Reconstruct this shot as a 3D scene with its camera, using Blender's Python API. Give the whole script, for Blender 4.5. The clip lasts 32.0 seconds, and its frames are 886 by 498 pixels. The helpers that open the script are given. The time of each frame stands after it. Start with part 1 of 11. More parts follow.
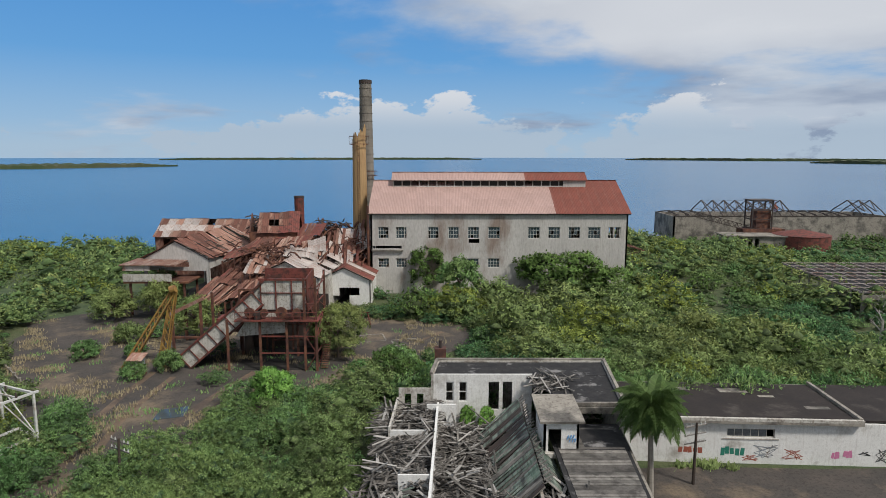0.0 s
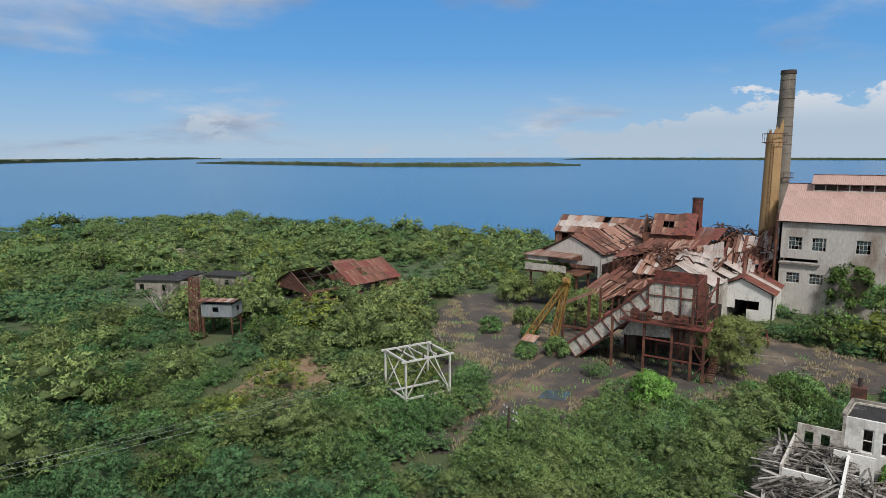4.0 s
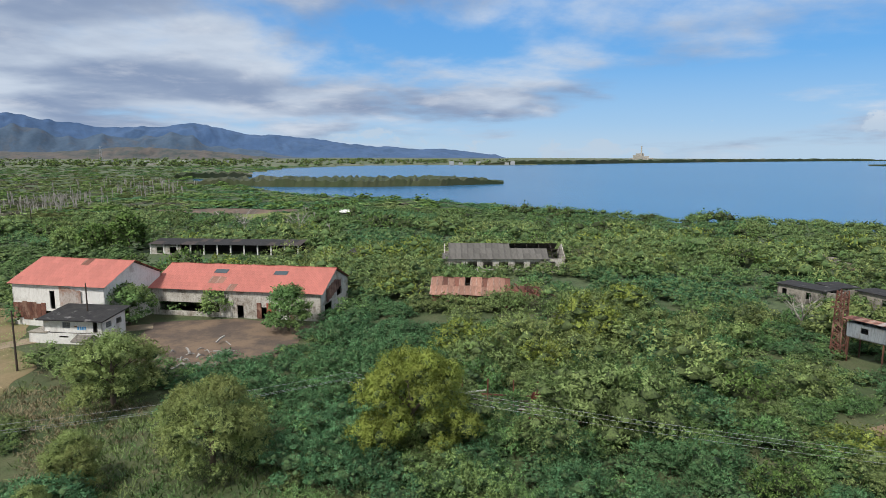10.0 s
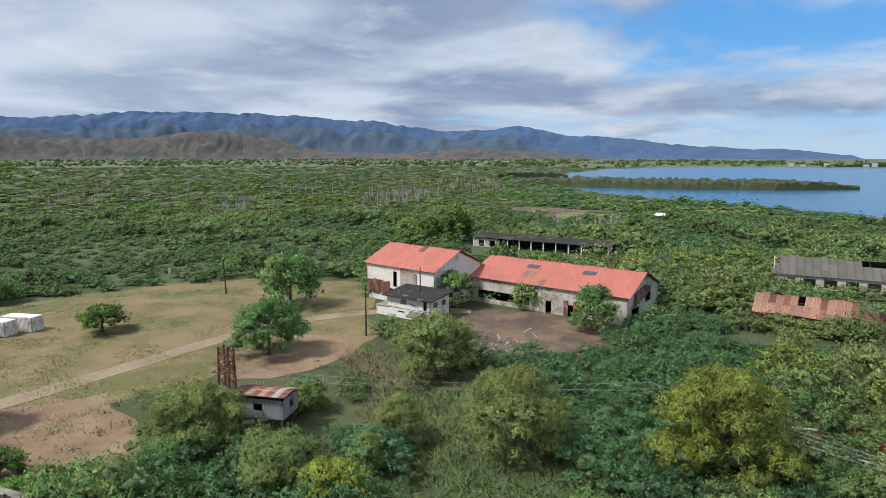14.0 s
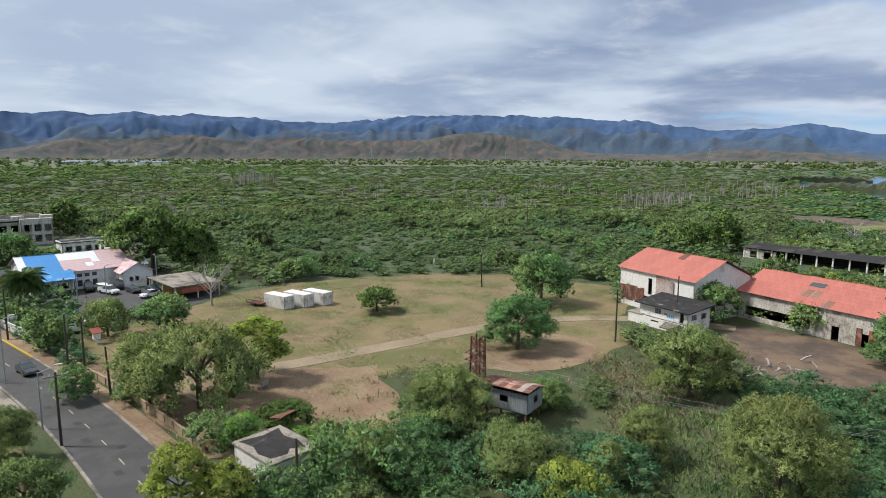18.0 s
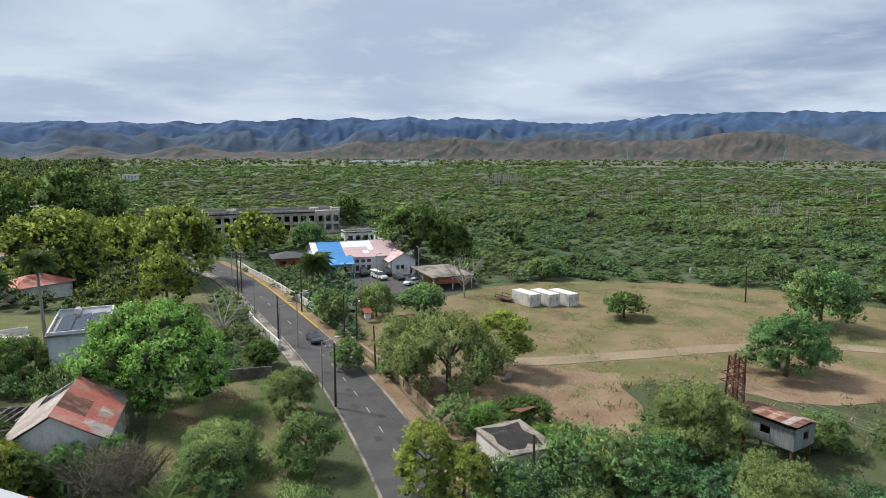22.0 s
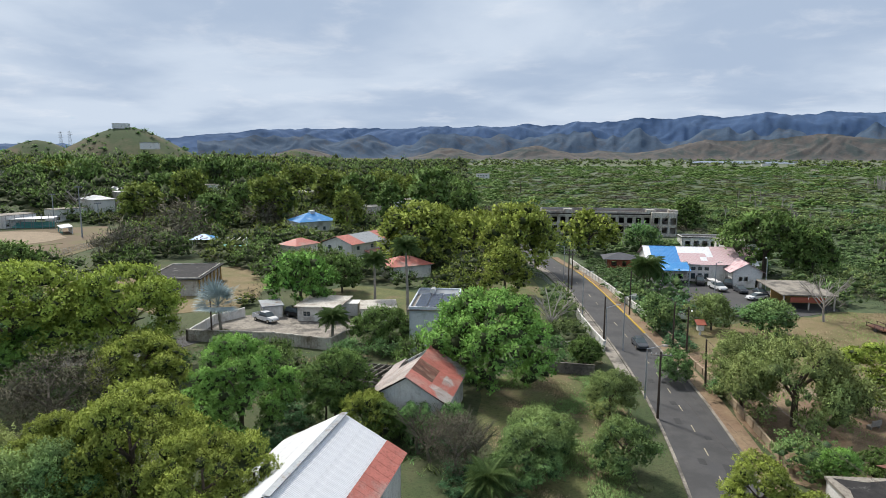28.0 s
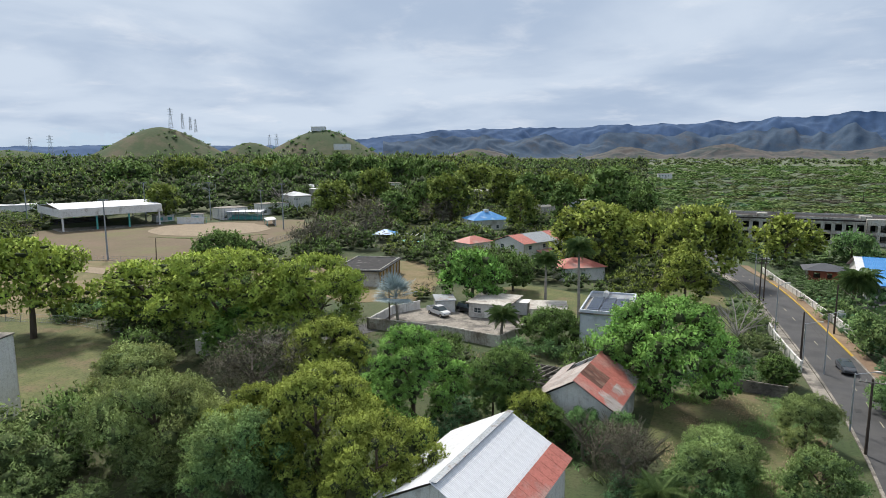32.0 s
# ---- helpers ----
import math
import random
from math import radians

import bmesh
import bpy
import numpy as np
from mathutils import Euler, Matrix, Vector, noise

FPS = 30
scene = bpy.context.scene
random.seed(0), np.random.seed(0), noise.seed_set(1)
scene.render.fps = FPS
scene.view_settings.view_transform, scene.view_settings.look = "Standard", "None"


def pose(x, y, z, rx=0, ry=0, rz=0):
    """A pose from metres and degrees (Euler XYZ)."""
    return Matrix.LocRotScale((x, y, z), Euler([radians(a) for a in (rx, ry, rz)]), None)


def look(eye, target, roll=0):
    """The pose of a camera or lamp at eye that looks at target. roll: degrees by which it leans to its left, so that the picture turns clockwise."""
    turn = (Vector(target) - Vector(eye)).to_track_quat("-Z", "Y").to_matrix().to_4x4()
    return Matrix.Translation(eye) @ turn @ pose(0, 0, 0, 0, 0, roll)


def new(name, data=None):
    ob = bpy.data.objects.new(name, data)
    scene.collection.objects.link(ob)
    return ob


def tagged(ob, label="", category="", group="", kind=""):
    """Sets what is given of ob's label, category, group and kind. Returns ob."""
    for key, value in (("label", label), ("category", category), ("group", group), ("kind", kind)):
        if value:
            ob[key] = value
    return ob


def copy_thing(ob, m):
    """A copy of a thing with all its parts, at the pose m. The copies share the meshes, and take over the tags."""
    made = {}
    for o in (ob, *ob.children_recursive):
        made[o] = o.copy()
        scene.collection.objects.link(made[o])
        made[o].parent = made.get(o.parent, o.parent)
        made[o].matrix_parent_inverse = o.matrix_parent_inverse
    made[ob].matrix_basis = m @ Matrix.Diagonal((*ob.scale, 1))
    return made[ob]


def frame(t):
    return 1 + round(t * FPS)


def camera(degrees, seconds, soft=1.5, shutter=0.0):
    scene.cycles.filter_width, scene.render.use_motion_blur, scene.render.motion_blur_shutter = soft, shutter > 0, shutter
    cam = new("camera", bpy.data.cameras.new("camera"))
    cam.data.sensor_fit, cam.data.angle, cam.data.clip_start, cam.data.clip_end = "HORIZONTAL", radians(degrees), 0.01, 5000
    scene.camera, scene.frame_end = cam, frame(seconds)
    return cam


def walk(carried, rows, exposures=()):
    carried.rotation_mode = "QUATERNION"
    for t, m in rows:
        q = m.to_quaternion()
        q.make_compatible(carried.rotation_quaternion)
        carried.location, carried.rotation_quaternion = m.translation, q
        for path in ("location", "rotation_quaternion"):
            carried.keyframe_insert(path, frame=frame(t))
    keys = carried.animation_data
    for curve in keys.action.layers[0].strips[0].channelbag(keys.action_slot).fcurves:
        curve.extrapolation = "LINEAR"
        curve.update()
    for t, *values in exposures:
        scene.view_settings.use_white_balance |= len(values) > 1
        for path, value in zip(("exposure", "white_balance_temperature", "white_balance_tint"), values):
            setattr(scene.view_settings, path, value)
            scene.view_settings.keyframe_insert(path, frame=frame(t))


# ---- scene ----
cam = camera(70.15, 32.0, soft=0.6)
EYE = 30.0
TILT = -8.60
# seconds, yaw, roll: the camera turns on the spot
ROWS = [
    (0.0, -0.04, -0.05),
    (0.5, 3.60, -0.02),
    (1.0, 7.01, 0.03),
    (1.5, 12.27, 0.07),
    (2.0, 17.64, 0.10),
    (2.5, 22.81, 0.12),
    (3.0, 27.44, 0.13),
    (3.5, 31.22, 0.14),
    (5.5, 47.42, -0.15),
    (6.0, 52.62, -0.16),
    (6.5, 57.63, -0.16),
    (7.0, 62.48, -0.15),
    (7.5, 67.22, -0.14),
    (8.0, 72.05, -0.12),
    (8.5, 76.83, -0.12),
    (9.0, 81.53, -0.15),
    (9.5, 85.83, -0.19),
    (10.0, 89.74, -0.20),
    (10.5, 93.70, -0.18),
    (11.0, 97.64, -0.15),
    (11.5, 101.51, -0.13),
    (12.0, 105.40, -0.11),
    (12.5, 108.88, -0.10),
    (13.0, 111.86, -0.09),
    (13.5, 114.78, -0.09),
    (14.0, 117.67, -0.09),
    (14.5, 120.56, -0.10),
    (16.5, 132.03, -0.20),
    (17.0, 134.89, -0.20),
    (17.5, 137.75, -0.22),
    (18.0, 140.63, -0.25),
    (18.5, 143.48, -0.27),
    (19.0, 146.31, -0.28),
    (19.5, 148.98, -0.27),
    (20.0, 151.57, -0.24),
    (20.5, 154.48, -0.21),
    (21.0, 157.41, -0.19),
    (21.5, 160.32, -0.17),
    (22.0, 163.18, -0.18),
    (22.5, 165.89, -0.21),
    (23.0, 168.56, -0.25),
    (23.5, 171.24, -0.28),
    (24.0, 173.88, -0.27),
    (24.5, 176.47, -0.23),
    (25.0, 178.99, -0.20),
    (25.5, 181.49, -0.18),
    (27.5, 190.83, 0.00),
    (28.0, 192.98, 0.02),
    (28.5, 195.12, 0.05),
    (29.0, 197.24, 0.10),
    (29.5, 199.35, 0.15),
    (30.0, 201.25, 0.19),
    (30.5, 203.13, 0.22),
    (31.0, 204.88, 0.23),
    (31.5, 206.78, 0.25),
    (32.0, 208.68, 0.26),
]
walk(cam, [(t, pose(0, 0, EYE, 90 + TILT, 0, yaw) @ pose(0, 0, 0, 0, 0, -roll)) for t, yaw, roll in ROWS],
     exposures=[(0.0, -0.30), (4.0, -0.22), (8.0, -0.08), (11.0, 0.0), (20.0, 0.07), (32.0, 0.08)])

# ---- world, sun ----
SUN_AZ, SUN_EL = 230.0, 52.0    # degrees, counted like the camera's yaw


def sky_world():
    w = bpy.data.worlds.new("sky")
    w.use_nodes = True
    nt = w.node_tree
    nt.nodes.clear()
    N, L = nt.nodes.new, nt.links.new

    def math_node(op, a, b=None, clamp=False):
        n = N("ShaderNodeMath")
        n.operation, n.use_clamp = op, clamp
        for i, v in enumerate((a, b)):
            if v is None:
                continue
            if isinstance(v, (int, float)):
                n.inputs[i].default_value = v
            else:
                L(v, n.inputs[i])
        return n.outputs[0]

    def remap(v, a, b, c, d, kind="SMOOTHSTEP"):
        n = N("ShaderNodeMapRange")
        n.interpolation_type = kind
        L(v, n.inputs[0])
        for i, q in zip((1, 2, 3, 4), (a, b, c, d)):
            if isinstance(q, (int, float)):
                n.inputs[i].default_value = q
            else:
                L(q, n.inputs[i])
        return n.outputs[0]

    def mix(f, a, b):
        n = N("ShaderNodeMix")
        n.data_type = "RGBA"
        for s, v in ((n.inputs[0], f), (n.inputs[6], a), (n.inputs[7], b)):
            if isinstance(v, tuple):
                s.default_value = (*v, 1)
            elif isinstance(v, (int, float)):
                s.default_value = v
            else:
                L(v, s)
        return n.outputs[2]

    def fbm(vec, scale, detail, rough, distort=0.0):
        n = N("ShaderNodeTexNoise")
        L(vec, n.inputs["Vector"])
        n.inputs["Scale"].default_value = scale
        n.inputs["Detail"].default_value = detail
        n.inputs["Roughness"].default_value = rough
        n.inputs["Distortion"].default_value = distort
        return n.outputs[0]

    tc = N("ShaderNodeTexCoord").outputs["Generated"]
    sep = N("ShaderNodeSeparateXYZ")
    L(tc, sep.inputs[0])
    x, y, z = sep.outputs
    up = math_node("MAXIMUM", z, 0.0)
    # sky colour
    sky = N("ShaderNodeTexSky")
    sky.sky_type, sky.sun_disc = "NISHITA", False
    sky.sun_elevation, sky.sun_rotation = radians(SUN_EL), radians(-SUN_AZ)
    sky.air_density, sky.dust_density, sky.ozone_density = 1.0, 0.6, 2.5
    nish = N("ShaderNodeVectorMath")
    nish.operation = "SCALE"
    L(sky.outputs[0], nish.inputs[0])
    nish.inputs[3].default_value = SKY_GAIN
    blue = mix(remap(up, 0.0, 0.16, 0.62, 0.0), nish.outputs[0], (0.40, 0.56, 0.72))
    own = mix(remap(up, 0.01, 0.14, 0.0, 1.0, "LINEAR"), (0.42, 0.64, 0.88), (0.12, 0.42, 0.88))
    own = mix(remap(up, 0.14, 0.34, 0.0, 1.0, "LINEAR"), own, (0.050, 0.30, 0.82))
    blue = mix(0.8, blue, own)
    # a flat cloud deck, seen in perspective
    den = math_node("ADD", up, 0.15)
    deck = N("ShaderNodeCombineXYZ")
    L(math_node("DIVIDE", x, den), deck.inputs[0])
    L(math_node("DIVIDE", y, den), deck.inputs[1])
    # the clear side of the sky
    a = radians(38)
    side = math_node("ADD", math_node("MULTIPLY", x, -math.sin(a)), math_node("MULTIPLY", y, math.cos(a)))
    side = math_node("DIVIDE", side, math_node("SQRT", math_node("MAXIMUM", math_node("SUBTRACT", 1.0, math_node("MULTIPLY", z, z)), 0.01)))
    big = fbm(deck.outputs[0], 0.55, 9, 0.56, 0.15)
    thr = remap(side, -0.15, 0.80, 0.12, 0.525, "LINEAR")
    thr = math_node("SUBTRACT", thr, remap(up, 0.15, 0.24, 0.0, 0.075))
    c = radians(-27)
    west = math_node("ADD", math_node("MULTIPLY", x, -math.sin(c)), math_node("MULTIPLY", y, math.cos(c)))
    thr = math_node("SUBTRACT", thr, math_node("MULTIPLY", remap(west, 0.90, 0.985, 0.0, 0.15), remap(up, 0.09, 0.15, 0.0, 1.0)))
    cover = remap(big, thr, math_node("ADD", thr, 0.16), 0.0, 1.0)
    shade = fbm(deck.outputs[0], 0.7, 7, 0.5, 0.25)
    low = mix(remap(side, -0.6, 0.1, 0.0, 1.0), (0.41, 0.505, 0.655), (0.26, 0.34, 0.50))
    deckcol = mix(remap(shade, 0.38, 0.62, 0.0, 1.0), low, (0.59, 0.675, 0.795))
    fine = fbm(deck.outputs[0], 2.2, 6, 0.6, 0.3)
    deckcol = mix(remap(fine, 0.5, 0.78, 0.0, 0.35), deckcol, (0.86, 0.88, 0.92))
    deckcol = mix(math_node("MULTIPLY", remap(west, 0.84, 0.97, 0.0, 0.85), remap(up, 0.10, 0.17, 0.0, 1.0)), deckcol, (0.84, 0.87, 0.92))
    col = mix(cover, blue, deckcol)
    # heaped clouds low over the sea
    stretch = N("ShaderNodeVectorMath")
    stretch.operation = "MULTIPLY"
    L(tc, stretch.inputs[0])
    stretch.inputs[1].default_value = (1.0, 1.0, 1.9)
    heap = fbm(stretch.outputs[0], 6.5, 8, 0.62, 0.1)
    b = radians(-14)
    sea_side = math_node("ADD", math_node("MULTIPLY", x, -math.sin(b)), math_node("MULTIPLY", y, math.cos(b)))
    height = math_node("ADD", remap(up, 0.015, 0.135, 0.36, 0.74, "LINEAR"), remap(sea_side, 0.78, 0.97, 0.16, 0.0))
    hcover = remap(heap, height, math_node("ADD", height, 0.05), 0.0, 0.92)
    hcol = mix(remap(up, 0.03, 0.10, 0.0, 1.0), (0.50, 0.62, 0.76), (0.86, 0.88, 0.92))
    col = mix(hcover, col, hcol)
    # pale haze along the horizon
    col = mix(remap(up, 0.0, 0.05, 0.45, 0.0), col, (0.52, 0.64, 0.76))
    # an overcast sky is neutral and brightest overhead
    col = mix(remap(up, 0.26, 0.5, 0.0, 0.85), col, (0.56, 0.59, 0.63))
    gain = N("ShaderNodeVectorMath")
    gain.operation = "SCALE"
    L(col, gain.inputs[0])
    L(remap(up, 0.28, 0.75, 1.0, 1.15), gain.inputs[3])
    bg = N("ShaderNodeBackground")
    L(gain.outputs[0], bg.inputs[0])
    bg.inputs[1].default_value = 1.0
    out = N("ShaderNodeOutputWorld")
    L(bg.outputs[0], out.inputs[0])
    scene.world = w


SKY_GAIN = 0.10
sky_world()
sun = new("sun", bpy.data.lights.new("sun", "SUN"))
sun.data.energy, sun.data.angle, sun.data.color = 4.1, radians(8), (1.0, 0.95, 0.88)
_a, _e = radians(SUN_AZ), radians(SUN_EL)
sun.matrix_world = look((0, 0, 0), (math.sin(_a) * math.cos(_e), -math.cos(_a) * math.cos(_e), -math.sin(_e)))
scene.view_settings.exposure = 0.0

# ---- materials ----
def surf(name, c1, c2, scale=1.0, rough=0.8, metal=0.0, bump=0.15, stain=None, stain_scale=0.2, amount=0.5, stretch=(1, 1, 1),
         vary=0.0, island=0.0, fine=14.0, leafy=0.0, hue=None, wave=0.0, grime=0.0, streak=0.0, clump=0.0):
    """A worn surface: two base colours in a noise, a stain colour in a wider one, grain and relief."""
    m = bpy.data.materials.new(name)
    m.use_nodes = True
    nt = m.node_tree
    N, L = nt.nodes.new, nt.links.new
    p = nt.nodes["Principled BSDF"]
    p.inputs["Roughness"].default_value, p.inputs["Metallic"].default_value = rough, metal
    tc = N("ShaderNodeTexCoord")
    mp = N("ShaderNodeMapping")
    mp.inputs["Scale"].default_value = stretch
    L(tc.outputs["Object"], mp.inputs[0])

    def nz(s, d=5, r=0.6, vec=mp.outputs[0]):
        n = N("ShaderNodeTexNoise")
        L(vec, n.inputs["Vector"])
        n.inputs["Scale"].default_value, n.inputs["Detail"].default_value, n.inputs["Roughness"].default_value = s, d, r
        return n.outputs[0]

    def ramp(v, a, b, lo=0.0, hi=1.0):
        n = N("ShaderNodeMapRange")
        L(v, n.inputs[0])
        for i, q in zip((1, 2, 3, 4), (a, b, lo, hi)):
            n.inputs[i].default_value = q
        return n.outputs[0]

    def mix(f, a, b, kind="MIX"):
        n = N("ShaderNodeMix")
        n.data_type, n.blend_type = "RGBA", kind
        for s, v in ((n.inputs[0], f), (n.inputs[6], a), (n.inputs[7], b)):
            if isinstance(v, tuple):
                s.default_value = (*v, 1)
            elif isinstance(v, (int, float)):
                s.default_value = v
            else:
                L(v, s)
        return n.outputs[2]

    grain = nz(scale * fine, 3)
    col = mix(ramp(nz(scale), 0.35, 0.65), c1, c2)
    if stain:
        col = mix(ramp(nz(stain_scale, 7, 0.65), 0.62 - 0.3 * amount, 0.72 - 0.2 * amount, 0, 0.9), col, stain)
    if hue:
        geo = N("ShaderNodeNewGeometry")
        pos = nz(hue[1], 2, 0.5, geo.outputs["Position"])
        col = mix(ramp(pos, 0.42, 0.62), col, hue[0])
    col = mix(ramp(grain, 0.3, 0.7, 0, 0.35), col, mix(1.0, col, (0.45, 0.45, 0.45), "MULTIPLY"))
    if grime:
        g1 = ramp(nz(2.6, 9, 0.72), 0.50, 0.62, 0, grime)
        col = mix(g1, col, mix(1.0, col, (0.30, 0.26, 0.23), "MULTIPLY"))
    if streak:
        ms = N("ShaderNodeMapping")
        ms.inputs["Scale"].default_value = (5.0, 5.0, 0.35)
        L(tc.outputs["Object"], ms.inputs[0])
        g2 = ramp(nz(1.0, 6, 0.65, ms.outputs[0]), 0.52, 0.68, 0, streak)
        col = mix(g2, col, mix(1.0, col, (0.42, 0.33, 0.27), "MULTIPLY"))
    if vary:
        oi = N("ShaderNodeObjectInfo")
        hs = N("ShaderNodeHueSaturation")
        L(col, hs.inputs["Color"])
        L(ramp(oi.outputs["Random"], 0, 1, 1 - vary, 1 + vary), hs.inputs["Value"])
        col = hs.outputs[0]
    if clump:
        geo3 = N("ShaderNodeNewGeometry")
        hs = N("ShaderNodeHueSaturation")
        L(col, hs.inputs["Color"])
        L(ramp(nz(0.30, 2, 0.5, geo3.outputs["Position"]), 0.33, 0.67, 1 - clump, 1 + clump), hs.inputs["Value"])
        col = hs.outputs[0]
    if island:
        geo2 = N("ShaderNodeNewGeometry")
        hs = N("ShaderNodeHueSaturation")
        L(col, hs.inputs["Color"])
        L(ramp(geo2.outputs["Random Per Island"], 0, 1, 1 - island, 1 + island), hs.inputs["Value"])
        col = hs.outputs[0]
    L(col, p.inputs["Base Color"])
    h = grain
    if wave:
        wv = N("ShaderNodeTexWave")
        wv.inputs["Scale"].default_value = wave
        L(tc.outputs["Object"], wv.inputs["Vector"])
        h = wv.outputs["Fac"]
    if bump:
        bp = N("ShaderNodeBump")
        bp.inputs["Strength"].default_value, bp.inputs["Distance"].default_value = bump, 0.08
        L(h, bp.inputs["Height"])
        L(bp.outputs[0], p.inputs["Normal"])
    if leafy:
        tr = N("ShaderNodeBsdfTranslucent")
        L(col, tr.inputs[0])
        ms = N("ShaderNodeMixShader")
        ms.inputs[0].default_value = leafy
        out = nt.nodes["Material Output"]
        L(p.outputs[0], ms.inputs[1])
        L(tr.outputs[0], ms.inputs[2])
        L(ms.outputs[0], out.inputs[0])
        p.inputs["Specular IOR Level"].default_value = 0.15
    return m


def glass(name, tint=(0.05, 0.07, 0.08), rough=0.08):
    m = bpy.data.materials.new(name)
    m.use_nodes = True
    p = m.node_tree.nodes["Principled BSDF"]
    p.inputs["Base Color"].default_value = (*tint, 1)
    p.inputs["Roughness"].default_value, p.inputs["IOR"].default_value = rough, 1.5
    return m


def sea_material():
    m = surf("sea_water", (0.020, 0.112, 0.245), (0.032, 0.142, 0.285), 0.004, 0.22, 0, 0)
    nt = m.node_tree
    N, L = nt.nodes.new, nt.links.new
    p = nt.nodes["Principled BSDF"]
    p.inputs["IOR"].default_value = 1.33
    tc = N("ShaderNodeTexCoord")
    mp = N("ShaderNodeMapping")
    mp.inputs["Scale"].default_value = (0.5, 0.9, 1)
    L(tc.outputs["Object"], mp.inputs[0])
    n = N("ShaderNodeTexNoise")
    n.inputs["Scale"].default_value, n.inputs["Detail"].default_value = 0.6, 6
    L(mp.outputs[0], n.inputs["Vector"])
    b = N("ShaderNodeBump")
    b.inputs["Strength"].default_value, b.inputs["Distance"].default_value = 0.35, 0.25
    L(n.outputs[0], b.inputs["Height"])
    L(b.outputs[0], p.inputs["Normal"])
    return m


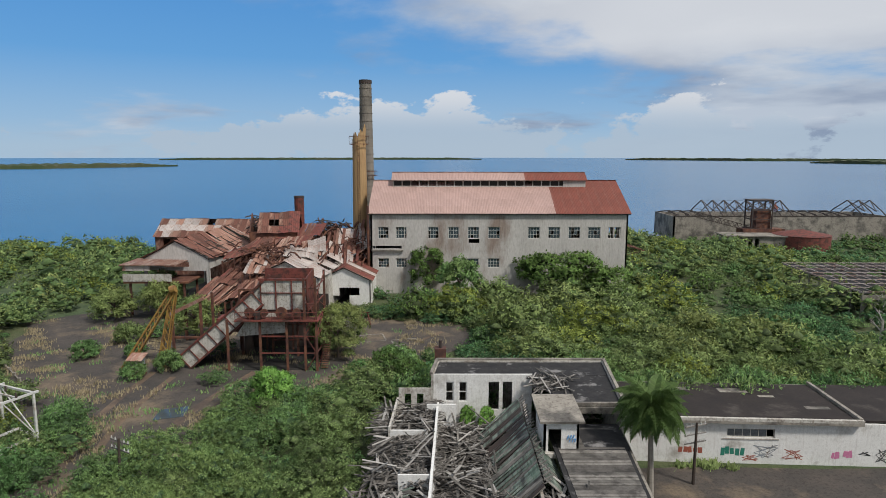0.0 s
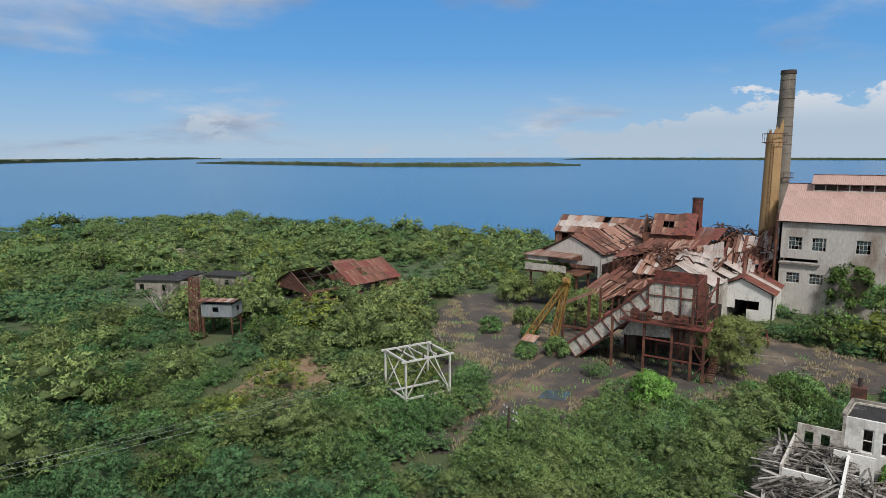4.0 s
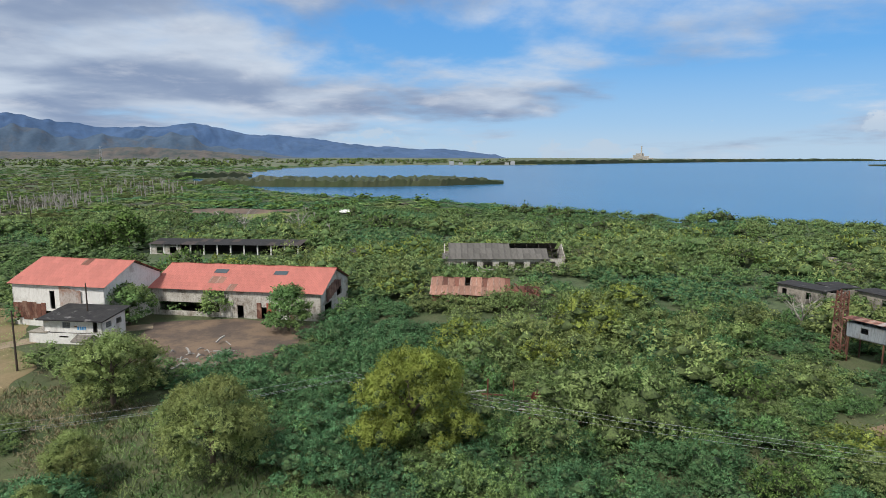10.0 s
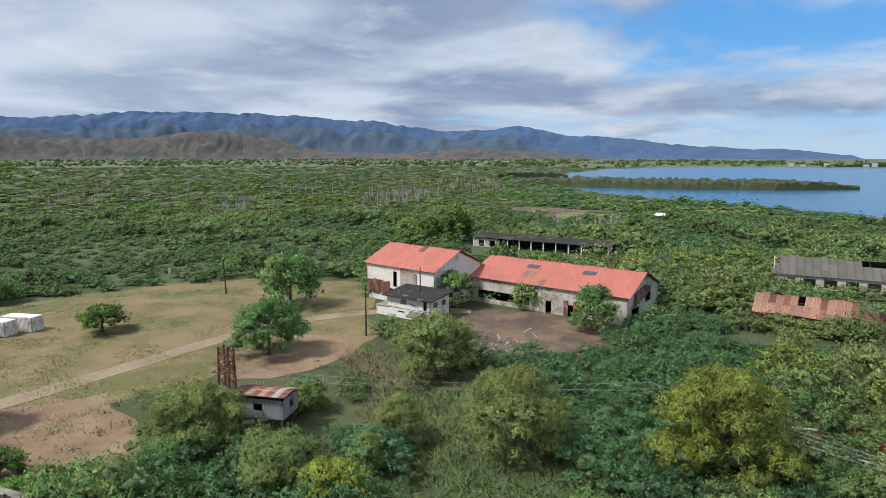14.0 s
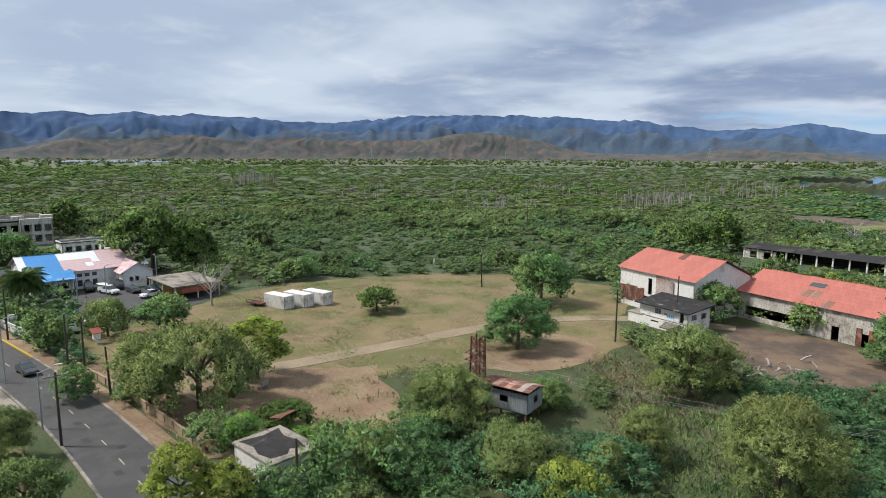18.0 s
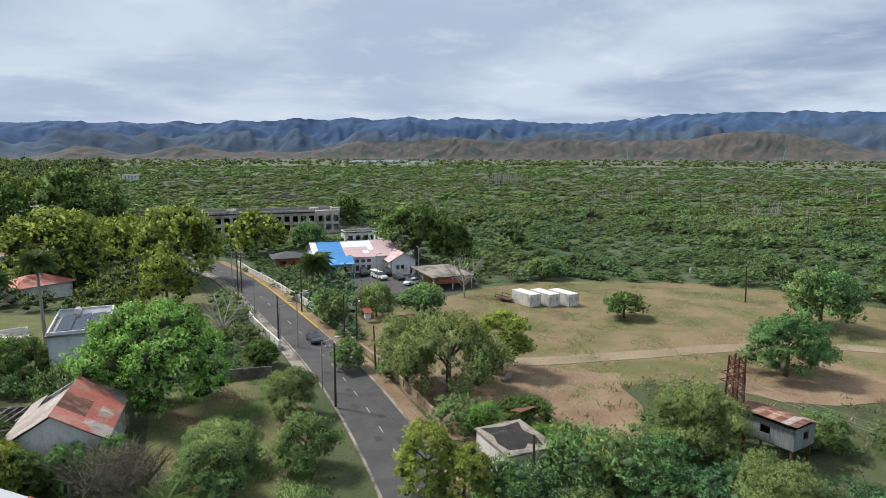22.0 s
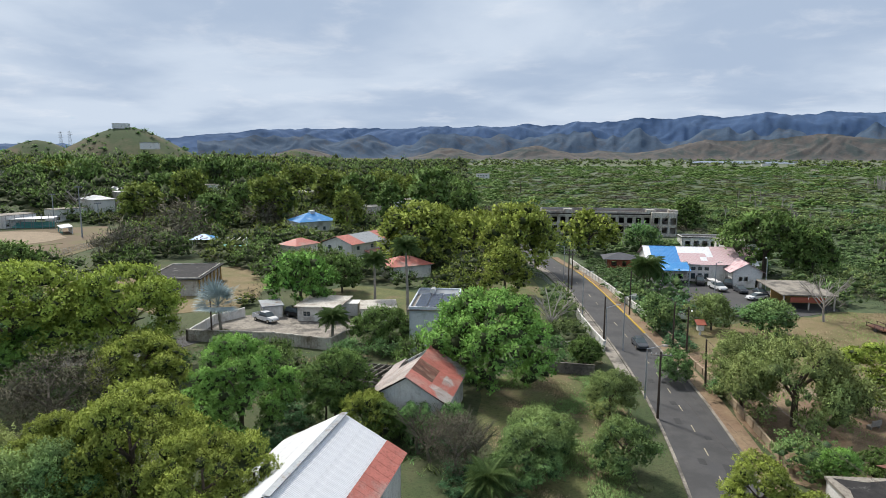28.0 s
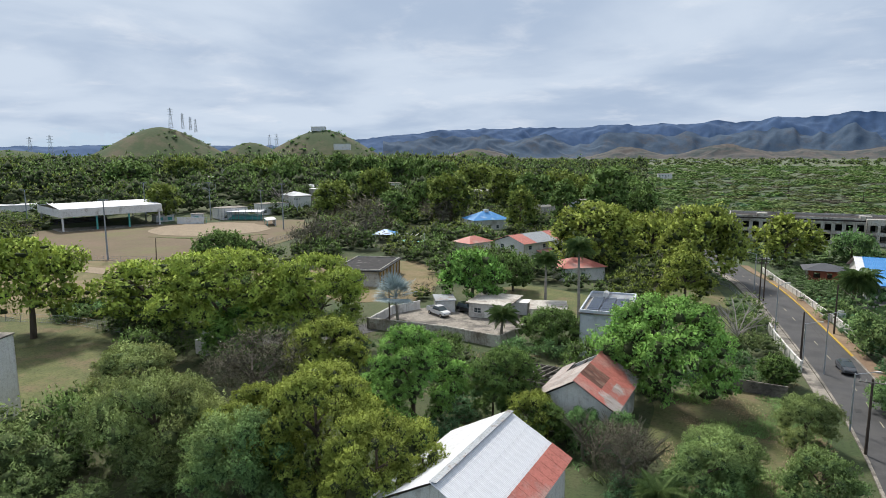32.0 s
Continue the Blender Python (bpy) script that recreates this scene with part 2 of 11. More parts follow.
M = {
    "soil": surf("scrub_soil", (0.068, 0.092, 0.033), (0.100, 0.106, 0.049), 0.35, 0.95, stain=(0.044, 0.075, 0.023), stain_scale=0.08, amount=0.6, grime=0.6, bump=0.6, fine=20),
    "under": surf("low_undergrowth", (0.068, 0.106, 0.044), (0.096, 0.126, 0.055), 0.25, 0.95, stain=(0.040, 0.065, 0.027), stain_scale=0.3, amount=0.5, grime=0.6, bump=0.8, fine=6),
    "grass": surf("mown_dry_grass", (0.203, 0.155, 0.077), (0.252, 0.194, 0.106), 0.16, 0.95, stain=(0.126, 0.131, 0.043), stain_scale=0.09, amount=0.55, grime=0.35, bump=0.5, fine=40),
    "lawn": surf("green_lawn", (0.095, 0.118, 0.038), (0.150, 0.158, 0.058), 0.35, 0.95, stain=(0.190, 0.150, 0.082), stain_scale=0.16, amount=0.42, grime=0.6, bump=0.6, fine=30),
    "marsh": surf("marsh_grass", (0.170, 0.220, 0.050), (0.220, 0.250, 0.066), 0.12, 0.95, stain=(0.120, 0.150, 0.050), stain_scale=0.1, amount=0.5, grime=0.3, bump=0.5, fine=20),
    "dirt": surf("brown_dirt", (0.250, 0.168, 0.108), (0.205, 0.132, 0.083), 0.18, 0.95, stain=(0.300, 0.225, 0.140), stain_scale=0.12, amount=0.6, grime=0.4, bump=0.4, fine=30),
    "mud": surf("dark_cracked_earth", (0.070, 0.052, 0.042), (0.110, 0.078, 0.058), 0.25, 0.9, stain=(0.190, 0.130, 0.085), stain_scale=0.15, amount=0.6, bump=0.4),
    "track": surf("gravel_track", (0.330, 0.262, 0.180), (0.270, 0.212, 0.145), 0.3, 0.95, grime=0.35, bump=0.4, fine=25),
    "asphalt": surf("worn_asphalt", (0.052, 0.046, 0.042), (0.084, 0.070, 0.060), 0.25, 0.95, stain=(0.190, 0.145, 0.100), stain_scale=0.12, amount=0.40, grime=0.5, bump=0.25, fine=30),
    "road": surf("road_asphalt", (0.062, 0.062, 0.066), (0.080, 0.078, 0.078), 0.3, 0.8, stain=(0.050, 0.050, 0.052), stain_scale=0.25, amount=0.5, bump=0.15, fine=40),
    "patch": surf("tar_patch", (0.030, 0.030, 0.032), (0.040, 0.040, 0.042), 0.6, 0.7),
    "line": surf("worn_road_paint", (0.50, 0.44, 0.30), (0.26, 0.235, 0.18), 2.5, 0.7),
    "yellow": surf("kerb_paint_yellow", (0.55, 0.36, 0.03), (0.46, 0.30, 0.04), 1.0, 0.7),
    "conc": surf("weathered_concrete", (0.34, 0.31, 0.265), (0.26, 0.235, 0.20), 0.5, 0.9, grime=0.6, stain=(0.095, 0.088, 0.080), stain_scale=0.25, amount=0.5),
    "concwhite": surf("old_white_render", (0.60, 0.58, 0.53), (0.50, 0.47, 0.42), 0.5, 0.85, stain=(0.26, 0.22, 0.18), stain_scale=0.3, amount=0.4, grime=0.6, streak=0.7),
    "white": surf("white_paint", (0.80, 0.79, 0.76), (0.73, 0.72, 0.69), 0.6, 0.7, stain=(0.42, 0.39, 0.35), stain_scale=0.3, amount=0.2, grime=0.2, streak=0.25),
    "whitemetal": surf("white_roof_metal", (0.78, 0.79, 0.81), (0.71, 0.72, 0.75), 0.3, 0.45, stain=(0.45, 0.45, 0.47), stain_scale=0.2, amount=0.2, bump=0.02, fine=2),
    "mill": surf("grey_painted_cladding", (0.56, 0.535, 0.50), (0.48, 0.455, 0.425), 0.25, 0.85, grime=0.18, streak=0.35, stain=(0.26, 0.19, 0.15), stain_scale=0.12, amount=0.35, stretch=(1, 1, 0.35)),
    "pinkroof": surf("faded_pink_roof_metal", (0.47, 0.32, 0.28), (0.40, 0.255, 0.22), 0.35, 0.65, grime=0.3, stain=(0.30, 0.175, 0.14), stain_scale=0.2, amount=0.4, vary=0.07),
    "redroof": surf("red_roof_metal", (0.50, 0.165, 0.130), (0.42, 0.130, 0.100), 0.35, 0.65, grime=0.4, stain=(0.46, 0.29, 0.25), stain_scale=0.18, amount=0.4, vary=0.08),
    "rust": surf("rusted_sheet", (0.205, 0.082, 0.055), (0.110, 0.044, 0.032), 0.8, 0.85, stain=(0.34, 0.205, 0.150), stain_scale=0.45, amount=0.42, vary=0.30, grime=0.75, stretch=(2.2, 0.5, 1)),
    "redrust": surf("red_rusted_roof", (0.235, 0.065, 0.042), (0.165, 0.048, 0.034), 0.5, 0.8, stain=(0.30, 0.125, 0.085), stain_scale=0.35, amount=0.35, vary=0.08, grime=0.5, stretch=(2.0, 0.5, 1)),
    "rustpale": surf("half_rusted_sheet", (0.35, 0.195, 0.140), (0.23, 0.105, 0.074), 0.7, 0.8, stain=(0.46, 0.36, 0.30), stain_scale=0.4, amount=0.45, vary=0.22, grime=0.6, stretch=(2.2, 0.5, 1)),
    "palesheet": surf("pale_roof_sheet", (0.47, 0.42, 0.39), (0.40, 0.34, 0.31), 0.4, 0.7, stain=(0.28, 0.14, 0.09), stain_scale=0.5, amount=0.42, vary=0.2, grime=0.5),
    "steel": surf("rusty_steel", (0.110, 0.042, 0.028), (0.062, 0.028, 0.022), 1.0, 0.8, stain=(0.20, 0.085, 0.045), stain_scale=0.6, amount=0.5),
    "redsteel": surf("red_oxide_steel", (0.22, 0.055, 0.040), (0.16, 0.045, 0.034), 0.8, 0.75, stain=(0.06, 0.03, 0.022), stain_scale=0.9, amount=0.5, grime=0.6),
    "darksteel": surf("dark_burnt_steel", (0.045, 0.036, 0.032), (0.065, 0.045, 0.038), 0.8, 0.8),
    "galv": surf("galvanised_sheet", (0.36, 0.39, 0.42), (0.29, 0.32, 0.35), 0.6, 0.5, 0.3, stain=(0.22, 0.15, 0.11), stain_scale=0.4, amount=0.25, grime=0.3, streak=0.8, stretch=(2, 2, 0.4)),
    "whitesteel": surf("white_painted_steel", (0.62, 0.62, 0.59), (0.52, 0.51, 0.48), 1.0, 0.6, stain=(0.30, 0.20, 0.14), stain_scale=0.8, amount=0.3),
    "crane": surf("faded_yellow_steel", (0.40, 0.245, 0.055), (0.32, 0.185, 0.045), 0.8, 0.7, stain=(0.18, 0.085, 0.04), stain_scale=0.6, amount=0.5),
    "stack": surf("yellow_ochre_stack", (0.44, 0.285, 0.135), (0.37, 0.235, 0.11), 0.2, 0.8, stain=(0.24, 0.125, 0.06), stain_scale=0.3, amount=0.4, stretch=(1, 1, 0.2)),
    "timberdebris": surf("grey_timber_debris", (0.175, 0.160, 0.145), (0.095, 0.085, 0.075), 1.0, 0.9, stain=(0.05, 0.045, 0.04), stain_scale=0.7, amount=0.45, island=0.6),
    "stackgrey": surf("concrete_stack", (0.235, 0.21, 0.175), (0.185, 0.165, 0.14), 0.25, 0.9, stain=(0.11, 0.10, 0.085), stain_scale=0.2, amount=0.45),
    # near-black, so that shade inside buildings sits in the colour
    "dark": surf("shade_dark_interior", (0.020, 0.018, 0.016), (0.030, 0.027, 0.024), 0.8, 0.9),
    "bitumen": surf("black_bitumen_roof", (0.013, 0.013, 0.015), (0.034, 0.032, 0.032), 0.9, 0.92, stain=(0.26, 0.25, 0.245), stain_scale=0.5, amount=0.14, grime=0.5),
    "brownroof": surf("brown_bitumen_roof", (0.018, 0.013, 0.012), (0.030, 0.022, 0.019), 0.4, 0.9, stain=(0.070, 0.058, 0.050), stain_scale=0.3, amount=0.22, grime=0.4),
    "wood": surf("silvered_timber", (0.22, 0.205, 0.185), (0.13, 0.118, 0.105), 1.2, 0.9, stain=(0.055, 0.05, 0.045), stain_scale=0.9, amount=0.5, vary=0.5),
    "woodpale": surf("bleached_timber", (0.40, 0.38, 0.35), (0.31, 0.29, 0.27), 1.2, 0.9, vary=0.2),
    "greensheet": surf("faded_green_roof_strips", (0.095, 0.150, 0.110), (0.30, 0.34, 0.29), 1.6, 0.85, stain=(0.035, 0.034, 0.032), stain_scale=0.8, amount=0.55, vary=0.4, grime=0.6, stretch=(2.5, 0.25, 1)),
    "pole": surf("dark_pole_timber", (0.070, 0.050, 0.038), (0.048, 0.036, 0.030), 1.0, 0.9, stretch=(2, 2, 0.3)),
    "lamppole": surf("grey_lamp_steel", (0.42, 0.45, 0.48), (0.36, 0.38, 0.41), 0.5, 0.5, 0.4),
    "blue": surf("blue_tarpaulin", (0.030, 0.22, 0.56), (0.045, 0.28, 0.62), 0.4, 0.45, stain=(0.30, 0.50, 0.72), stain_scale=0.3, amount=0.3, bump=0.4),
    "pinktile": surf("pink_white_roof", (0.56, 0.36, 0.38), (0.64, 0.54, 0.55), 1.1, 0.7, stain=(0.42, 0.18, 0.20), stain_scale=0.9, amount=0.4),
    "slate": surf("pale_solar_glass", (0.16, 0.21, 0.29), (0.20, 0.25, 0.33), 0.02, 0.35, bump=0),
    "solar": glass("solar_cells", (0.018, 0.024, 0.045), 0.15),
    "pane": glass("window_glass"),
    "cloudpane": surf("dirty_glass", (0.16, 0.18, 0.19), (0.09, 0.10, 0.11), 0.8, 0.25),
    "green": surf("green_enamel", (0.03, 0.22, 0.16), (0.025, 0.18, 0.13), 1, 0.6),
    "turq": surf("turquoise_paint", (0.10, 0.42, 0.36), (0.09, 0.37, 0.32), 1, 0.6),
    "ochre": surf("ochre_wall_paint", (0.46, 0.30, 0.10), (0.40, 0.25, 0.09), 0.8, 0.8),
    "redwall": surf("brick_red_paint", (0.36, 0.10, 0.06), (0.30, 0.085, 0.055), 0.8, 0.8),
    "magenta": surf("pink_spray_paint", (0.60, 0.22, 0.36), (0.55, 0.18, 0.32), 1, 0.7),
    "black": surf("black_rubber", (0.018, 0.018, 0.018), (0.026, 0.026, 0.026), 1, 0.7),
    "carwhite": surf("white_car_paint", (0.72, 0.73, 0.74), (0.70, 0.71, 0.72), 0.5, 0.25, bump=0),
    "cargrey": surf("dark_grey_car_paint", (0.085, 0.095, 0.115), (0.075, 0.085, 0.10), 0.5, 0.25, 0.3, bump=0),
    "carblack": surf("black_car_paint", (0.020, 0.020, 0.022), (0.025, 0.025, 0.027), 0.5, 0.2, bump=0),
    "chrome": surf("chrome_metal", (0.55, 0.55, 0.56), (0.5, 0.5, 0.5), 1, 0.2, 1.0, bump=0),
    "redlamp": surf("red_lamp_plastic", (0.35, 0.02, 0.02), (0.30, 0.02, 0.02), 1, 0.3, bump=0),
    "bark": surf("grey_brown_bark", (0.115, 0.088, 0.065), (0.080, 0.062, 0.048), 1.5, 0.95, stretch=(2, 2, 0.4), bump=0.5),
    "palebark": surf("pale_palm_bark", (0.34, 0.31, 0.27), (0.26, 0.235, 0.20), 0.8, 0.9, stretch=(0.3, 0.3, 3)),
    "deadwood": surf("bleached_dead_wood", (0.40, 0.37, 0.34), (0.30, 0.275, 0.25), 1.0, 0.9),
    "leaf": surf("scrub_leaf", (0.114, 0.243, 0.085), (0.180, 0.333, 0.118), 0.8, 0.78, island=0.32, leafy=0.25, bump=0, hue=((0.228, 0.325, 0.113), 0.055), clump=0.28),
    "leafblue": surf("cool_scrub_leaf", (0.078, 0.195, 0.090), (0.134, 0.276, 0.128), 0.8, 0.78, island=0.32, leafy=0.25, bump=0, hue=((0.110, 0.228, 0.096), 0.03), clump=0.28),
    "leaflime": surf("yellow_green_leaf", (0.220, 0.284, 0.059), (0.305, 0.353, 0.081), 0.8, 0.78, island=0.2, leafy=0.3, bump=0, clump=0.28),
    "leafbright": surf("bright_green_leaf", (0.178, 0.368, 0.081), (0.293, 0.517, 0.125), 0.8, 0.78, island=0.2, leafy=0.25, bump=0, clump=0.25),
    "leaflush": surf("lush_green_leaf", (0.093, 0.174, 0.062), (0.140, 0.231, 0.085), 0.8, 0.78, island=0.32, leafy=0.25, bump=0, hue=((0.117, 0.191, 0.069), 0.03), clump=0.28),
    # a crown's inner shade, put into its core as a darker green
    "corelush": surf("shade_inner_lush_foliage", (0.082, 0.143, 0.044), (0.115, 0.185, 0.058), 2.0, 0.95, stain=(0.033, 0.055, 0.019), stain_scale=4.5, amount=0.4, bump=1.0, fine=4, clump=0.28),
    "leafpalm": surf("palm_leaf", (0.086, 0.144, 0.044), (0.123, 0.190, 0.059), 0.8, 0.6, island=0.25, leafy=0.2, bump=0),
    "leafdark": surf("dark_glossy_leaf", (0.101, 0.180, 0.046), (0.166, 0.263, 0.071), 0.8, 0.78, island=0.2, leafy=0.18, bump=0, clump=0.25),
    "leafolive": surf("olive_leaf", (0.237, 0.303, 0.058), (0.351, 0.426, 0.090), 0.8, 0.78, island=0.2, leafy=0.25, bump=0, clump=0.25),
    "leafbelt": surf("olive_tree_leaf", (0.143, 0.201, 0.041), (0.218, 0.281, 0.059), 0.8, 0.78, island=0.2, leafy=0.25, bump=0, clump=0.25),
    "leafmangrove": surf("mangrove_leaf", (0.124, 0.152, 0.050), (0.170, 0.188, 0.069), 0.8, 0.78, island=0.32, leafy=0.25, bump=0, hue=((0.113, 0.176, 0.057), 0.02), clump=0.28),
    "leaflite": surf("feathery_leaf", (0.166, 0.252, 0.089), (0.241, 0.332, 0.124), 0.8, 0.78, island=0.32, leafy=0.3, bump=0, hue=((0.234, 0.298, 0.112), 0.08), clump=0.28),
    "leafmesquite": surf("pale_feathery_leaf", (0.201, 0.284, 0.099), (0.284, 0.372, 0.138), 0.8, 0.78, island=0.32, leafy=0.3, bump=0, hue=((0.279, 0.328, 0.116), 0.08), clump=0.28),
    "leafrain": surf("layered_leaf", (0.243, 0.350, 0.066), (0.400, 0.496, 0.093), 0.8, 0.78, island=0.2, leafy=0.25, bump=0, clump=0.25),
    "leafmid": surf("mid_green_leaf", (0.145, 0.320, 0.067), (0.230, 0.440, 0.098), 0.8, 0.78, island=0.2, leafy=0.2, bump=0, clump=0.25),
    "leafgrey": surf("grey_twiggy_scrub", (0.162, 0.142, 0.115), (0.121, 0.128, 0.078), 0.5, 0.85, island=0.22, leafy=0.1, bump=0),
    "leafsilver": surf("silver_palm_leaf", (0.405, 0.486, 0.513), (0.324, 0.405, 0.419), 0.5, 0.6, island=0.22, leafy=0.15, bump=0),
    "straw": surf("dry_straw_grass", (0.350, 0.292, 0.185), (0.275, 0.230, 0.140), 0.5, 0.95, island=0.35, leafy=0.2, bump=0),
    # core* colours are darkened to hold the shade behind the leaves
    "core": surf("shade_inner_foliage", (0.059, 0.111, 0.039), (0.084, 0.153, 0.055), 2.0, 0.95, stain=(0.020, 0.040, 0.016), stain_scale=4.5, amount=0.42, bump=1.0, fine=4, clump=0.28),
    "twig": surf("grey_twigs", (0.20, 0.175, 0.15), (0.145, 0.13, 0.11), 1.0, 0.95),
    "coretree": surf("shade_inner_tree_foliage", (0.041, 0.060, 0.017), (0.063, 0.087, 0.026), 2.0, 0.95, stain=(0.014, 0.021, 0.007), stain_scale=4.0, amount=0.5, bump=1.0, fine=4, clump=0.25),
    "clay": surf("brown_ball_field_clay", (0.175, 0.125, 0.080), (0.140, 0.110, 0.062), 0.06, 0.95, stain=(0.150, 0.140, 0.060), stain_scale=0.05, amount=0.4, bump=0.3),
    "corepale": surf("shade_inner_feathery_foliage", (0.084, 0.122, 0.040), (0.116, 0.161, 0.053), 2.0, 0.95, stain=(0.032, 0.050, 0.018), stain_scale=4.5, amount=0.4, bump=1.0, fine=4, clump=0.28),
    "far": surf("far_woodland", (0.035, 0.059, 0.018), (0.052, 0.073, 0.025), 0.02, 0.95, stain=(0.081, 0.084, 0.042), stain_scale=0.006, amount=0.5, bump=0, island=0.35),
    "plain": surf("far_plain", (0.085, 0.118, 0.058), (0.118, 0.140, 0.075), 0.006, 0.95, stain=(0.165, 0.150, 0.108), stain_scale=0.005, amount=0.36, bump=0),
    # blue haze of distance is mixed into the next three base colours
    "mount": surf("haze_blue_range", (0.046, 0.096, 0.202), (0.060, 0.116, 0.229), 0.010, 1.0, stain=(0.041, 0.085, 0.167), stain_scale=0.006, amount=0.4, bump=0, fine=4),
    "spur": surf("haze_blue_spurs", (0.048, 0.085, 0.140), (0.064, 0.101, 0.154), 0.012, 1.0, stain=(0.081, 0.094, 0.117), stain_scale=0.010, amount=0.35, bump=0, fine=5),
    "foot": surf("dry_hazed_foothills", (0.122, 0.103, 0.092), (0.079, 0.080, 0.080), 0.02, 1.0, stain=(0.047, 0.065, 0.066), stain_scale=0.016, amount=0.5, bump=0, fine=6),
    "hill": surf("scrubby_hill", (0.050, 0.078, 0.030), (0.074, 0.092, 0.040), 0.02, 1.0, stain=(0.120, 0.102, 0.062), stain_scale=0.022, amount=0.42, bump=0),
    "paleblue": surf("pale_blue_render", (0.62, 0.66, 0.72), (0.56, 0.60, 0.66), 0.6, 0.8, stain=(0.36, 0.39, 0.42), stain_scale=0.3, amount=0.25),
    "darkroof": surf("slate_blue_roof", (0.055, 0.060, 0.075), (0.075, 0.080, 0.095), 0.6, 0.7),
    "timberpale": surf("pale_fence_board", (0.42, 0.33, 0.23), (0.33, 0.25, 0.17), 0.8, 0.9),
    "greysheet": surf("grey_fibre_sheet", (0.131, 0.124, 0.112), (0.094, 0.088, 0.081), 0.5, 0.9, stain=(0.049, 0.045, 0.041), stain_scale=0.4, amount=0.4, vary=0.15, stretch=(1.500, 0.375, 0.750)),
    "farwhite": surf("far_pale_cladding", (0.42, 0.43, 0.44), (0.34, 0.35, 0.36), 0.05, 0.8),
    "sea": sea_material(),
}

# ---- builders ----
rng = random.Random(7)


def part(name, bm, material, parent, label="", kind=""):
    """Links a bmesh as one mesh under a thing or a part."""
    me = bpy.data.meshes.new(name)
    bm.to_mesh(me)
    bm.free()
    me.materials.append(M[material])
    ob = new(name, me)
    ob.parent = parent
    return tagged(ob, label, kind=kind)


def share(name, mesh, parent, m, label=""):
    """One more object on a mesh that alike pieces share."""
    ob = new(name, mesh)
    ob.parent = parent
    ob.matrix_basis = m
    return tagged(ob, label)


def thing(name, label, category, m=None, group="", kind=""):
    ob = new(name)
    ob.empty_display_size = 0.5
    ob.matrix_basis = m or Matrix()
    return tagged(ob, label, category, group, kind)


def solo(name, bm, material, label, category, m=None, group="", kind=""):
    """A thing that is one mesh."""
    ob = part(name, bm, material, None)
    ob.matrix_basis = m or Matrix()
    return tagged(ob, label, category, group, kind)


def box(bm, x0, x1, y0, y1, z0, z1, m=None):
    v = [bm.verts.new((x, y, z)) for z in (z0, z1) for y in (y0, y1) for x in (x0, x1)]
    if m:
        for a in v:
            a.co = m @ a.co
    for f in ((0, 2, 3, 1), (4, 5, 7, 6), (0, 1, 5, 4), (2, 6, 7, 3), (0, 4, 6, 2), (1, 3, 7, 5)):
        bm.faces.new([v[i] for i in f])
    return bm


def cube(x0, x1, y0, y1, z0, z1, m=None):
    return box(bmesh.new(), x0, x1, y0, y1, z0, z1, m)


def beam(bm, p, q, w=0.2, h=None):
    """A straight bar of rectangular section from p to q."""
    p, q = Vector(p), Vector(q)
    d = q - p
    m = Matrix.Translation(p) @ d.to_track_quat("Y", "Z").to_matrix().to_4x4()
    h = h or w
    return box(bm, -w / 2, w / 2, 0, d.length, -h / 2, h / 2, m)


def tube(bm, p, q, r0, r1=None, n=10, caps=True):
    p, q = Vector(p), Vector(q)
    r1 = r0 if r1 is None else r1
    d = q - p
    m = Matrix.Translation(p) @ d.to_track_quat("Z", "Y").to_matrix().to_4x4()
    rings = []
    for r, z in ((r0, 0), (r1, d.length)):
        rings.append([bm.verts.new(m @ Vector((r * math.cos(6.28318 * k / n), r * math.sin(6.28318 * k / n), z))) for k in range(n)])
    for k in range(n):
        bm.faces.new((rings[0][k], rings[0][(k + 1) % n], rings[1][(k + 1) % n], rings[1][k]))
    if caps:
        bm.faces.new(rings[0][::-1])
        bm.faces.new(rings[1])
    return bm


def pipe(bm, pts, r, n=5):
    """One unbroken tube along a line of points."""
    prev = None
    for k, p in enumerate(pts):
        d = (Vector(pts[min(k + 1, len(pts) - 1)]) - Vector(pts[max(k - 1, 0)])).to_track_quat("Z", "Y")
        ring = [bm.verts.new(Vector(p) + d @ Vector((r * math.cos(6.28318 * q / n), r * math.sin(6.28318 * q / n), 0))) for q in range(n)]
        if prev:
            for q in range(n):
                bm.faces.new((prev[q], prev[(q + 1) % n], ring[(q + 1) % n], ring[q]))
        prev = ring
    return bm


def prism(bm, pts, z0, z1):
    """An upright prism over a flat outline."""
    lo = [bm.verts.new((x, y, z0)) for x, y in pts]
    hi = [bm.verts.new((x, y, z1)) for x, y in pts]
    n = len(pts)
    for k in range(n):
        bm.faces.new((lo[k], lo[(k + 1) % n], hi[(k + 1) % n], hi[k]))
    bm.faces.new(hi)
    bm.faces.new(lo[::-1])
    bmesh.ops.recalc_face_normals(bm, faces=bm.faces)
    return bm


def slab(bm, a, b, c, d, t=0.06):
    """A thin plate with corners a b c d, thickened downwards."""
    top = [Vector(v) for v in (a, b, c, d)]
    n = (top[1] - top[0]).cross(top[3] - top[0]).normalized()
    vt = [bm.verts.new(v) for v in top]
    vb = [bm.verts.new(v - n * t) for v in top]
    bm.faces.new(vt)
    bm.faces.new(vb[::-1])
    for k in range(4):
        bm.faces.new((vt[k], vb[k], vb[(k + 1) % 4], vt[(k + 1) % 4]))
    return bm


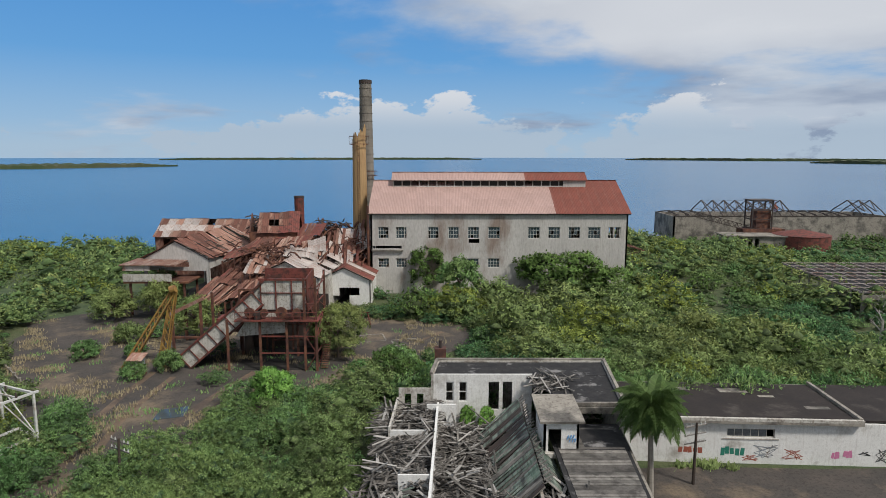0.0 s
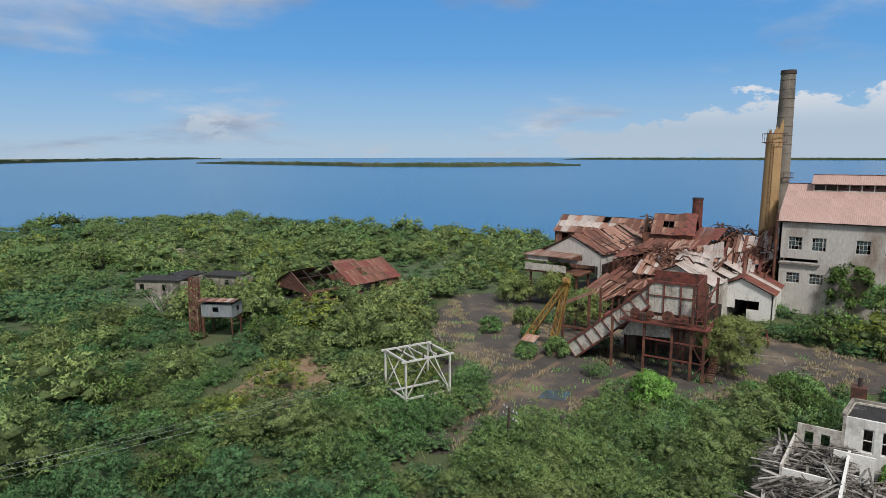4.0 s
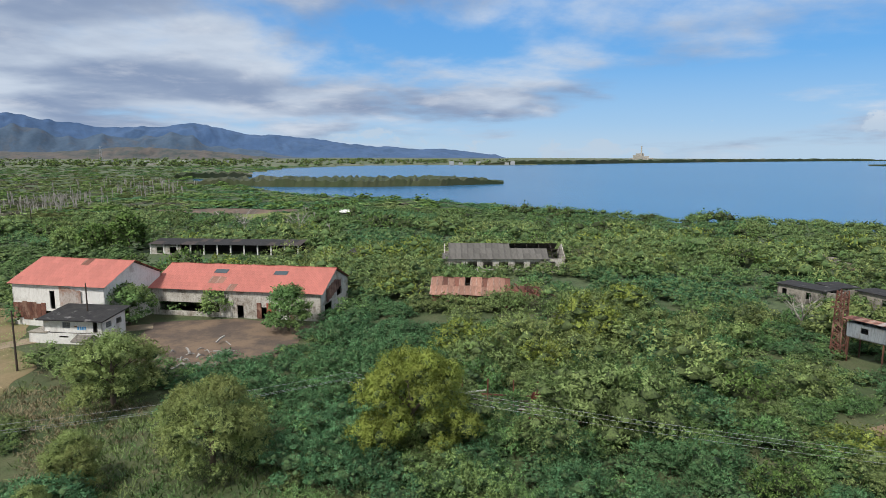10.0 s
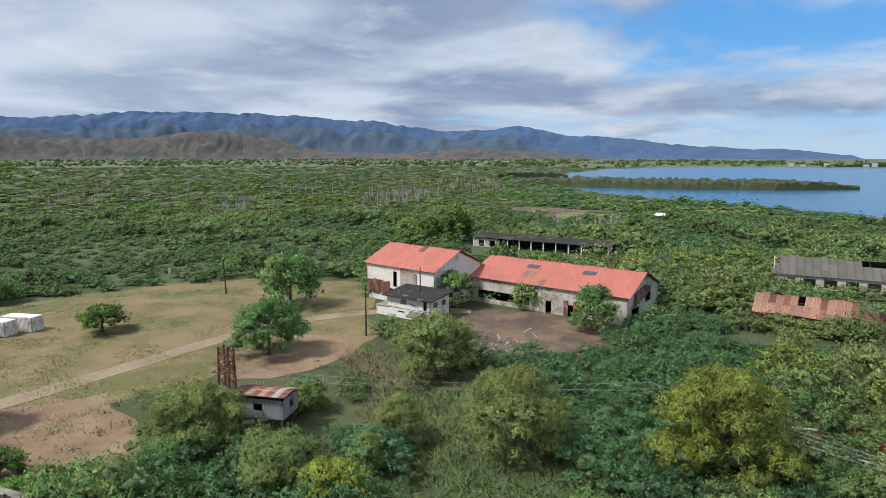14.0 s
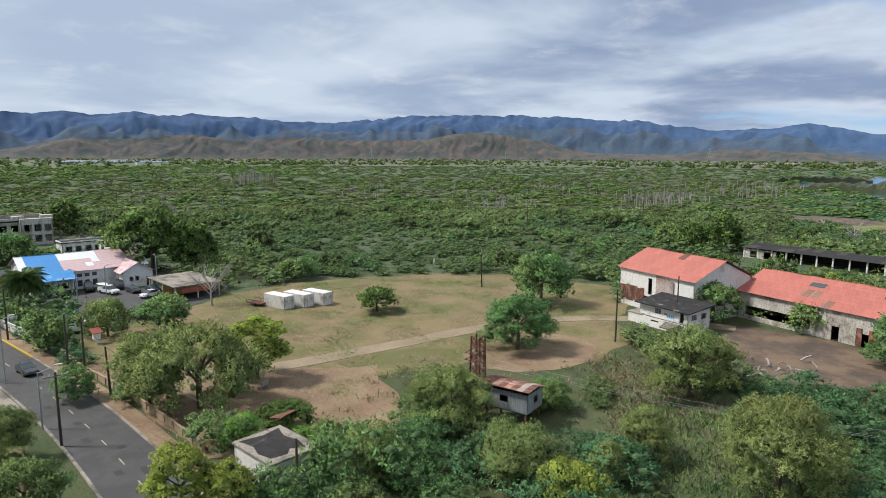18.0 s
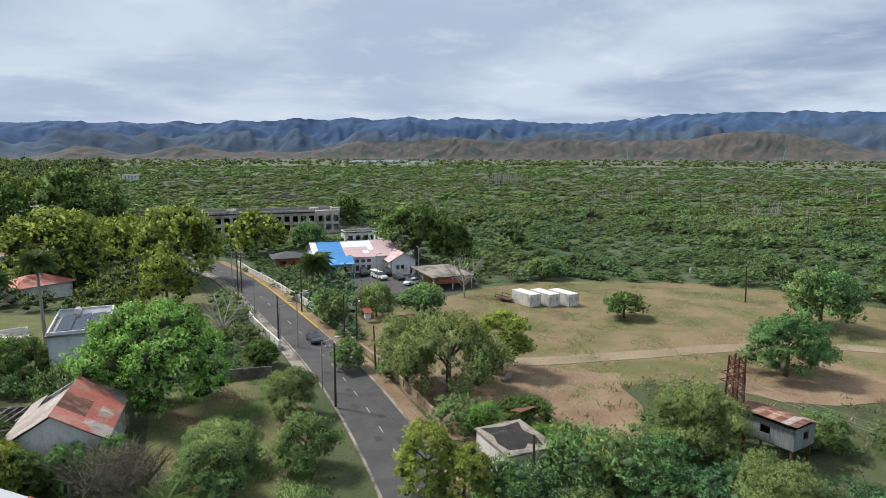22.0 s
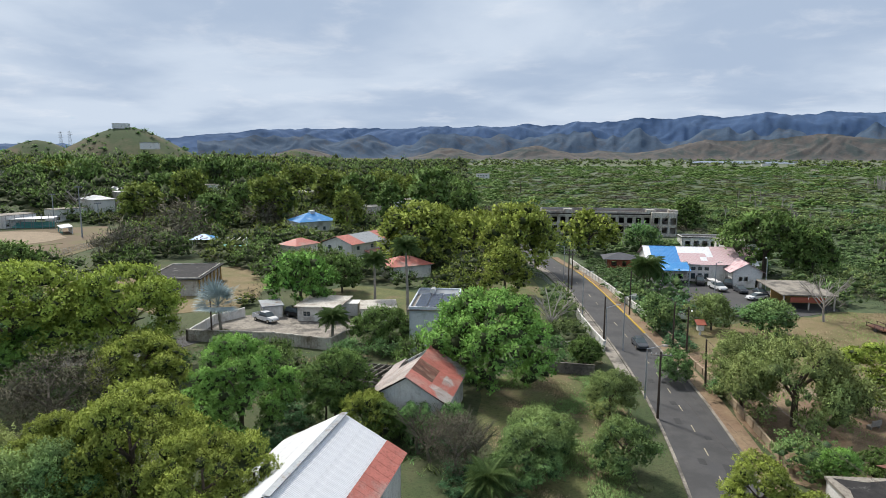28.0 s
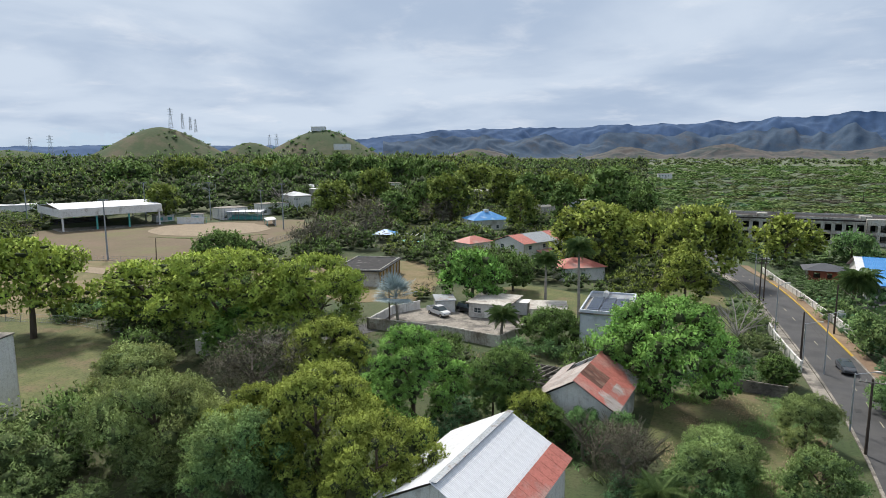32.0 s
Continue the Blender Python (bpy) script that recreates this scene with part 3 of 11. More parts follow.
def wall(p, q, z0, z1, th, holes=(), gable=0.0):
    """A wall from p to q with openings (u0, u1, v0, v1), u along it and v above z0; gable: height of a peak over its middle."""
    p, q = Vector((*p, 0)), Vector((*q, 0))
    d = q - p
    length = d.length
    d.normalize()
    n = Vector((-d.y, d.x, 0))
    us = sorted({0.0, length, *[u for h in holes for u in h[:2]]})
    vs = sorted({0.0, z1 - z0, *[v for h in holes for v in h[2:]]})
    bm = bmesh.new()
    nu, nv = len(us) - 1, len(vs) - 1
    solid = {(i, j): not any(h[0] < (us[i] + us[i + 1]) / 2 < h[1] and h[2] < (vs[j] + vs[j + 1]) / 2 < h[3] for h in holes) for i in range(nu) for j in range(nv)}
    made = {}

    def vert(i, j, k):
        if (i, j, k) not in made:
            c = p + d * us[i] + n * (th * k)
            made[i, j, k] = bm.verts.new((c.x, c.y, z0 + vs[j]))
        return made[i, j, k]

    for (i, j), full in solid.items():
        if not full:
            continue
        ring = ((i, j), (i + 1, j), (i + 1, j + 1), (i, j + 1))
        bm.faces.new([vert(*c, 0) for c in ring])
        bm.faces.new([vert(*c, 1) for c in ring[::-1]])
        for (e, f), other in (((0, 1), (i, j - 1)), ((1, 2), (i + 1, j)), ((2, 3), (i, j + 1)), ((3, 0), (i - 1, j))):
            if not solid.get(other, False) and not (gable and e == 2 and j == nv - 1):
                bm.faces.new((vert(*ring[e], 0), vert(*ring[e], 1), vert(*ring[f], 1), vert(*ring[f], 0)))
    if gable:
        c = p + d * length / 2
        tops = [bm.verts.new((c.x + n.x * th * k, c.y + n.y * th * k, z1 + gable)) for k in (0, 1)]
        for k in (0, 1):
            bm.faces.new([vert(i, nv, k) for i in range(nu + 1)] + [tops[k]])
        bm.faces.new((vert(0, nv, 0), tops[0], tops[1], vert(0, nv, 1)))
        bm.faces.new((vert(nu, nv, 0), vert(nu, nv, 1), tops[1], tops[0]))
    bmesh.ops.recalc_face_normals(bm, faces=bm.faces)
    return bm


def window(parent, p, d, u, z, w, h, nx=2, ny=2, frame_mat="steel", pane_mat="pane", broken=0.0, depth=0.12, bar=0.06, name="window"):
    """A window in a wall that runs from p along d: frame with glazing bars as a part, panes under it."""
    p, d = Vector((*p, 0)), Vector((*d, 0)).normalized()
    n = Vector((-d.y, d.x, 0))
    m = Matrix(((d.x, n.x, 0, p.x + d.x * u), (d.y, n.y, 0, p.y + d.y * u), (0, 0, 1, z), (0, 0, 0, 1)))
    bm = bmesh.new()
    y0, y1 = depth, depth + bar
    for k in range(nx + 1):
        t = bar * (1.3 if k in (0, nx) else 0.6)
        c = min(max(w * k / nx, t / 2), w - t / 2)
        box(bm, c - t / 2, c + t / 2, y0, y1, 0, h)
    for k in range(ny + 1):
        t = bar * (1.3 if k in (0, ny) else 0.6)
        c = min(max(h * k / ny, t / 2), h - t / 2)
        box(bm, bar, w - bar, y0 + 0.004, y1 - 0.004, c - t / 2, c + t / 2)
    fr = part(name, bm, frame_mat, parent)
    fr.matrix_basis = m
    for i in range(nx):
        for j in range(ny):
            if rng.random() < broken:
                continue
            pm = pane_mesh(round(w / nx - bar * 0.5, 2), round(h / ny - bar * 0.5, 2), pane_mat)
            share("pane", pm, fr, pose(w * (i + 0.5) / nx, (y0 + y1) / 2, h * (j + 0.5) / ny))
    return fr


_panes = {}


def pane_mesh(w, h, mat):
    key = (w, h, mat)
    if key not in _panes:
        bm = cube(-w / 2, w / 2, -0.008, 0.008, -h / 2, h / 2)
        me = bpy.data.meshes.new("pane")
        bm.to_mesh(me)
        bm.free()
        me.materials.append(M[mat])
        _panes[key] = me
    return _panes[key]


_sheets = {}


def sheet_mesh(w, l, mat, ribs=5):
    """A roofing sheet with folded ribs, w across and l down the slope."""
    key = (round(w, 2), round(l, 2), mat, ribs)
    if key not in _sheets:
        bm = bmesh.new()
        rows = []
        for yy in (0, l / 2, l):
            row = []
            for k in range(ribs * 2 + 1):
                row.append(bm.verts.new((-w / 2 + w * k / (ribs * 2), yy, 0.035 * (k % 2) + (0.02 if yy == l / 2 else 0))))
            rows.append(row)
        for a, b in zip(rows, rows[1:]):
            for k in range(ribs * 2):
                bm.faces.new((a[k], a[k + 1], b[k + 1], b[k]))
        me = bpy.data.meshes.new("roof_sheet")
        bm.to_mesh(me)
        bm.free()
        me.materials.append(M[mat])
        _sheets[key] = me
    return _sheets[key]


def sheets(parent, eave, along, down_to, nx, ny, mats, jitter=0.0, gaps=0.0, sag=0.0, overlap=1.06, lift=0.05, ribs=5, hole=None, r=None):
    """Roofing sheets over a slope: eave: the corner at the eave; along: vector along the eave; down_to: vector from eave to ridge.
    mats: names, or a function of (u, v). hole(u, v): where sheets are missing."""
    r = r or rng
    eave, along, upv = Vector(eave), Vector(along), Vector(down_to)
    w, l = along.length / nx, upv.length / ny
    ax, ay = along.normalized(), upv.normalized()
    az = ax.cross(ay)
    if az.z < 0:
        az = -az
    kx, ky = r.uniform(0, 50), r.uniform(0, 50)

    def at(u, v):
        """The buckled surface on which the sheets lie."""
        bump = noise.noise(Vector((u * along.length / 3.2 + kx, v * upv.length / 3.8 + ky, 3.0))) + 0.2 * noise.noise(Vector((u * along.length / 1.4 + kx, v * upv.length / 1.9, ky)))
        p = eave + along * u + upv * v + az * (bump * jitter * 0.75)
        p.z -= sag * 1.3 * math.sin(math.pi * min(max(u, 0), 1)) * math.sin(math.pi * min(1, max(0, v + 0.1)))
        return p

    for i in range(nx):
        for j in range(ny):
            u, v = (i + 0.5) / nx, (j + 0.5) / ny
            if r.random() < gaps or (hole and hole(u, v)):
                continue
            mt = mats(u, v) if callable(mats) else r.choice(mats)
            me = sheet_mesh(w * 1.04, l * overlap, mt, ribs)
            if jitter or sag:
                o = at(u, j / ny)
                dx, dy = at((i + 1) / nx, v) - at(i / nx, v), at(u, (j + 1) / ny) - o
                bx, by = dx.normalized(), dy.normalized()
                bz = bx.cross(by).normalized()
                if bz.dot(az) < 0:
                    bz = -bz
                o = o + bz * (lift + 0.012 * (ny - j) + jitter * 0.08 * r.random())
                rot = Matrix((bx, by, bz)).transposed().to_4x4() @ Matrix.Diagonal((dx.length / w, dy.length / l, 1, 1))
            else:
                o = eave + along * u + upv * (j / ny) + az * (lift + 0.012 * (ny - j))
                rot = Matrix((ax, ay, az)).transposed().to_4x4()
            wob = pose(0, 0, 0, jitter * r.uniform(-1.4, 1.4), jitter * r.uniform(-1.4, 1.4), jitter * r.uniform(-2, 2))
            share("roof_sheet", me, parent, Matrix.Translation(o) @ rot @ wob)


def gable_house(name, label, category, m, L, W, eave, ridge, wall_mat, mats, nx=8, ny=2, holes=None, over=0.4, jitter=0.0, gaps=0.0, sag=0.0,
                win=None, hole=None, walls="SNEW", floor=True, th=0.2, trusses=0, group="", trim=None, hole2=None):
    """A building with a ridge along its x axis, centred on m. holes: {side: [(u0, u1, v0, v1), ...]}."""
    holes = holes or {}
    ob = thing(name, label, category, m, group)
    x, y = L / 2, W / 2
    sides = {"S": ((-x, -y), (x, -y), 0), "E": ((x, -y), (x, y), ridge - eave), "N": ((x, y), (-x, y), 0), "W": ((-x, y), (-x, -y), ridge - eave)}
    for s in walls:
        p, q, g = sides[s]
        part("wall", wall(p, q, 0, eave, th, holes.get(s, ()), g), wall_mat, ob)
        if win:
            d = (q[0] - p[0], q[1] - p[1])
            for h in holes.get(s, ()):
                if h[2] > 0.3:
                    window(ob, p, d, h[0], h[2], h[1] - h[0], h[3] - h[2], *win)
    if floor:
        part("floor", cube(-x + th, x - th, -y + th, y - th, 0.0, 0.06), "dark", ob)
    rise = ridge - eave
    k = over * rise / y
    for sgn, h in ((-1, hole), (1, hole2 or hole)):
        e = (-x - over, sgn * (y + over), eave - k) if sgn < 0 else (x + over, y + over, eave - k)
        al = (L + 2 * over, 0, 0) if sgn < 0 else (-L - 2 * over, 0, 0)
        sheets(ob, e, al, (0, -sgn * (y + over), rise + k), nx, ny, mats, jitter, gaps, sag, hole=h)
        bm = bmesh.new()
        for t in range(nx // 2 + 1):
            xx = -x + L * t / (nx // 2)
            beam(bm, (xx, sgn * (y - 0.02), eave - 0.12), (xx, 0, ridge - 0.12), 0.1, 0.16)
        for t in (0.33, 0.66):
            beam(bm, (-x, sgn * y * (1 - t), eave + rise * t - 0.1), (x, sgn * y * (1 - t), eave + rise * t - 0.1), 0.1, 0.12)
        part("roof_frame", bm, "darksteel", ob)
    if trim:
        bm = bmesh.new()
        beam(bm, (-x - over, 0, ridge + 0.1), (x + over, 0, ridge + 0.1), 0.4, 0.07)
        part("ridge_cap", bm, trim, ob)
    return ob


# ---- raw geometry of plants, in numpy ----
def unit(n, g):
    v = g.normal(size=(n, 3))
    return v / np.linalg.norm(v, axis=1)[:, None]


def crown_area(radius, height):
    return 1.5 * math.pi * (radius ** 2 + 1.2 * radius * height)


def lobes_crown(seed, radius, height, base, n, leaf, lobes=50, lobe=0.22, flat=0.8, droop=0.0, jag=0.5, aspect=0.5, spray=8, inner=0.68, low=0.14, rough=False, up=0.3):
    """A crown of leafy lobes: sprays of small leaves over a core, mostly coloured dark for the shade inside.
    Returns leaf vertices (threes), core vertices and faces, and the normals of both."""
    g = np.random.default_rng(seed)
    zc = low + (0.94 - low) * ((np.arange(lobes) + 0.5) / lobes) ** 0.85 + g.uniform(-0.05, 0.05, lobes)
    an = np.arange(lobes) * 2.39996 + g.uniform(-0.5, 0.5, lobes)
    bulge = 1 + 0.14 * np.sin(an * 2 + g.uniform(0, 6)) + 0.09 * np.sin(an * 3 + g.uniform(0, 6))
    rr = radius * (1 - lobe * 0.8) * np.sqrt(np.clip(1 - ((zc - 0.40) / 0.57) ** 2, 0.02, 1)) * g.uniform(0.70, 1.08, lobes) * bulge
    c = np.stack([rr * np.cos(an), rr * np.sin(an), base + zc * height], 1)
    rl = radius * lobe * g.uniform(0.6, 1.4, lobes)
    m = max(1, n // spray)
    per = g.choice(lobes, m, p=rl ** 2 / (rl ** 2).sum())
    nd = unit(m, g)
    nd[:, 2] = np.where(nd[:, 2] < -0.25, -nd[:, 2] * 0.8, nd[:, 2])
    sp = c[per] + nd * rl[per][:, None] * [1, 1, flat] * (1 + jag * (0.40 - 0.75 * g.uniform(0, 1, m) ** 0.8))[:, None]
    axis = nd * 0.8 + unit(m, g) * 0.3 + np.array([0, 0, up - droop])
    axis /= np.linalg.norm(axis, axis=1)[:, None] + 1e-9
    q = np.repeat(np.arange(m), spray)
    k = len(q)
    d = axis[q] * 0.55 + unit(k, g) * 0.9 - np.array([0, 0, droop * 0.5])
    d /= np.linalg.norm(d, axis=1)[:, None] + 1e-9
    size = (leaf * g.uniform(0.6, 1.4, k))[:, None]
    p = sp[q] + unit(k, g) * (leaf * g.uniform(0.3, 1.7, k))[:, None]
    p[:, 2] = np.maximum(p[:, 2], base + 0.08)
    side = np.cross(d, axis[q] + unit(k, g) * 0.7)
    side /= np.linalg.norm(side, axis=1)[:, None] + 1e-9
    side *= size * aspect * 0.5
    v = np.stack([p - side, p + side, p + d * size], 1)
    soft = nd[q] * 0.8 + unit(k, g) * 0.34 + np.array([0, 0, 0.22])
    soft /= np.linalg.norm(soft, axis=1)[:, None]
    back = (np.cross(v[:, 1] - v[:, 0], v[:, 2] - v[:, 0]) * soft).sum(1) < 0
    v[back] = v[back][:, ::-1]
    if rough:
        bm = bmesh.new()
        bmesh.ops.create_icosphere(bm, subdivisions=1, radius=1.0)
        iv = np.array([x.co[:] for x in bm.verts])
        it = np.array([[x.index for x in f.verts] for f in bm.faces])
        bm.free()
    else:
        iv = np.array([(1, 0, 0), (0, 1, 0), (-1, 0, 0), (0, -1, 0), (0, 0, 1), (0, 0, -0.6)], float)
        it = np.array([(0, 1, 4), (1, 2, 4), (2, 3, 4), (3, 0, 4), (1, 0, 5), (2, 1, 5), (3, 2, 5), (0, 3, 5)])
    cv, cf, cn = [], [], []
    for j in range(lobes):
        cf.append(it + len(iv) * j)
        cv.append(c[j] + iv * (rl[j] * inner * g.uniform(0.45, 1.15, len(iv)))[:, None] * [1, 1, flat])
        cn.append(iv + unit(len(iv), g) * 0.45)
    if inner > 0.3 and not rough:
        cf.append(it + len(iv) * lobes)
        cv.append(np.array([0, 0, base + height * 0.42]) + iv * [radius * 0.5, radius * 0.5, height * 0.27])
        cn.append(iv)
    cv = np.concatenate(cv)
    cv[:, 2] = np.maximum(cv[:, 2], base)
    return v.reshape(-1, 3), cv, np.concatenate(cf), np.repeat(soft, 3, 0), np.concatenate(cn)


def raw_mesh(name, quads, tris_v=None, tris=None, mat="leaf", core=None, k=3, normals=None):
    """A mesh from leaves of k vertices and core triangles, with numpy arrays."""
    nq = len(quads) // k
    verts = quads if tris_v is None else np.concatenate([quads, tris_v])
    me = bpy.data.meshes.new(name)
    me.vertices.add(len(verts))
    me.vertices.foreach_set("co", np.ascontiguousarray(verts, np.float32).ravel())
    nt = 0 if tris is None else len(tris)
    loops = np.arange(nq * k)
    if nt:
        loops = np.concatenate([loops, (tris + nq * k).ravel()])
    me.loops.add(len(loops))
    me.loops.foreach_set("vertex_index", loops.astype(np.int32))
    me.polygons.add(nq + nt)
    start = np.concatenate([np.arange(nq) * k, nq * k + np.arange(nt) * 3])
    me.polygons.foreach_set("loop_start", start.astype(np.int32))
    me.materials.append(M[mat])
    if core:
        me.materials.append(M[core])
        me.polygons.foreach_set("material_index", np.concatenate([np.zeros(nq), np.ones(nt)]).astype(np.int32))
    me.update(calc_edges=True)
    if normals is not None:
        at = me.attributes.new("custom_normal", "FLOAT_VECTOR", "POINT")
        at.data.foreach_set("vector", np.ascontiguousarray(normals, np.float32).ravel())
        me.update()
    return me


def limbs(bm, base, top, r, n, spread, g, rise=0.5, sub=2):
    """A tapered, slightly bent trunk with limbs."""
    p = Vector(base)
    mid = p.lerp(Vector(top), 0.5) + Vector((g.uniform(-0.2, 0.2), g.uniform(-0.2, 0.2), 0))
    tube(bm, p, mid, r, r * 0.8, 8, False)
    tube(bm, mid, top, r * 0.8, r * 0.55, 8, False)
    for k in range(n):
        a = 6.283 * (k + g.uniform(-0.3, 0.3)) / n
        s = mid.lerp(Vector(top), g.uniform(0.2, 1))
        e = s + Vector((math.cos(a) * spread, math.sin(a) * spread, spread * rise * g.uniform(0.7, 1.5)))
        h = s.lerp(e, 0.5) + Vector((0, 0, spread * 0.12))
        tube(bm, s, h, r * 0.45, r * 0.3, 6, False)
        tube(bm, h, e, r * 0.3, r * 0.1, 6, False)
        for q in range(sub):
            b = a + g.uniform(-1.0, 1.0)
            e2 = h + Vector((math.cos(b), math.sin(b), rise + 0.3)) * spread * g.uniform(0.3, 0.6)
            tube(bm, h, e2, r * 0.2, r * 0.06, 5, False)
    return bm

# ---- land and sea ----
def smooth(a, b, v):
    t = min(1.0, max(0.0, (v - a) / (b - a)))
    return t * t * (3 - 2 * t)


def polar(az, r, z=0.0):
    a = radians(az)
    return (-math.sin(a) * r, math.cos(a) * r, z)


def azimuth(x, y):
    return math.degrees(math.atan2(-x, y)) % 360


def shore(az):
    """Distance of the near shore; az from -60 to 300."""
    a = ((az + 60) % 360) - 60
    keys = ((-60, 420), (-35, 300), (-20, 246), (0, 205), (14, 205), (33, 240), (45, 285), (58, 322), (70, 312), (77, 332), (82, 366), (88, 400), (98, 455), (104, 500), (108, 640), (112, 710))
    if a >= 112:
        return 1e9
    return float(np.interp(a, [k[0] for k in keys], [k[1] for k in keys])) + 5 * math.sin(a * 1.7) + 3 * math.sin(a * 4.1)


def farshore(az):
    a = ((az + 60) % 360) - 60
    if a < 60:
        return 1e9
    return float(np.interp(a, (60, 66, 75, 83, 95, 103, 107, 112), (4700, 2900, 2250, 1750, 1650, 1350, 950, 712)))


def rise(x, y):
    """The gentle hill under the town."""
    r, a = math.hypot(x, y), azimuth(x, y)
    up = 15 * smooth(290, 480, r) * smooth(193, 212, a) * (1 - smooth(275, 300, a)) * (1 - 0.6 * smooth(700, 1200, r))
    return up


def ground_z(x, y):
    r, a = math.hypot(x, y), azimuth(x, y)
    s, f = shore(a), farshore(a)
    wet = smooth(s - 4, s + 6, r) * (1 - smooth(f - 12, f + 12, r))
    return rise(x, y) - 3.0 * wet


def make_ground():
    radii = [0.0] + [6 * 1.052 ** k for k in range(133)]
    radii = [r for r in radii if r < 4890] + [4890]
    na = 300
    verts, faces = [], []
    for r in radii:
        for k in range(na):
            x, y, _ = polar(360 * k / na, r)
            verts.append((x, y, ground_z(x, y) if r else 0))
    for i in range(len(radii) - 1):
        for k in range(na):
            a, b = i * na + k, i * na + (k + 1) % na
            faces.append((a, b, b + na, a + na))
    me = bpy.data.meshes.new("ground")
    me.from_pydata(verts, [], faces)
    me.materials.append(M["soil"])
    me.materials.append(M["plain"])
    me.materials.append(M["under"])
    for p in me.polygons:
        p.use_smooth = True
        if p.center.x ** 2 + p.center.y ** 2 > 900 ** 2:
            p.material_index = 1
        elif p.center.x ** 2 + p.center.y ** 2 > 135 ** 2 and 15 < azimuth(p.center.x, p.center.y) < 190:
            p.material_index = 2
    tagged(new("ground", me), "flat coastal land with scrub and dry soil", "ground", kind="structure")


make_ground()
bm = bmesh.new()
bmesh.ops.create_circle(bm, cap_ends=True, radius=4890, segments=180)
solo("water", bm, "sea", "calm blue bay with a faint ripple", "sea", pose(0, 0, -0.9), kind="structure")


def patch(name, pts, mat, label, z=0.03, wob=0.8, thick=0.2, category="ground", steps=5):
    """A flat patch of other ground with an uneven outline."""
    out = []
    n = len(pts)
    for k in range(n):
        a, b = Vector(pts[k]), Vector(pts[(k + 1) % n])
        for s in range(steps):
            v = a.lerp(b, s / steps)
            o = noise.noise_vector(Vector((v.x * 0.13, v.y * 0.13, 3.1))) * wob
            out.append((v.x + o.x, v.y + o.y))
    bm = prism(bmesh.new(), out, z - thick, z)
    bmesh.ops.triangulate(bm, faces=[f for f in bm.faces if len(f.verts) > 4])
    return solo(name, bm, mat, label, category, kind="structure")


def ribbon(name, pts, width, mat, label, z=0.05, category="road", kind="structure", thick=0.15):
    """A strip of constant width along a smoothed line."""
    p = [Vector(q) for q in pts]
    line = []
    for k in range(len(p) - 1):
        p0, p1, p2, p3 = p[max(k - 1, 0)], p[k], p[k + 1], p[min(k + 2, len(p) - 1)]
        for s in range(8):
            t = s / 8
            line.append(0.5 * ((2 * p1) + (p2 - p0) * t + (2 * p0 - 5 * p1 + 4 * p2 - p3) * t * t + (3 * p1 - p0 - 3 * p2 + p3) * t ** 3))
    line.append(p[-1])
    bm = bmesh.new()
    prev = None
    for k, c in enumerate(line):
        d = (line[min(k + 1, len(line) - 1)] - line[max(k - 1, 0)]).normalized()
        n = Vector((-d.y, d.x)) * width / 2
        row = [bm.verts.new((*(c + n), z)), bm.verts.new((*(c - n), z)), bm.verts.new((*(c - n), z - thick)), bm.verts.new((*(c + n), z - thick))]
        if prev:
            for a, b in ((0, 1), (1, 2), (3, 0)):
                bm.faces.new((prev[a], prev[b], row[b], row[a]))
        prev = row
    bmesh.ops.recalc_face_normals(bm, faces=bm.faces)
    return solo(name, bm, mat, label, category, kind=kind), line


def relief(name, az0, az1, r0, r1, height, mat, label, rows=30, step=0.25, seed=0.0, cut=0.55, freq=1.0, category="mountains"):
    """A range of hills between two distances, with spurs and gullies; height(az) is that of its crest."""
    na = int((az1 - az0) / step) + 1
    verts, faces = [], []
    for i in range(rows + 1):
        t = i / rows
        for k in range(na):
            az = az0 + (az1 - az0) * k / (na - 1)
            r = r0 + (r1 - r0) * t
            x, y, _ = polar(az, r)
            bend = 1.6 * noise.noise(Vector((az * 0.3, t * 2.2, seed)))
            spur = 0.0
            for f, w in ((0.35, 0.50), (0.85, 0.28), (2.1, 0.15), (4.6, 0.07)):
                spur += w * (1 - 2.0 * abs(noise.noise(Vector(((az + bend) * f * freq, t * (0.8 + f * 0.9), seed + f)))))
            foot = smooth(0, 1, t)
            h = height(az) * (foot ** 0.85) * (1 - cut * (1 - t) ** 0.7 * (1 - spur)) + height(az) * 0.035 * noise.noise(Vector((x / 45, y / 45, seed + 9))) * t
            verts.append((x, y, max(h, 0) - 1))
    for i in range(rows):
        for k in range(na - 1):
            a = i * na + k
            faces.append((a, a + 1, a + 1 + na, a + na))
    me = bpy.data.meshes.new(name)
    me.from_pydata(verts, [], faces)
    me.materials.append(M[mat])
    for p in me.polygons:
        p.use_smooth = True
    return tagged(new(name, me), label, category, kind="structure")


def ridged(a, seed):
    """Pointed peaks and open saddles along a crest, from 0 to 1."""
    return 1 - 2.0 * min(0.5, abs(noise.noise(Vector((a, 3.1, seed)))))


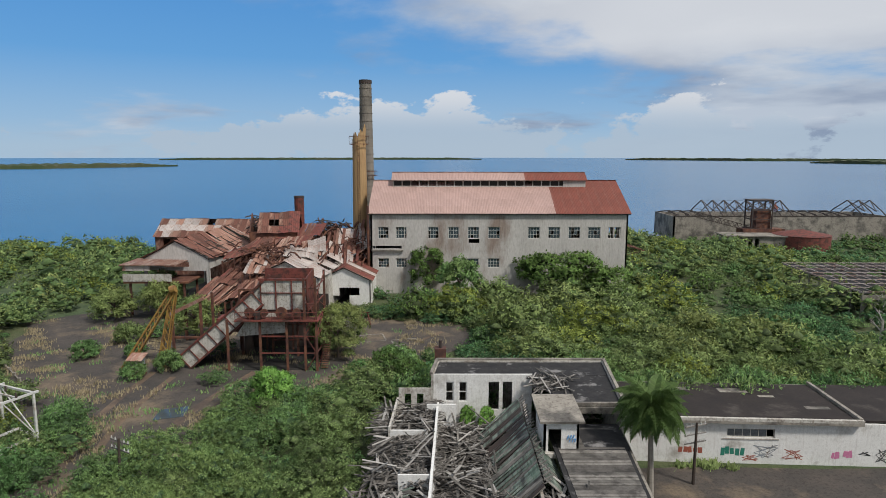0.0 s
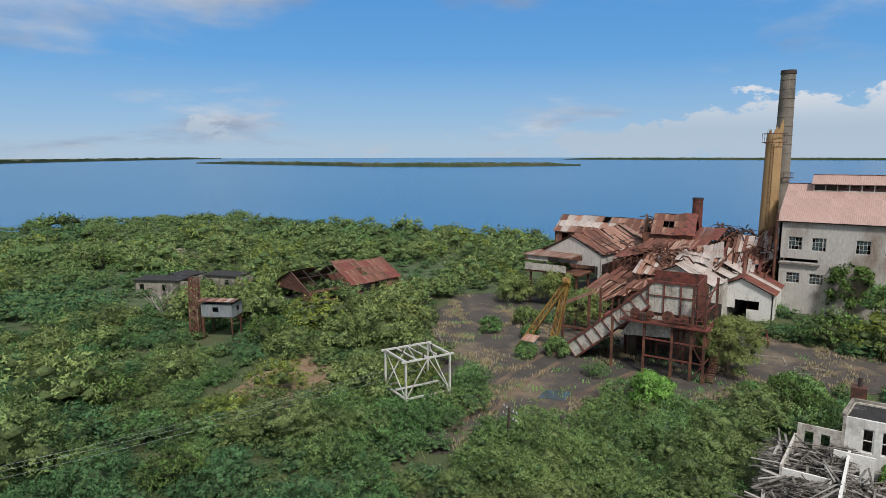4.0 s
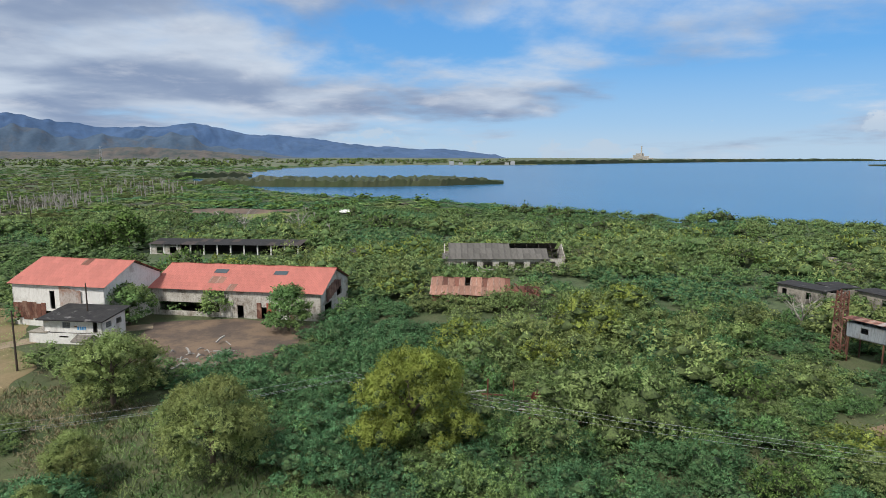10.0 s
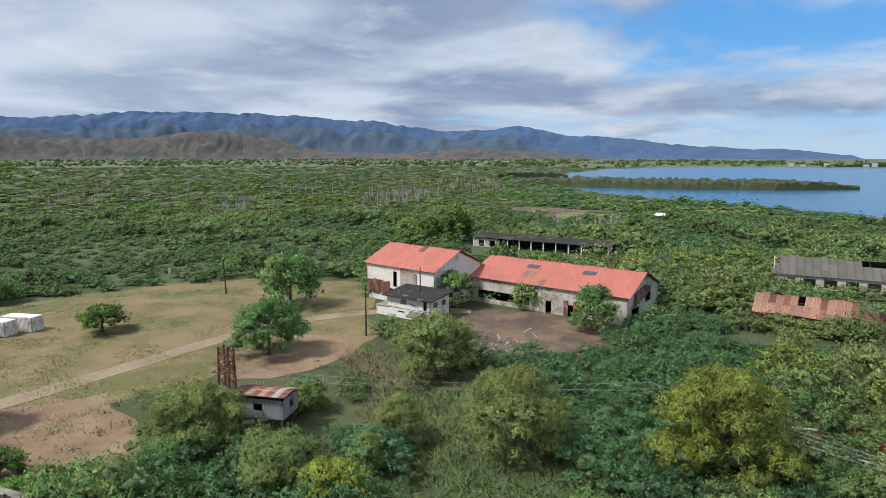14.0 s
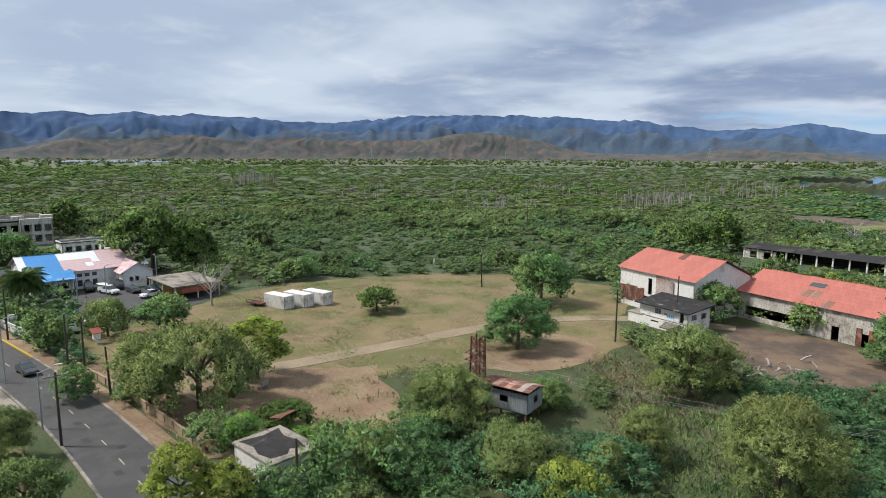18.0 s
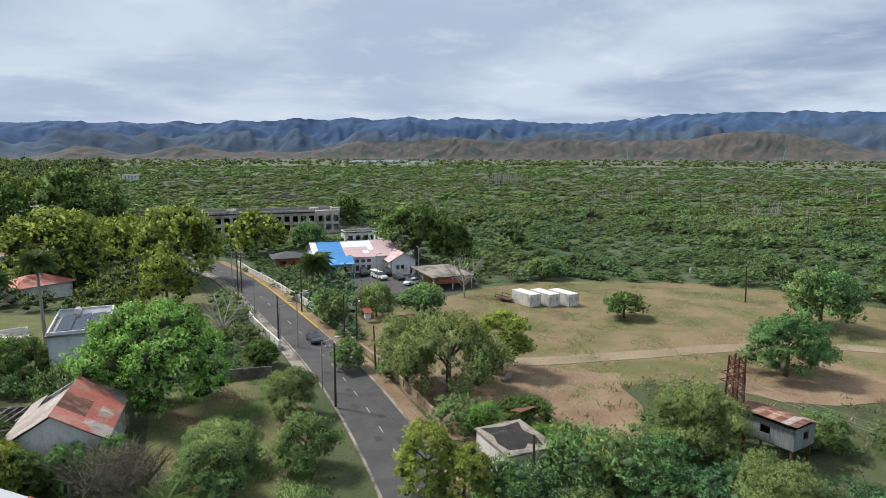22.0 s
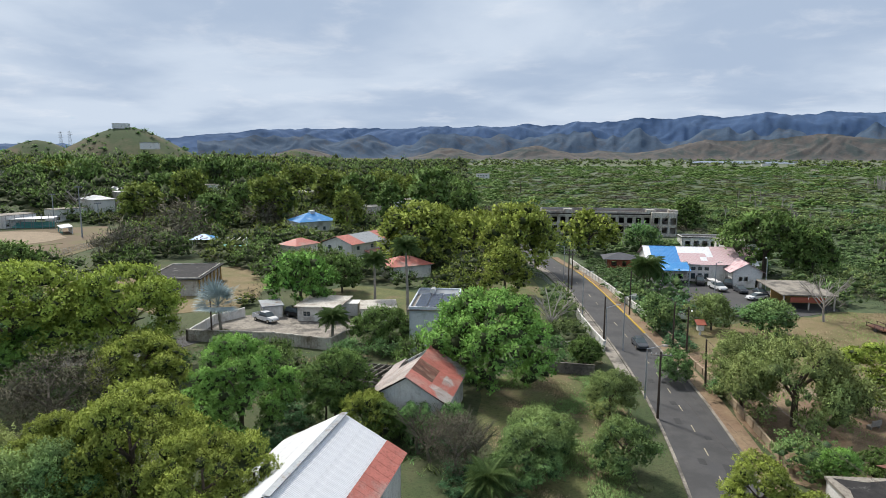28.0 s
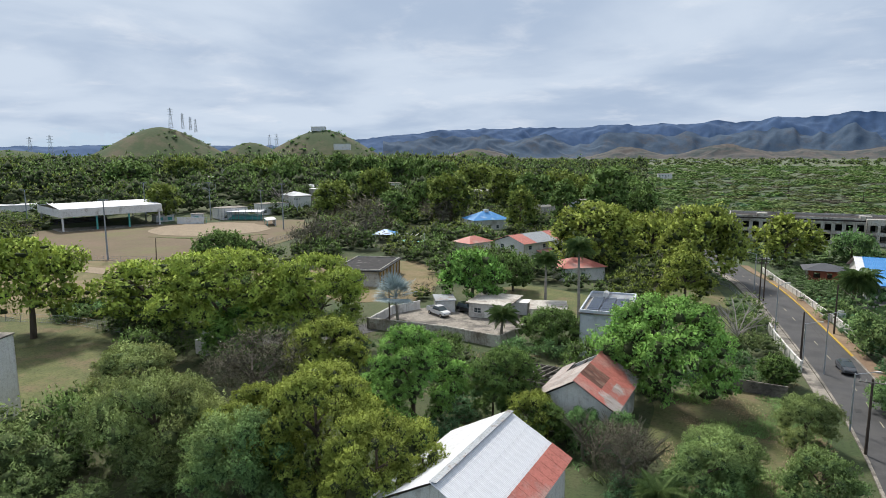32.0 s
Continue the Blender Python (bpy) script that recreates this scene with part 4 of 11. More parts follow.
def crest(az):
    el = float(np.interp(az, (84, 88, 96, 101.6, 107, 111, 114, 118.4, 124, 134.5, 144, 151, 158, 166, 178, 184, 189, 199.7, 209, 222, 238, 262),
                         (-0.3, 0.3, 0.6, 1.25, 1.7, 2.5, 2.0, 2.05, 2.8, 3.35, 3.2, 2.5, 2.95, 3.2, 2.9, 2.55, 2.4, 2.2, 2.0, 0.7, 0.7, 0.5)))
    el += 0.26 * (ridged(az * 0.21, 2) - 0.62) + 0.07 * (ridged(az * 0.8, 4) - 0.62)
    return max(0, 30 + 4650 * math.tan(radians(el)))


relief("backdrop_range", 82, 265, 4300, 4650, crest, "mount", "far mountain range with haze blue in its colour, under clouds", rows=34, step=0.16, seed=1.0, cut=0.72, freq=0.75)


def spur_crest(az):
    """The darker ridges that stand before the main range."""
    el = (0.22 + 0.42 * ridged(az * 0.17, 6) + 0.16 * ridged(az * 0.55, 8)) * math.degrees(math.atan2(crest(az) - 30, 4650))
    return max(0, 30 + 3900 * math.tan(radians(el))) * smooth(100, 112, az)


relief("backdrop_spurs", 100, 214, 3720, 3950, spur_crest, "spur", "dark spurs before the mountain range, haze blue in their colour", rows=26, step=0.16, seed=2.5, cut=0.80, freq=0.8)


def foot_crest(az):
    el = float(np.mean(np.interp(az + np.linspace(-1.1, 1.1, 7), (104, 110, 116, 121, 127, 129.3, 131.5, 133, 135.2, 138.9, 141.8, 145.6, 149.5, 153.6, 158.5, 162, 166.8, 171.5, 174, 177, 179, 181, 185, 187.5, 189.4, 192.6, 194.5, 196, 202, 203.6, 205.6, 208, 212),
                         (-0.5, 0.2, 0.5, 0.0, 0.1, 0.3, 1.1, 1.35, 1.75, 1.95, 1.3, 1.15, 1.2, 1.4, 1.0, 1.6, 1.05, 1.1, 0.3, 0.0, 0.4, -0.1, 0.85, 0.1, -0.3, 0.76, 0.0, -0.4, -0.4, 0.1, 0.6, -0.1, -0.5))))
    el += 0.10 * noise.noise(Vector((az * 0.8, 7, 2))) + 0.05 * noise.noise(Vector((az * 2.4, 5, 2)))
    return max(0, 30 + 3300 * math.tan(radians(el)))


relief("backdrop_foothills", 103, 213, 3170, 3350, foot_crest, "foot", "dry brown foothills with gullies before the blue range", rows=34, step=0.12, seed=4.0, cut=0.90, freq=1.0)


def hill(name, az, el, dist, half, label, mat="hill"):
    """A lone rounded hill."""
    x, y, _ = polar(az, dist)
    top = 30 + dist * math.tan(radians(el))
    bm = bmesh.new()
    n, rings = 40, 14
    rows = []
    for i in range(rings + 1):
        t = i / rings
        row = []
        for k in range(n):
            a = 6.28318 * k / n
            rr = half * t * (1 + 0.18 * noise.noise(Vector((math.cos(a) * 1.4, math.sin(a) * 1.4, az))))
            h = top * (0.5 + 0.5 * math.cos(math.pi * t ** 0.85)) + 4 * t * (1 - t) * noise.noise(Vector((math.cos(a) * rr * 0.03, math.sin(a) * rr * 0.03, az)))
            row.append(bm.verts.new((rr * math.cos(a), rr * math.sin(a), h - 2)))
        rows.append(row)
    for i in range(rings):
        for k in range(n):
            if i == 0:
                if k == 0:
                    continue
            bm.faces.new((rows[i][k], rows[i + 1][k], rows[i + 1][(k + 1) % n], rows[i][(k + 1) % n]))
    bmesh.ops.recalc_face_normals(bm, faces=bm.faces)
    ob = solo(name, bm, mat, label, "hill", pose(x, y, 0), kind="structure")
    for p in ob.data.polygons:
        p.use_smooth = True
    return top


HILLS = [(232.4, 2.35, 1300, 225), (219.2, 2.25, 1050, 190), (225.4, 1.1, 1500, 170), (243, 0.5, 1250, 260), (206, 0.35, 1900, 120)]
for k, (az, el, dist, half) in enumerate(HILLS):
    hill("hill_%d" % (k + 1), az, el, dist, half, "rounded green and brown scrubby hill")


def islet(name, line, depth, label, h=5.0, mat="far"):
    """A low wooded strip of land in the water along (az, r) points."""
    bm = bmesh.new()
    g = random.Random(len(name) + int(line[0][1]))
    prev = None
    pts = []
    for (a0, r0), (a1, r1) in zip(line, line[1:]):
        n = max(2, int(abs(a1 - a0) / 0.25))
        pts += [(a0 + (a1 - a0) * k / n, r0 + (r1 - r0) * k / n) for k in range(n)]
    pts.append(line[-1])
    for k, (a, r) in enumerate(pts):
        e = min(k, len(pts) - 1 - k) / len(pts)
        w = depth * (0.15 + 0.85 * smooth(0, 0.25, e)) * (0.8 + 0.4 * noise.noise(Vector((a, r * 0.01, 0))))
        hh = h * (0.35 + 0.65 * smooth(0, 0.1, e))
        row = [bm.verts.new(polar(a, r, -1.2))]
        for t in (0.02, 0.25, 0.5, 0.75, 0.98):
            row.append(bm.verts.new(polar(a, r + w * t, hh * g.uniform(0.55, 1.15))))
        row.append(bm.verts.new(polar(a, r + w, -1.2)))
        if prev:
            for q in range(6):
                bm.faces.new((prev[q], row[q], row[q + 1], prev[q + 1]))
        prev = row
    bmesh.ops.recalc_face_normals(bm, faces=bm.faces)
    return solo(name, bm, mat, label, "island", kind="structure")


islet("island_1", [(56, 2250), (50, 1900), (42, 1560), (33, 1500), (26, 1600), (22.6, 1650)], 260, "low mangrove island across the bay", 7)
islet("island_2", [(24, 3300), (14, 3200), (6, 3250), (-3.5, 3300)], 120, "thin dark line of a far island", 9)
islet("island_3", [(-16, 3300), (-26, 3100), (-36, 3200)], 120, "thin dark line of a far island", 10)
islet("island_4", [(-30, 2450), (-36, 2300), (-46, 2250)], 220, "low mangrove island across the bay", 9)
islet("island_5", [(112, 640), (104, 600), (97, 590), (90, 610), (84.3, 660)], 130, "mangrove spit reaching into the bay", 6)
islet("island_6", [(113, 800), (109, 830), (106.5, 850)], 60, "mangrove spit at the head of the bay", 6)
islet("island_7", [(86, 1760), (78, 2000), (70, 2550), (62, 3300), (54, 4300)], 160, "low wooded far shore of the bay", 11)


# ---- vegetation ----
# label, leaf material, inner foliage (mostly in a shade colour), share of bare trunk, and the crown's form
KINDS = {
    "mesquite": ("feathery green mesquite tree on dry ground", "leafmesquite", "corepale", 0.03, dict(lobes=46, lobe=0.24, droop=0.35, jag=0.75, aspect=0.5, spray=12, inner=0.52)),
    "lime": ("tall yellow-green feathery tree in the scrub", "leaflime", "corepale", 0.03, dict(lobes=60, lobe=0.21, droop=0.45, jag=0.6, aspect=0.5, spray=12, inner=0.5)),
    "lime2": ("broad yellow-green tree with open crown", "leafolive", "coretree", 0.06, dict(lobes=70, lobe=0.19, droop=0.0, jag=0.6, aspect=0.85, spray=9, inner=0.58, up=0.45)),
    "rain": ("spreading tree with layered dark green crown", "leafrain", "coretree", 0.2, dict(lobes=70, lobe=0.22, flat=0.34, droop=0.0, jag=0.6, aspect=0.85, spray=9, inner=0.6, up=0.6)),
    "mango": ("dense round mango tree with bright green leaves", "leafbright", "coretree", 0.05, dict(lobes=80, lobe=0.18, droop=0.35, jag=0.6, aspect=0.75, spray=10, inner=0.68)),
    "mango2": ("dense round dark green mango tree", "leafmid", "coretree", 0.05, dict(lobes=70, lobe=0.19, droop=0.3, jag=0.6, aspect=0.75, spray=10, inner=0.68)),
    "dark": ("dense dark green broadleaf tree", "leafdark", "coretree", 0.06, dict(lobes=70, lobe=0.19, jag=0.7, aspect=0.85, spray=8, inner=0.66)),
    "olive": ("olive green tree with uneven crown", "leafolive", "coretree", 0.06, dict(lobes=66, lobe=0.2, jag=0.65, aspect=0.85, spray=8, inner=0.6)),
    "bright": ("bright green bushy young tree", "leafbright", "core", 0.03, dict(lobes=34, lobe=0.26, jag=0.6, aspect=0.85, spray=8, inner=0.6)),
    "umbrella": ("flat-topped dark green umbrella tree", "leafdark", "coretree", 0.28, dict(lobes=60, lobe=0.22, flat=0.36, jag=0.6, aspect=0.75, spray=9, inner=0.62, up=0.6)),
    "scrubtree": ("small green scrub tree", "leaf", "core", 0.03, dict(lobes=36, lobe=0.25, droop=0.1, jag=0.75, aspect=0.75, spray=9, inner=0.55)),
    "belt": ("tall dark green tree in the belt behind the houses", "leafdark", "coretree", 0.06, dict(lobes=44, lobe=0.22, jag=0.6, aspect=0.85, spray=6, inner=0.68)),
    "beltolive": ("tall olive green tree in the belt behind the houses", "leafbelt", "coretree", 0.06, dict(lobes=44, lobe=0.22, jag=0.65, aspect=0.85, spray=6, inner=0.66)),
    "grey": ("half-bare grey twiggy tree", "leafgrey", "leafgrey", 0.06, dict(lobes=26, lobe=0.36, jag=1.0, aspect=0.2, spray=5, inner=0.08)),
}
_crowns = {}


def tree_meshes(kind, radius, height, far, variant):
    """Crown and trunk of one kind, built once for each class of size and of distance."""
    size = max(1, round(math.log(max(radius, 1.5)) / 0.36))
    tall = max(1, round(height / radius / 0.5))
    key = (kind, size, tall, far, variant)
    if key not in _crowns:
        label, mat, core, bare, form = KINDS[kind]
        r = math.exp(size * 0.36)
        h = r * tall * 0.5
        trunk = h * bare
        leaf = (0.125, 0.17, 0.32, 0.60)[far]
        need = 1.0 * crown_area(r, h - trunk) / (0.5 * leaf * leaf * form["aspect"])
        n = int(min(max(need, 900), (52000, 26000, 7500, 2600)[far]))
        leaf *= math.sqrt(max(need / n, 0.6))
        if kind == "grey":
            n //= 3
        seed = sum(map(ord, kind)) * 7 + size * 31 + variant
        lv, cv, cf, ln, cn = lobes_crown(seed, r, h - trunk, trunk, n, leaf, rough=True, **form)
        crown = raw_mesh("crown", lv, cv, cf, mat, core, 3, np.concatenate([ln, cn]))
        bm = limbs(bmesh.new(), (0, 0, -0.2), (0.1, 0, h * 0.55), r * 0.06, 5, r * 0.5, random.Random(seed), 0.6, 9 if kind == "grey" else 3)
        me = bpy.data.meshes.new("trunk")
        bm.to_mesh(me)
        bm.free()
        me.materials.append(M["twig" if kind == "grey" else "bark"])
        _crowns[key] = crown, me, r, h
    return _crowns[key]


TREES = []
TREES += [
    ("scrubtree", 16.5, -60.3, 4.4, 2.6),
    ("scrubtree", 13.2, -62.0, 3.8, 2.2),
    ("dark", 20.3, -59.6, 4.6, 2.6),
    ("scrubtree", -20.4, -47.0, 3.0, 1.9),
    ("scrubtree", -26.3, -48.6, 3.2, 2.2),
    ("bright", -26.8, -53.6, 3.0, 2.4),
    ("scrubtree", -38.0, 84.6, 2.6, 2.3),
    ("scrubtree", -41.5, 81.4, 2.2, 2.0),
    ("scrubtree", -21.9, 78.4, 2.2, 1.8),
    ("mesquite", -17.8, 93.5, 4.4, 2.8),
    ("scrubtree", -6.4, 83.6, 3.6, 3.4),
    ("scrubtree", -10.4, 80.6, 2.6, 2.6),
    ("mesquite", -51.7, 114.2, 6.8, 4.4),
    ("mesquite", -59.7, 112.2, 5.8, 4.6),
    ("mesquite", -50.1, 97.8, 3.0, 2.6),
    ("scrubtree", -52.7, 90.0, 2.4, 2.4),
    ("scrubtree", -45.7, 90.6, 1.6, 1.8),
    ("lime2", 27.5, -39.0, 9.6, 5.6),
    ("scrubtree", 39.5, -36.0, 8.6, 5.2),
    ("dark", -3.4, 133.6, 11.1, 4.3),
]
TREES += [
    ("scrubtree", 3.6, 121.0, 10.1, 4.7),
    ("umbrella", 26.1, 131.1, 9.7, 11.6),
    ("mesquite", -15.5, 90.3, 8.6, 4.2),
    ("bright", -20.1, 71.9, 4.6, 3.2),
    ("mesquite", -40.6, 100.8, 7.2, 3.9),
    ("scrubtree", -53.5, 120.7, 8.2, 3.4),
    ("scrubtree", -68.9, -65.7, 8.6, 6.6),
    ("scrubtree", -94.2, -83.4, 10.6, 6.8),
    ("mesquite", -72.5, -39.3, 8.5, 6.0),
    ("lime", -60.2, -2.7, 10.7, 6.5),
    ("mesquite", -53.1, -32.9, 5.5, 2.9),
    ("mesquite", -56.4, -21.6, 9.0, 5.9),
    ("scrubtree", -104.6, -25.9, 8.0, 4.5),
    ("scrubtree", -108.3, -54.7, 7.1, 5.0),
    ("scrubtree", -113.8, -41.3, 5.1, 3.3),
    ("dark", -190.5, -94.8, 12.1, 6.1),
    ("dark", -187.2, -102.8, 8.7, 5.8),
    ("scrubtree", -190.4, -113.5, 7.4, 5.2),
    ("umbrella", -65.0, -98.9, 4.6, 4.5),
    ("mesquite", -23.0, -73.3, 9.6, 7.8),
]
TREES += [
    ("mesquite", -18.6, -78.1, 9.1, 4.5),
    ("rain", -32.3, -78.4, 8.9, 4.6),
    ("dark", -42.5, -166.0, 16.7, 10.9),
    ("dark", -51.8, -162.3, 12.9, 6.2),
    ("olive", -0.6, -192.6, 12.6, 9.4),
    ("scrubtree", -16.1, -201.3, 7.9, 6.4),
    ("scrubtree", -12.4, -109.9, 6.8, 3.5),
    ("mesquite", -21.2, -112.5, 6.3, 4.0),
    ("scrubtree", -29.9, -111.2, 5.9, 4.7),
    ("dark", -0.1, -89.1, 4.2, 2.7),
    ("olive", -13.5, -49.4, 7.5, 3.1),
    ("olive", -16.4, -47.3, 5.6, 3.0),
    ("dark", -38.5, -266.5, 12.9, 6.8),
    ("bright", -23.1, -60.7, 3.4, 2.5),
    ("dark", -28.5, -61.6, 3.0, 3.2),
    ("mesquite", -27.2, -50.3, 5.2, 2.2),
    ("scrubtree", -4.0, -58.0, 5.5, 3.4),
    ("scrubtree", -67.1, -137.3, 4.9, 5.5),
    ("mesquite", -41.9, -49.5, 7.3, 4.7),
    ("mesquite", -39.9, -37.5, 5.0, 4.6),
]
TREES += [
    ("olive", -38.4, -30.3, 5.5, 3.2),
    ("mesquite", -46.1, -32.3, 4.0, 2.2),
    ("scrubtree", -54.7, -46.8, 4.2, 2.7),
    ("mesquite", -29.2, -46.3, 5.3, 3.5),
    ("mango", 11.2, -76.5, 13.4, 8.6),
    ("olive", 42.6, -159.3, 17.6, 13.1),
    ("olive", 16.9, -156.4, 18.0, 10.7),
    ("olive", 33.7, -187.8, 11.9, 10.3),
    ("olive", 16.8, -130.6, 10.7, 5.8),
    ("rain", 93.9, -68.2, 12.8, 10.1),
    ("rain", 72.4, -64.8, 17.1, 11.2),
    ("rain", 61.1, -71.6, 15.9, 9.2),
    ("bright", 70.8, -65.3, 7.8, 6.2),
    ("olive", 52.3, -63.0, 9.0, 6.0),
    ("mango", 34.4, -55.7, 12.2, 5.8),
    ("lime2", 35.9, -41.8, 11.3, 7.0),
    ("olive", 43.0, -41.1, 8.6, 4.6),
    ("dark", 26.7, -62.5, 9.0, 4.2),
    ("dark", 30.7, -91.3, 6.1, 5.5),
    ("mango2", 54.6, -112.3, 11.3, 7.1),
]
TREES += [
    ("dark", 51.7, -126.4, 8.5, 5.0),
    ("grey", 55.0, -52.6, 8.6, 6.1),
    ("scrubtree", 26.5, -43.4, 3.4, 4.1),
    ("mesquite", 52.2, -37.6, 8.5, 6.8),
    ("mesquite", 66.8, -44.9, 7.7, 6.0),
    ("olive", 22.2, -59.6, 5.4, 3.2),
    ("mesquite", -3.2, -71.0, 5.6, 3.6),
    ("scrubtree", 4.7, -54.7, 5.6, 4.1),
    ("grey", 11.3, -54.3, 6.1, 3.4),
    ("dark", 132.2, -118.0, 9.4, 8.8),
    ("grey", 124.7, -149.1, 9.2, 8.1),
    ("grey", 120.9, -168.4, 16.3, 8.4),
    ("grey", 127.8, -234.0, 9.5, 10.8),
    ("scrubtree", -11.9, -85.2, 4.2, 2.8),
    ("dark", -0.6, -89.8, 3.9, 2.7),
    ("dark", 103.9, -423.3, 21.1, 15.6),
    ("dark", 72.3, -332.6, 15.6, 13.8),
    ("rain", 108.1, -56.2, 17.3, 10.2),
    ("scrubtree", 115.0, -69.2, 2.2, 6.1),
    ("scrubtree", 27.8, -62.2, 7.0, 2.6),
]
TREES += [
    ("scrubtree", 4.0, -60.0, 4.4, 4.1),
    ("beltolive", 126.5, -238.5, 22.4, 11.6),
    ("belt", 62.2, -247.3, 24.1, 10.5),
    ("belt", 77.4, -243.0, 19.6, 6.8),
    ("beltolive", 88.6, -223.0, 17.8, 7.0),
    ("beltolive", 130.4, -308.6, 20.7, 11.7),
    ("beltolive", 164.0, -342.8, 19.0, 14.8),
    ("belt", 111.7, -299.9, 20.3, 11.3),
    ("belt", 142.5, -219.9, 15.2, 8.3),
    ("belt", 212.1, -327.3, 17.7, 14.6),
    ("belt", 216.8, -359.7, 16.5, 11.3),
    ("beltolive", 192.7, -242.8, 16.5, 11.8),
    ("belt", 258.7, -330.8, 19.9, 8.4),
    ("belt", 244.1, -341.8, 17.2, 12.0),
    ("beltolive", 197.4, -282.9, 18.5, 11.3),
    ("belt", 269.3, -295.8, 15.9, 13.7),
    ("belt", 305.4, -316.7, 15.4, 13.2),
    ("belt", 149.7, -254.2, 17.5, 8.5),
    ("beltolive", 107.6, -327.8, 20.9, 11.0),
    ("belt", 51.9, -259.9, 15.8, 8.1),
]
TREES += [
    ("beltolive", 89.0, -317.8, 18.1, 11.2),
    ("belt", 193.2, -350.3, 16.0, 13.6),
    ("belt", 215.6, -288.3, 15.8, 10.4),
    ("belt", 327.3, -229.9, 16.0, 16.4),
    ("beltolive", 341.1, -277.9, 14.7, 13.7),
    ("belt", 303.0, -290.9, 12.4, 13.6),
    ("beltolive", 300.0, -308.0, 13.0, 12.8),
    ("beltolive", 246.1, -188.5, 17.0, 8.5),
]
PALMS = [
    ("palm", 18.4, 51.9, 8.3, 3.2),
    ("palm", -12.5, -134.1, 6.9, 3.7),
    ("coco", 39.5, -112.9, 9.8, 3.5),
    ("coco", 30.7, -105.6, 13.7, 3.6),
    ("coco", 39.0, -90.4, 4.2, 3.6),
    ("silver", 58.3, -90.2, 5.4, 4.6),
    ("coco", 7.3, -49.7, 2.3, 3.0),
]

_tree_rng = random.Random(11)


def plant(kind, x, y, height, radius):
    d = math.hypot(x, y)
    far = 0 if d < 72 else 1 if d < 105 else 2 if d < 190 else 3
    crown, trunk, r0, h0 = tree_meshes(kind, radius, height, far, _tree_rng.randrange(2))
    ob = thing("tree", KINDS[kind][0], "tree", pose(x, y, rise(x, y), 0, 0, _tree_rng.uniform(0, 360)) @ Matrix.Diagonal((0.92 * radius / r0, 0.92 * radius / r0, 0.94 * height / h0, 1)))
    share("trunk", trunk, ob, Matrix())
    share("crown", crown, ob, Matrix())
    return ob


for _k, _x, _y, _h, _r in TREES:
    plant(_k, _x, _y, max(_h, 2.0), _r)


def frond_mesh(length, width, mat, bend=0.55, n=9):
    """A feather-like palm leaf: a bowed midrib with drooping leaflets."""
    bm = bmesh.new()
    pts = []
    for k in range(n + 1):
        t = k / n
        pts.append(Vector((length * (t - 0.18 * bend * t * t), 0, length * (0.42 * t - bend * 1.05 * t * t))))
    for a, b in zip(pts, pts[1:]):
        beam(bm, a, b, 0.05, 0.04)
    for k in range(1, n * 6):
        t = k / (n * 6)
        i = min(int(t * n), n - 1)
        c = pts[i].lerp(pts[i + 1], t * n - i)
        w = width * math.sin(math.pi * min(1, 0.12 + t * 0.9)) * 1.0
        for s in (-1, 1):
            lift = 0.25 * math.sin(k * 2.4)
            mid = c + Vector((0.20 * w, s * 0.55 * w, (0.10 + lift) * w))
            tip = c + Vector((0.42 * w, s * 0.9 * w, (-0.55 + lift) * w))
            d = Vector((0.045, 0, 0))
            v = [bm.verts.new(p) for p in (c - d, c + d, mid + d, mid - d, tip)]
            bm.faces.new((v[0], v[1], v[2], v[3]))
            bm.faces.new((v[3], v[2], v[4]))
    me = bpy.data.meshes.new("frond")
    bm.to_mesh(me)
    bm.free()
    me.materials.append(M[mat])
    return me


def fan_mesh(size, mat):
    """A stiff fan-shaped palm leaf."""
    bm = bmesh.new()
    beam(bm, (0, 0, 0), (size * 0.5, 0, size * 0.2), 0.05)
    c = Vector((size * 0.5, 0, size * 0.2))
    for k in range(15):
        a = -1.7 + 3.4 * k / 14
        d = Vector((math.cos(a), math.sin(a), 0.25 * math.cos(a) - 0.1 * abs(math.sin(a))))
        s = Vector((-math.sin(a), math.cos(a), 0)) * 0.09
        v = [bm.verts.new(c), bm.verts.new(c + d * size * 0.35 + s), bm.verts.new(c + d * size * 0.6), bm.verts.new(c + d * size * 0.35 - s)]
        bm.faces.new(v)
    me = bpy.data.meshes.new("frond")
    bm.to_mesh(me)
    bm.free()
    me.materials.append(M[mat])
    return me


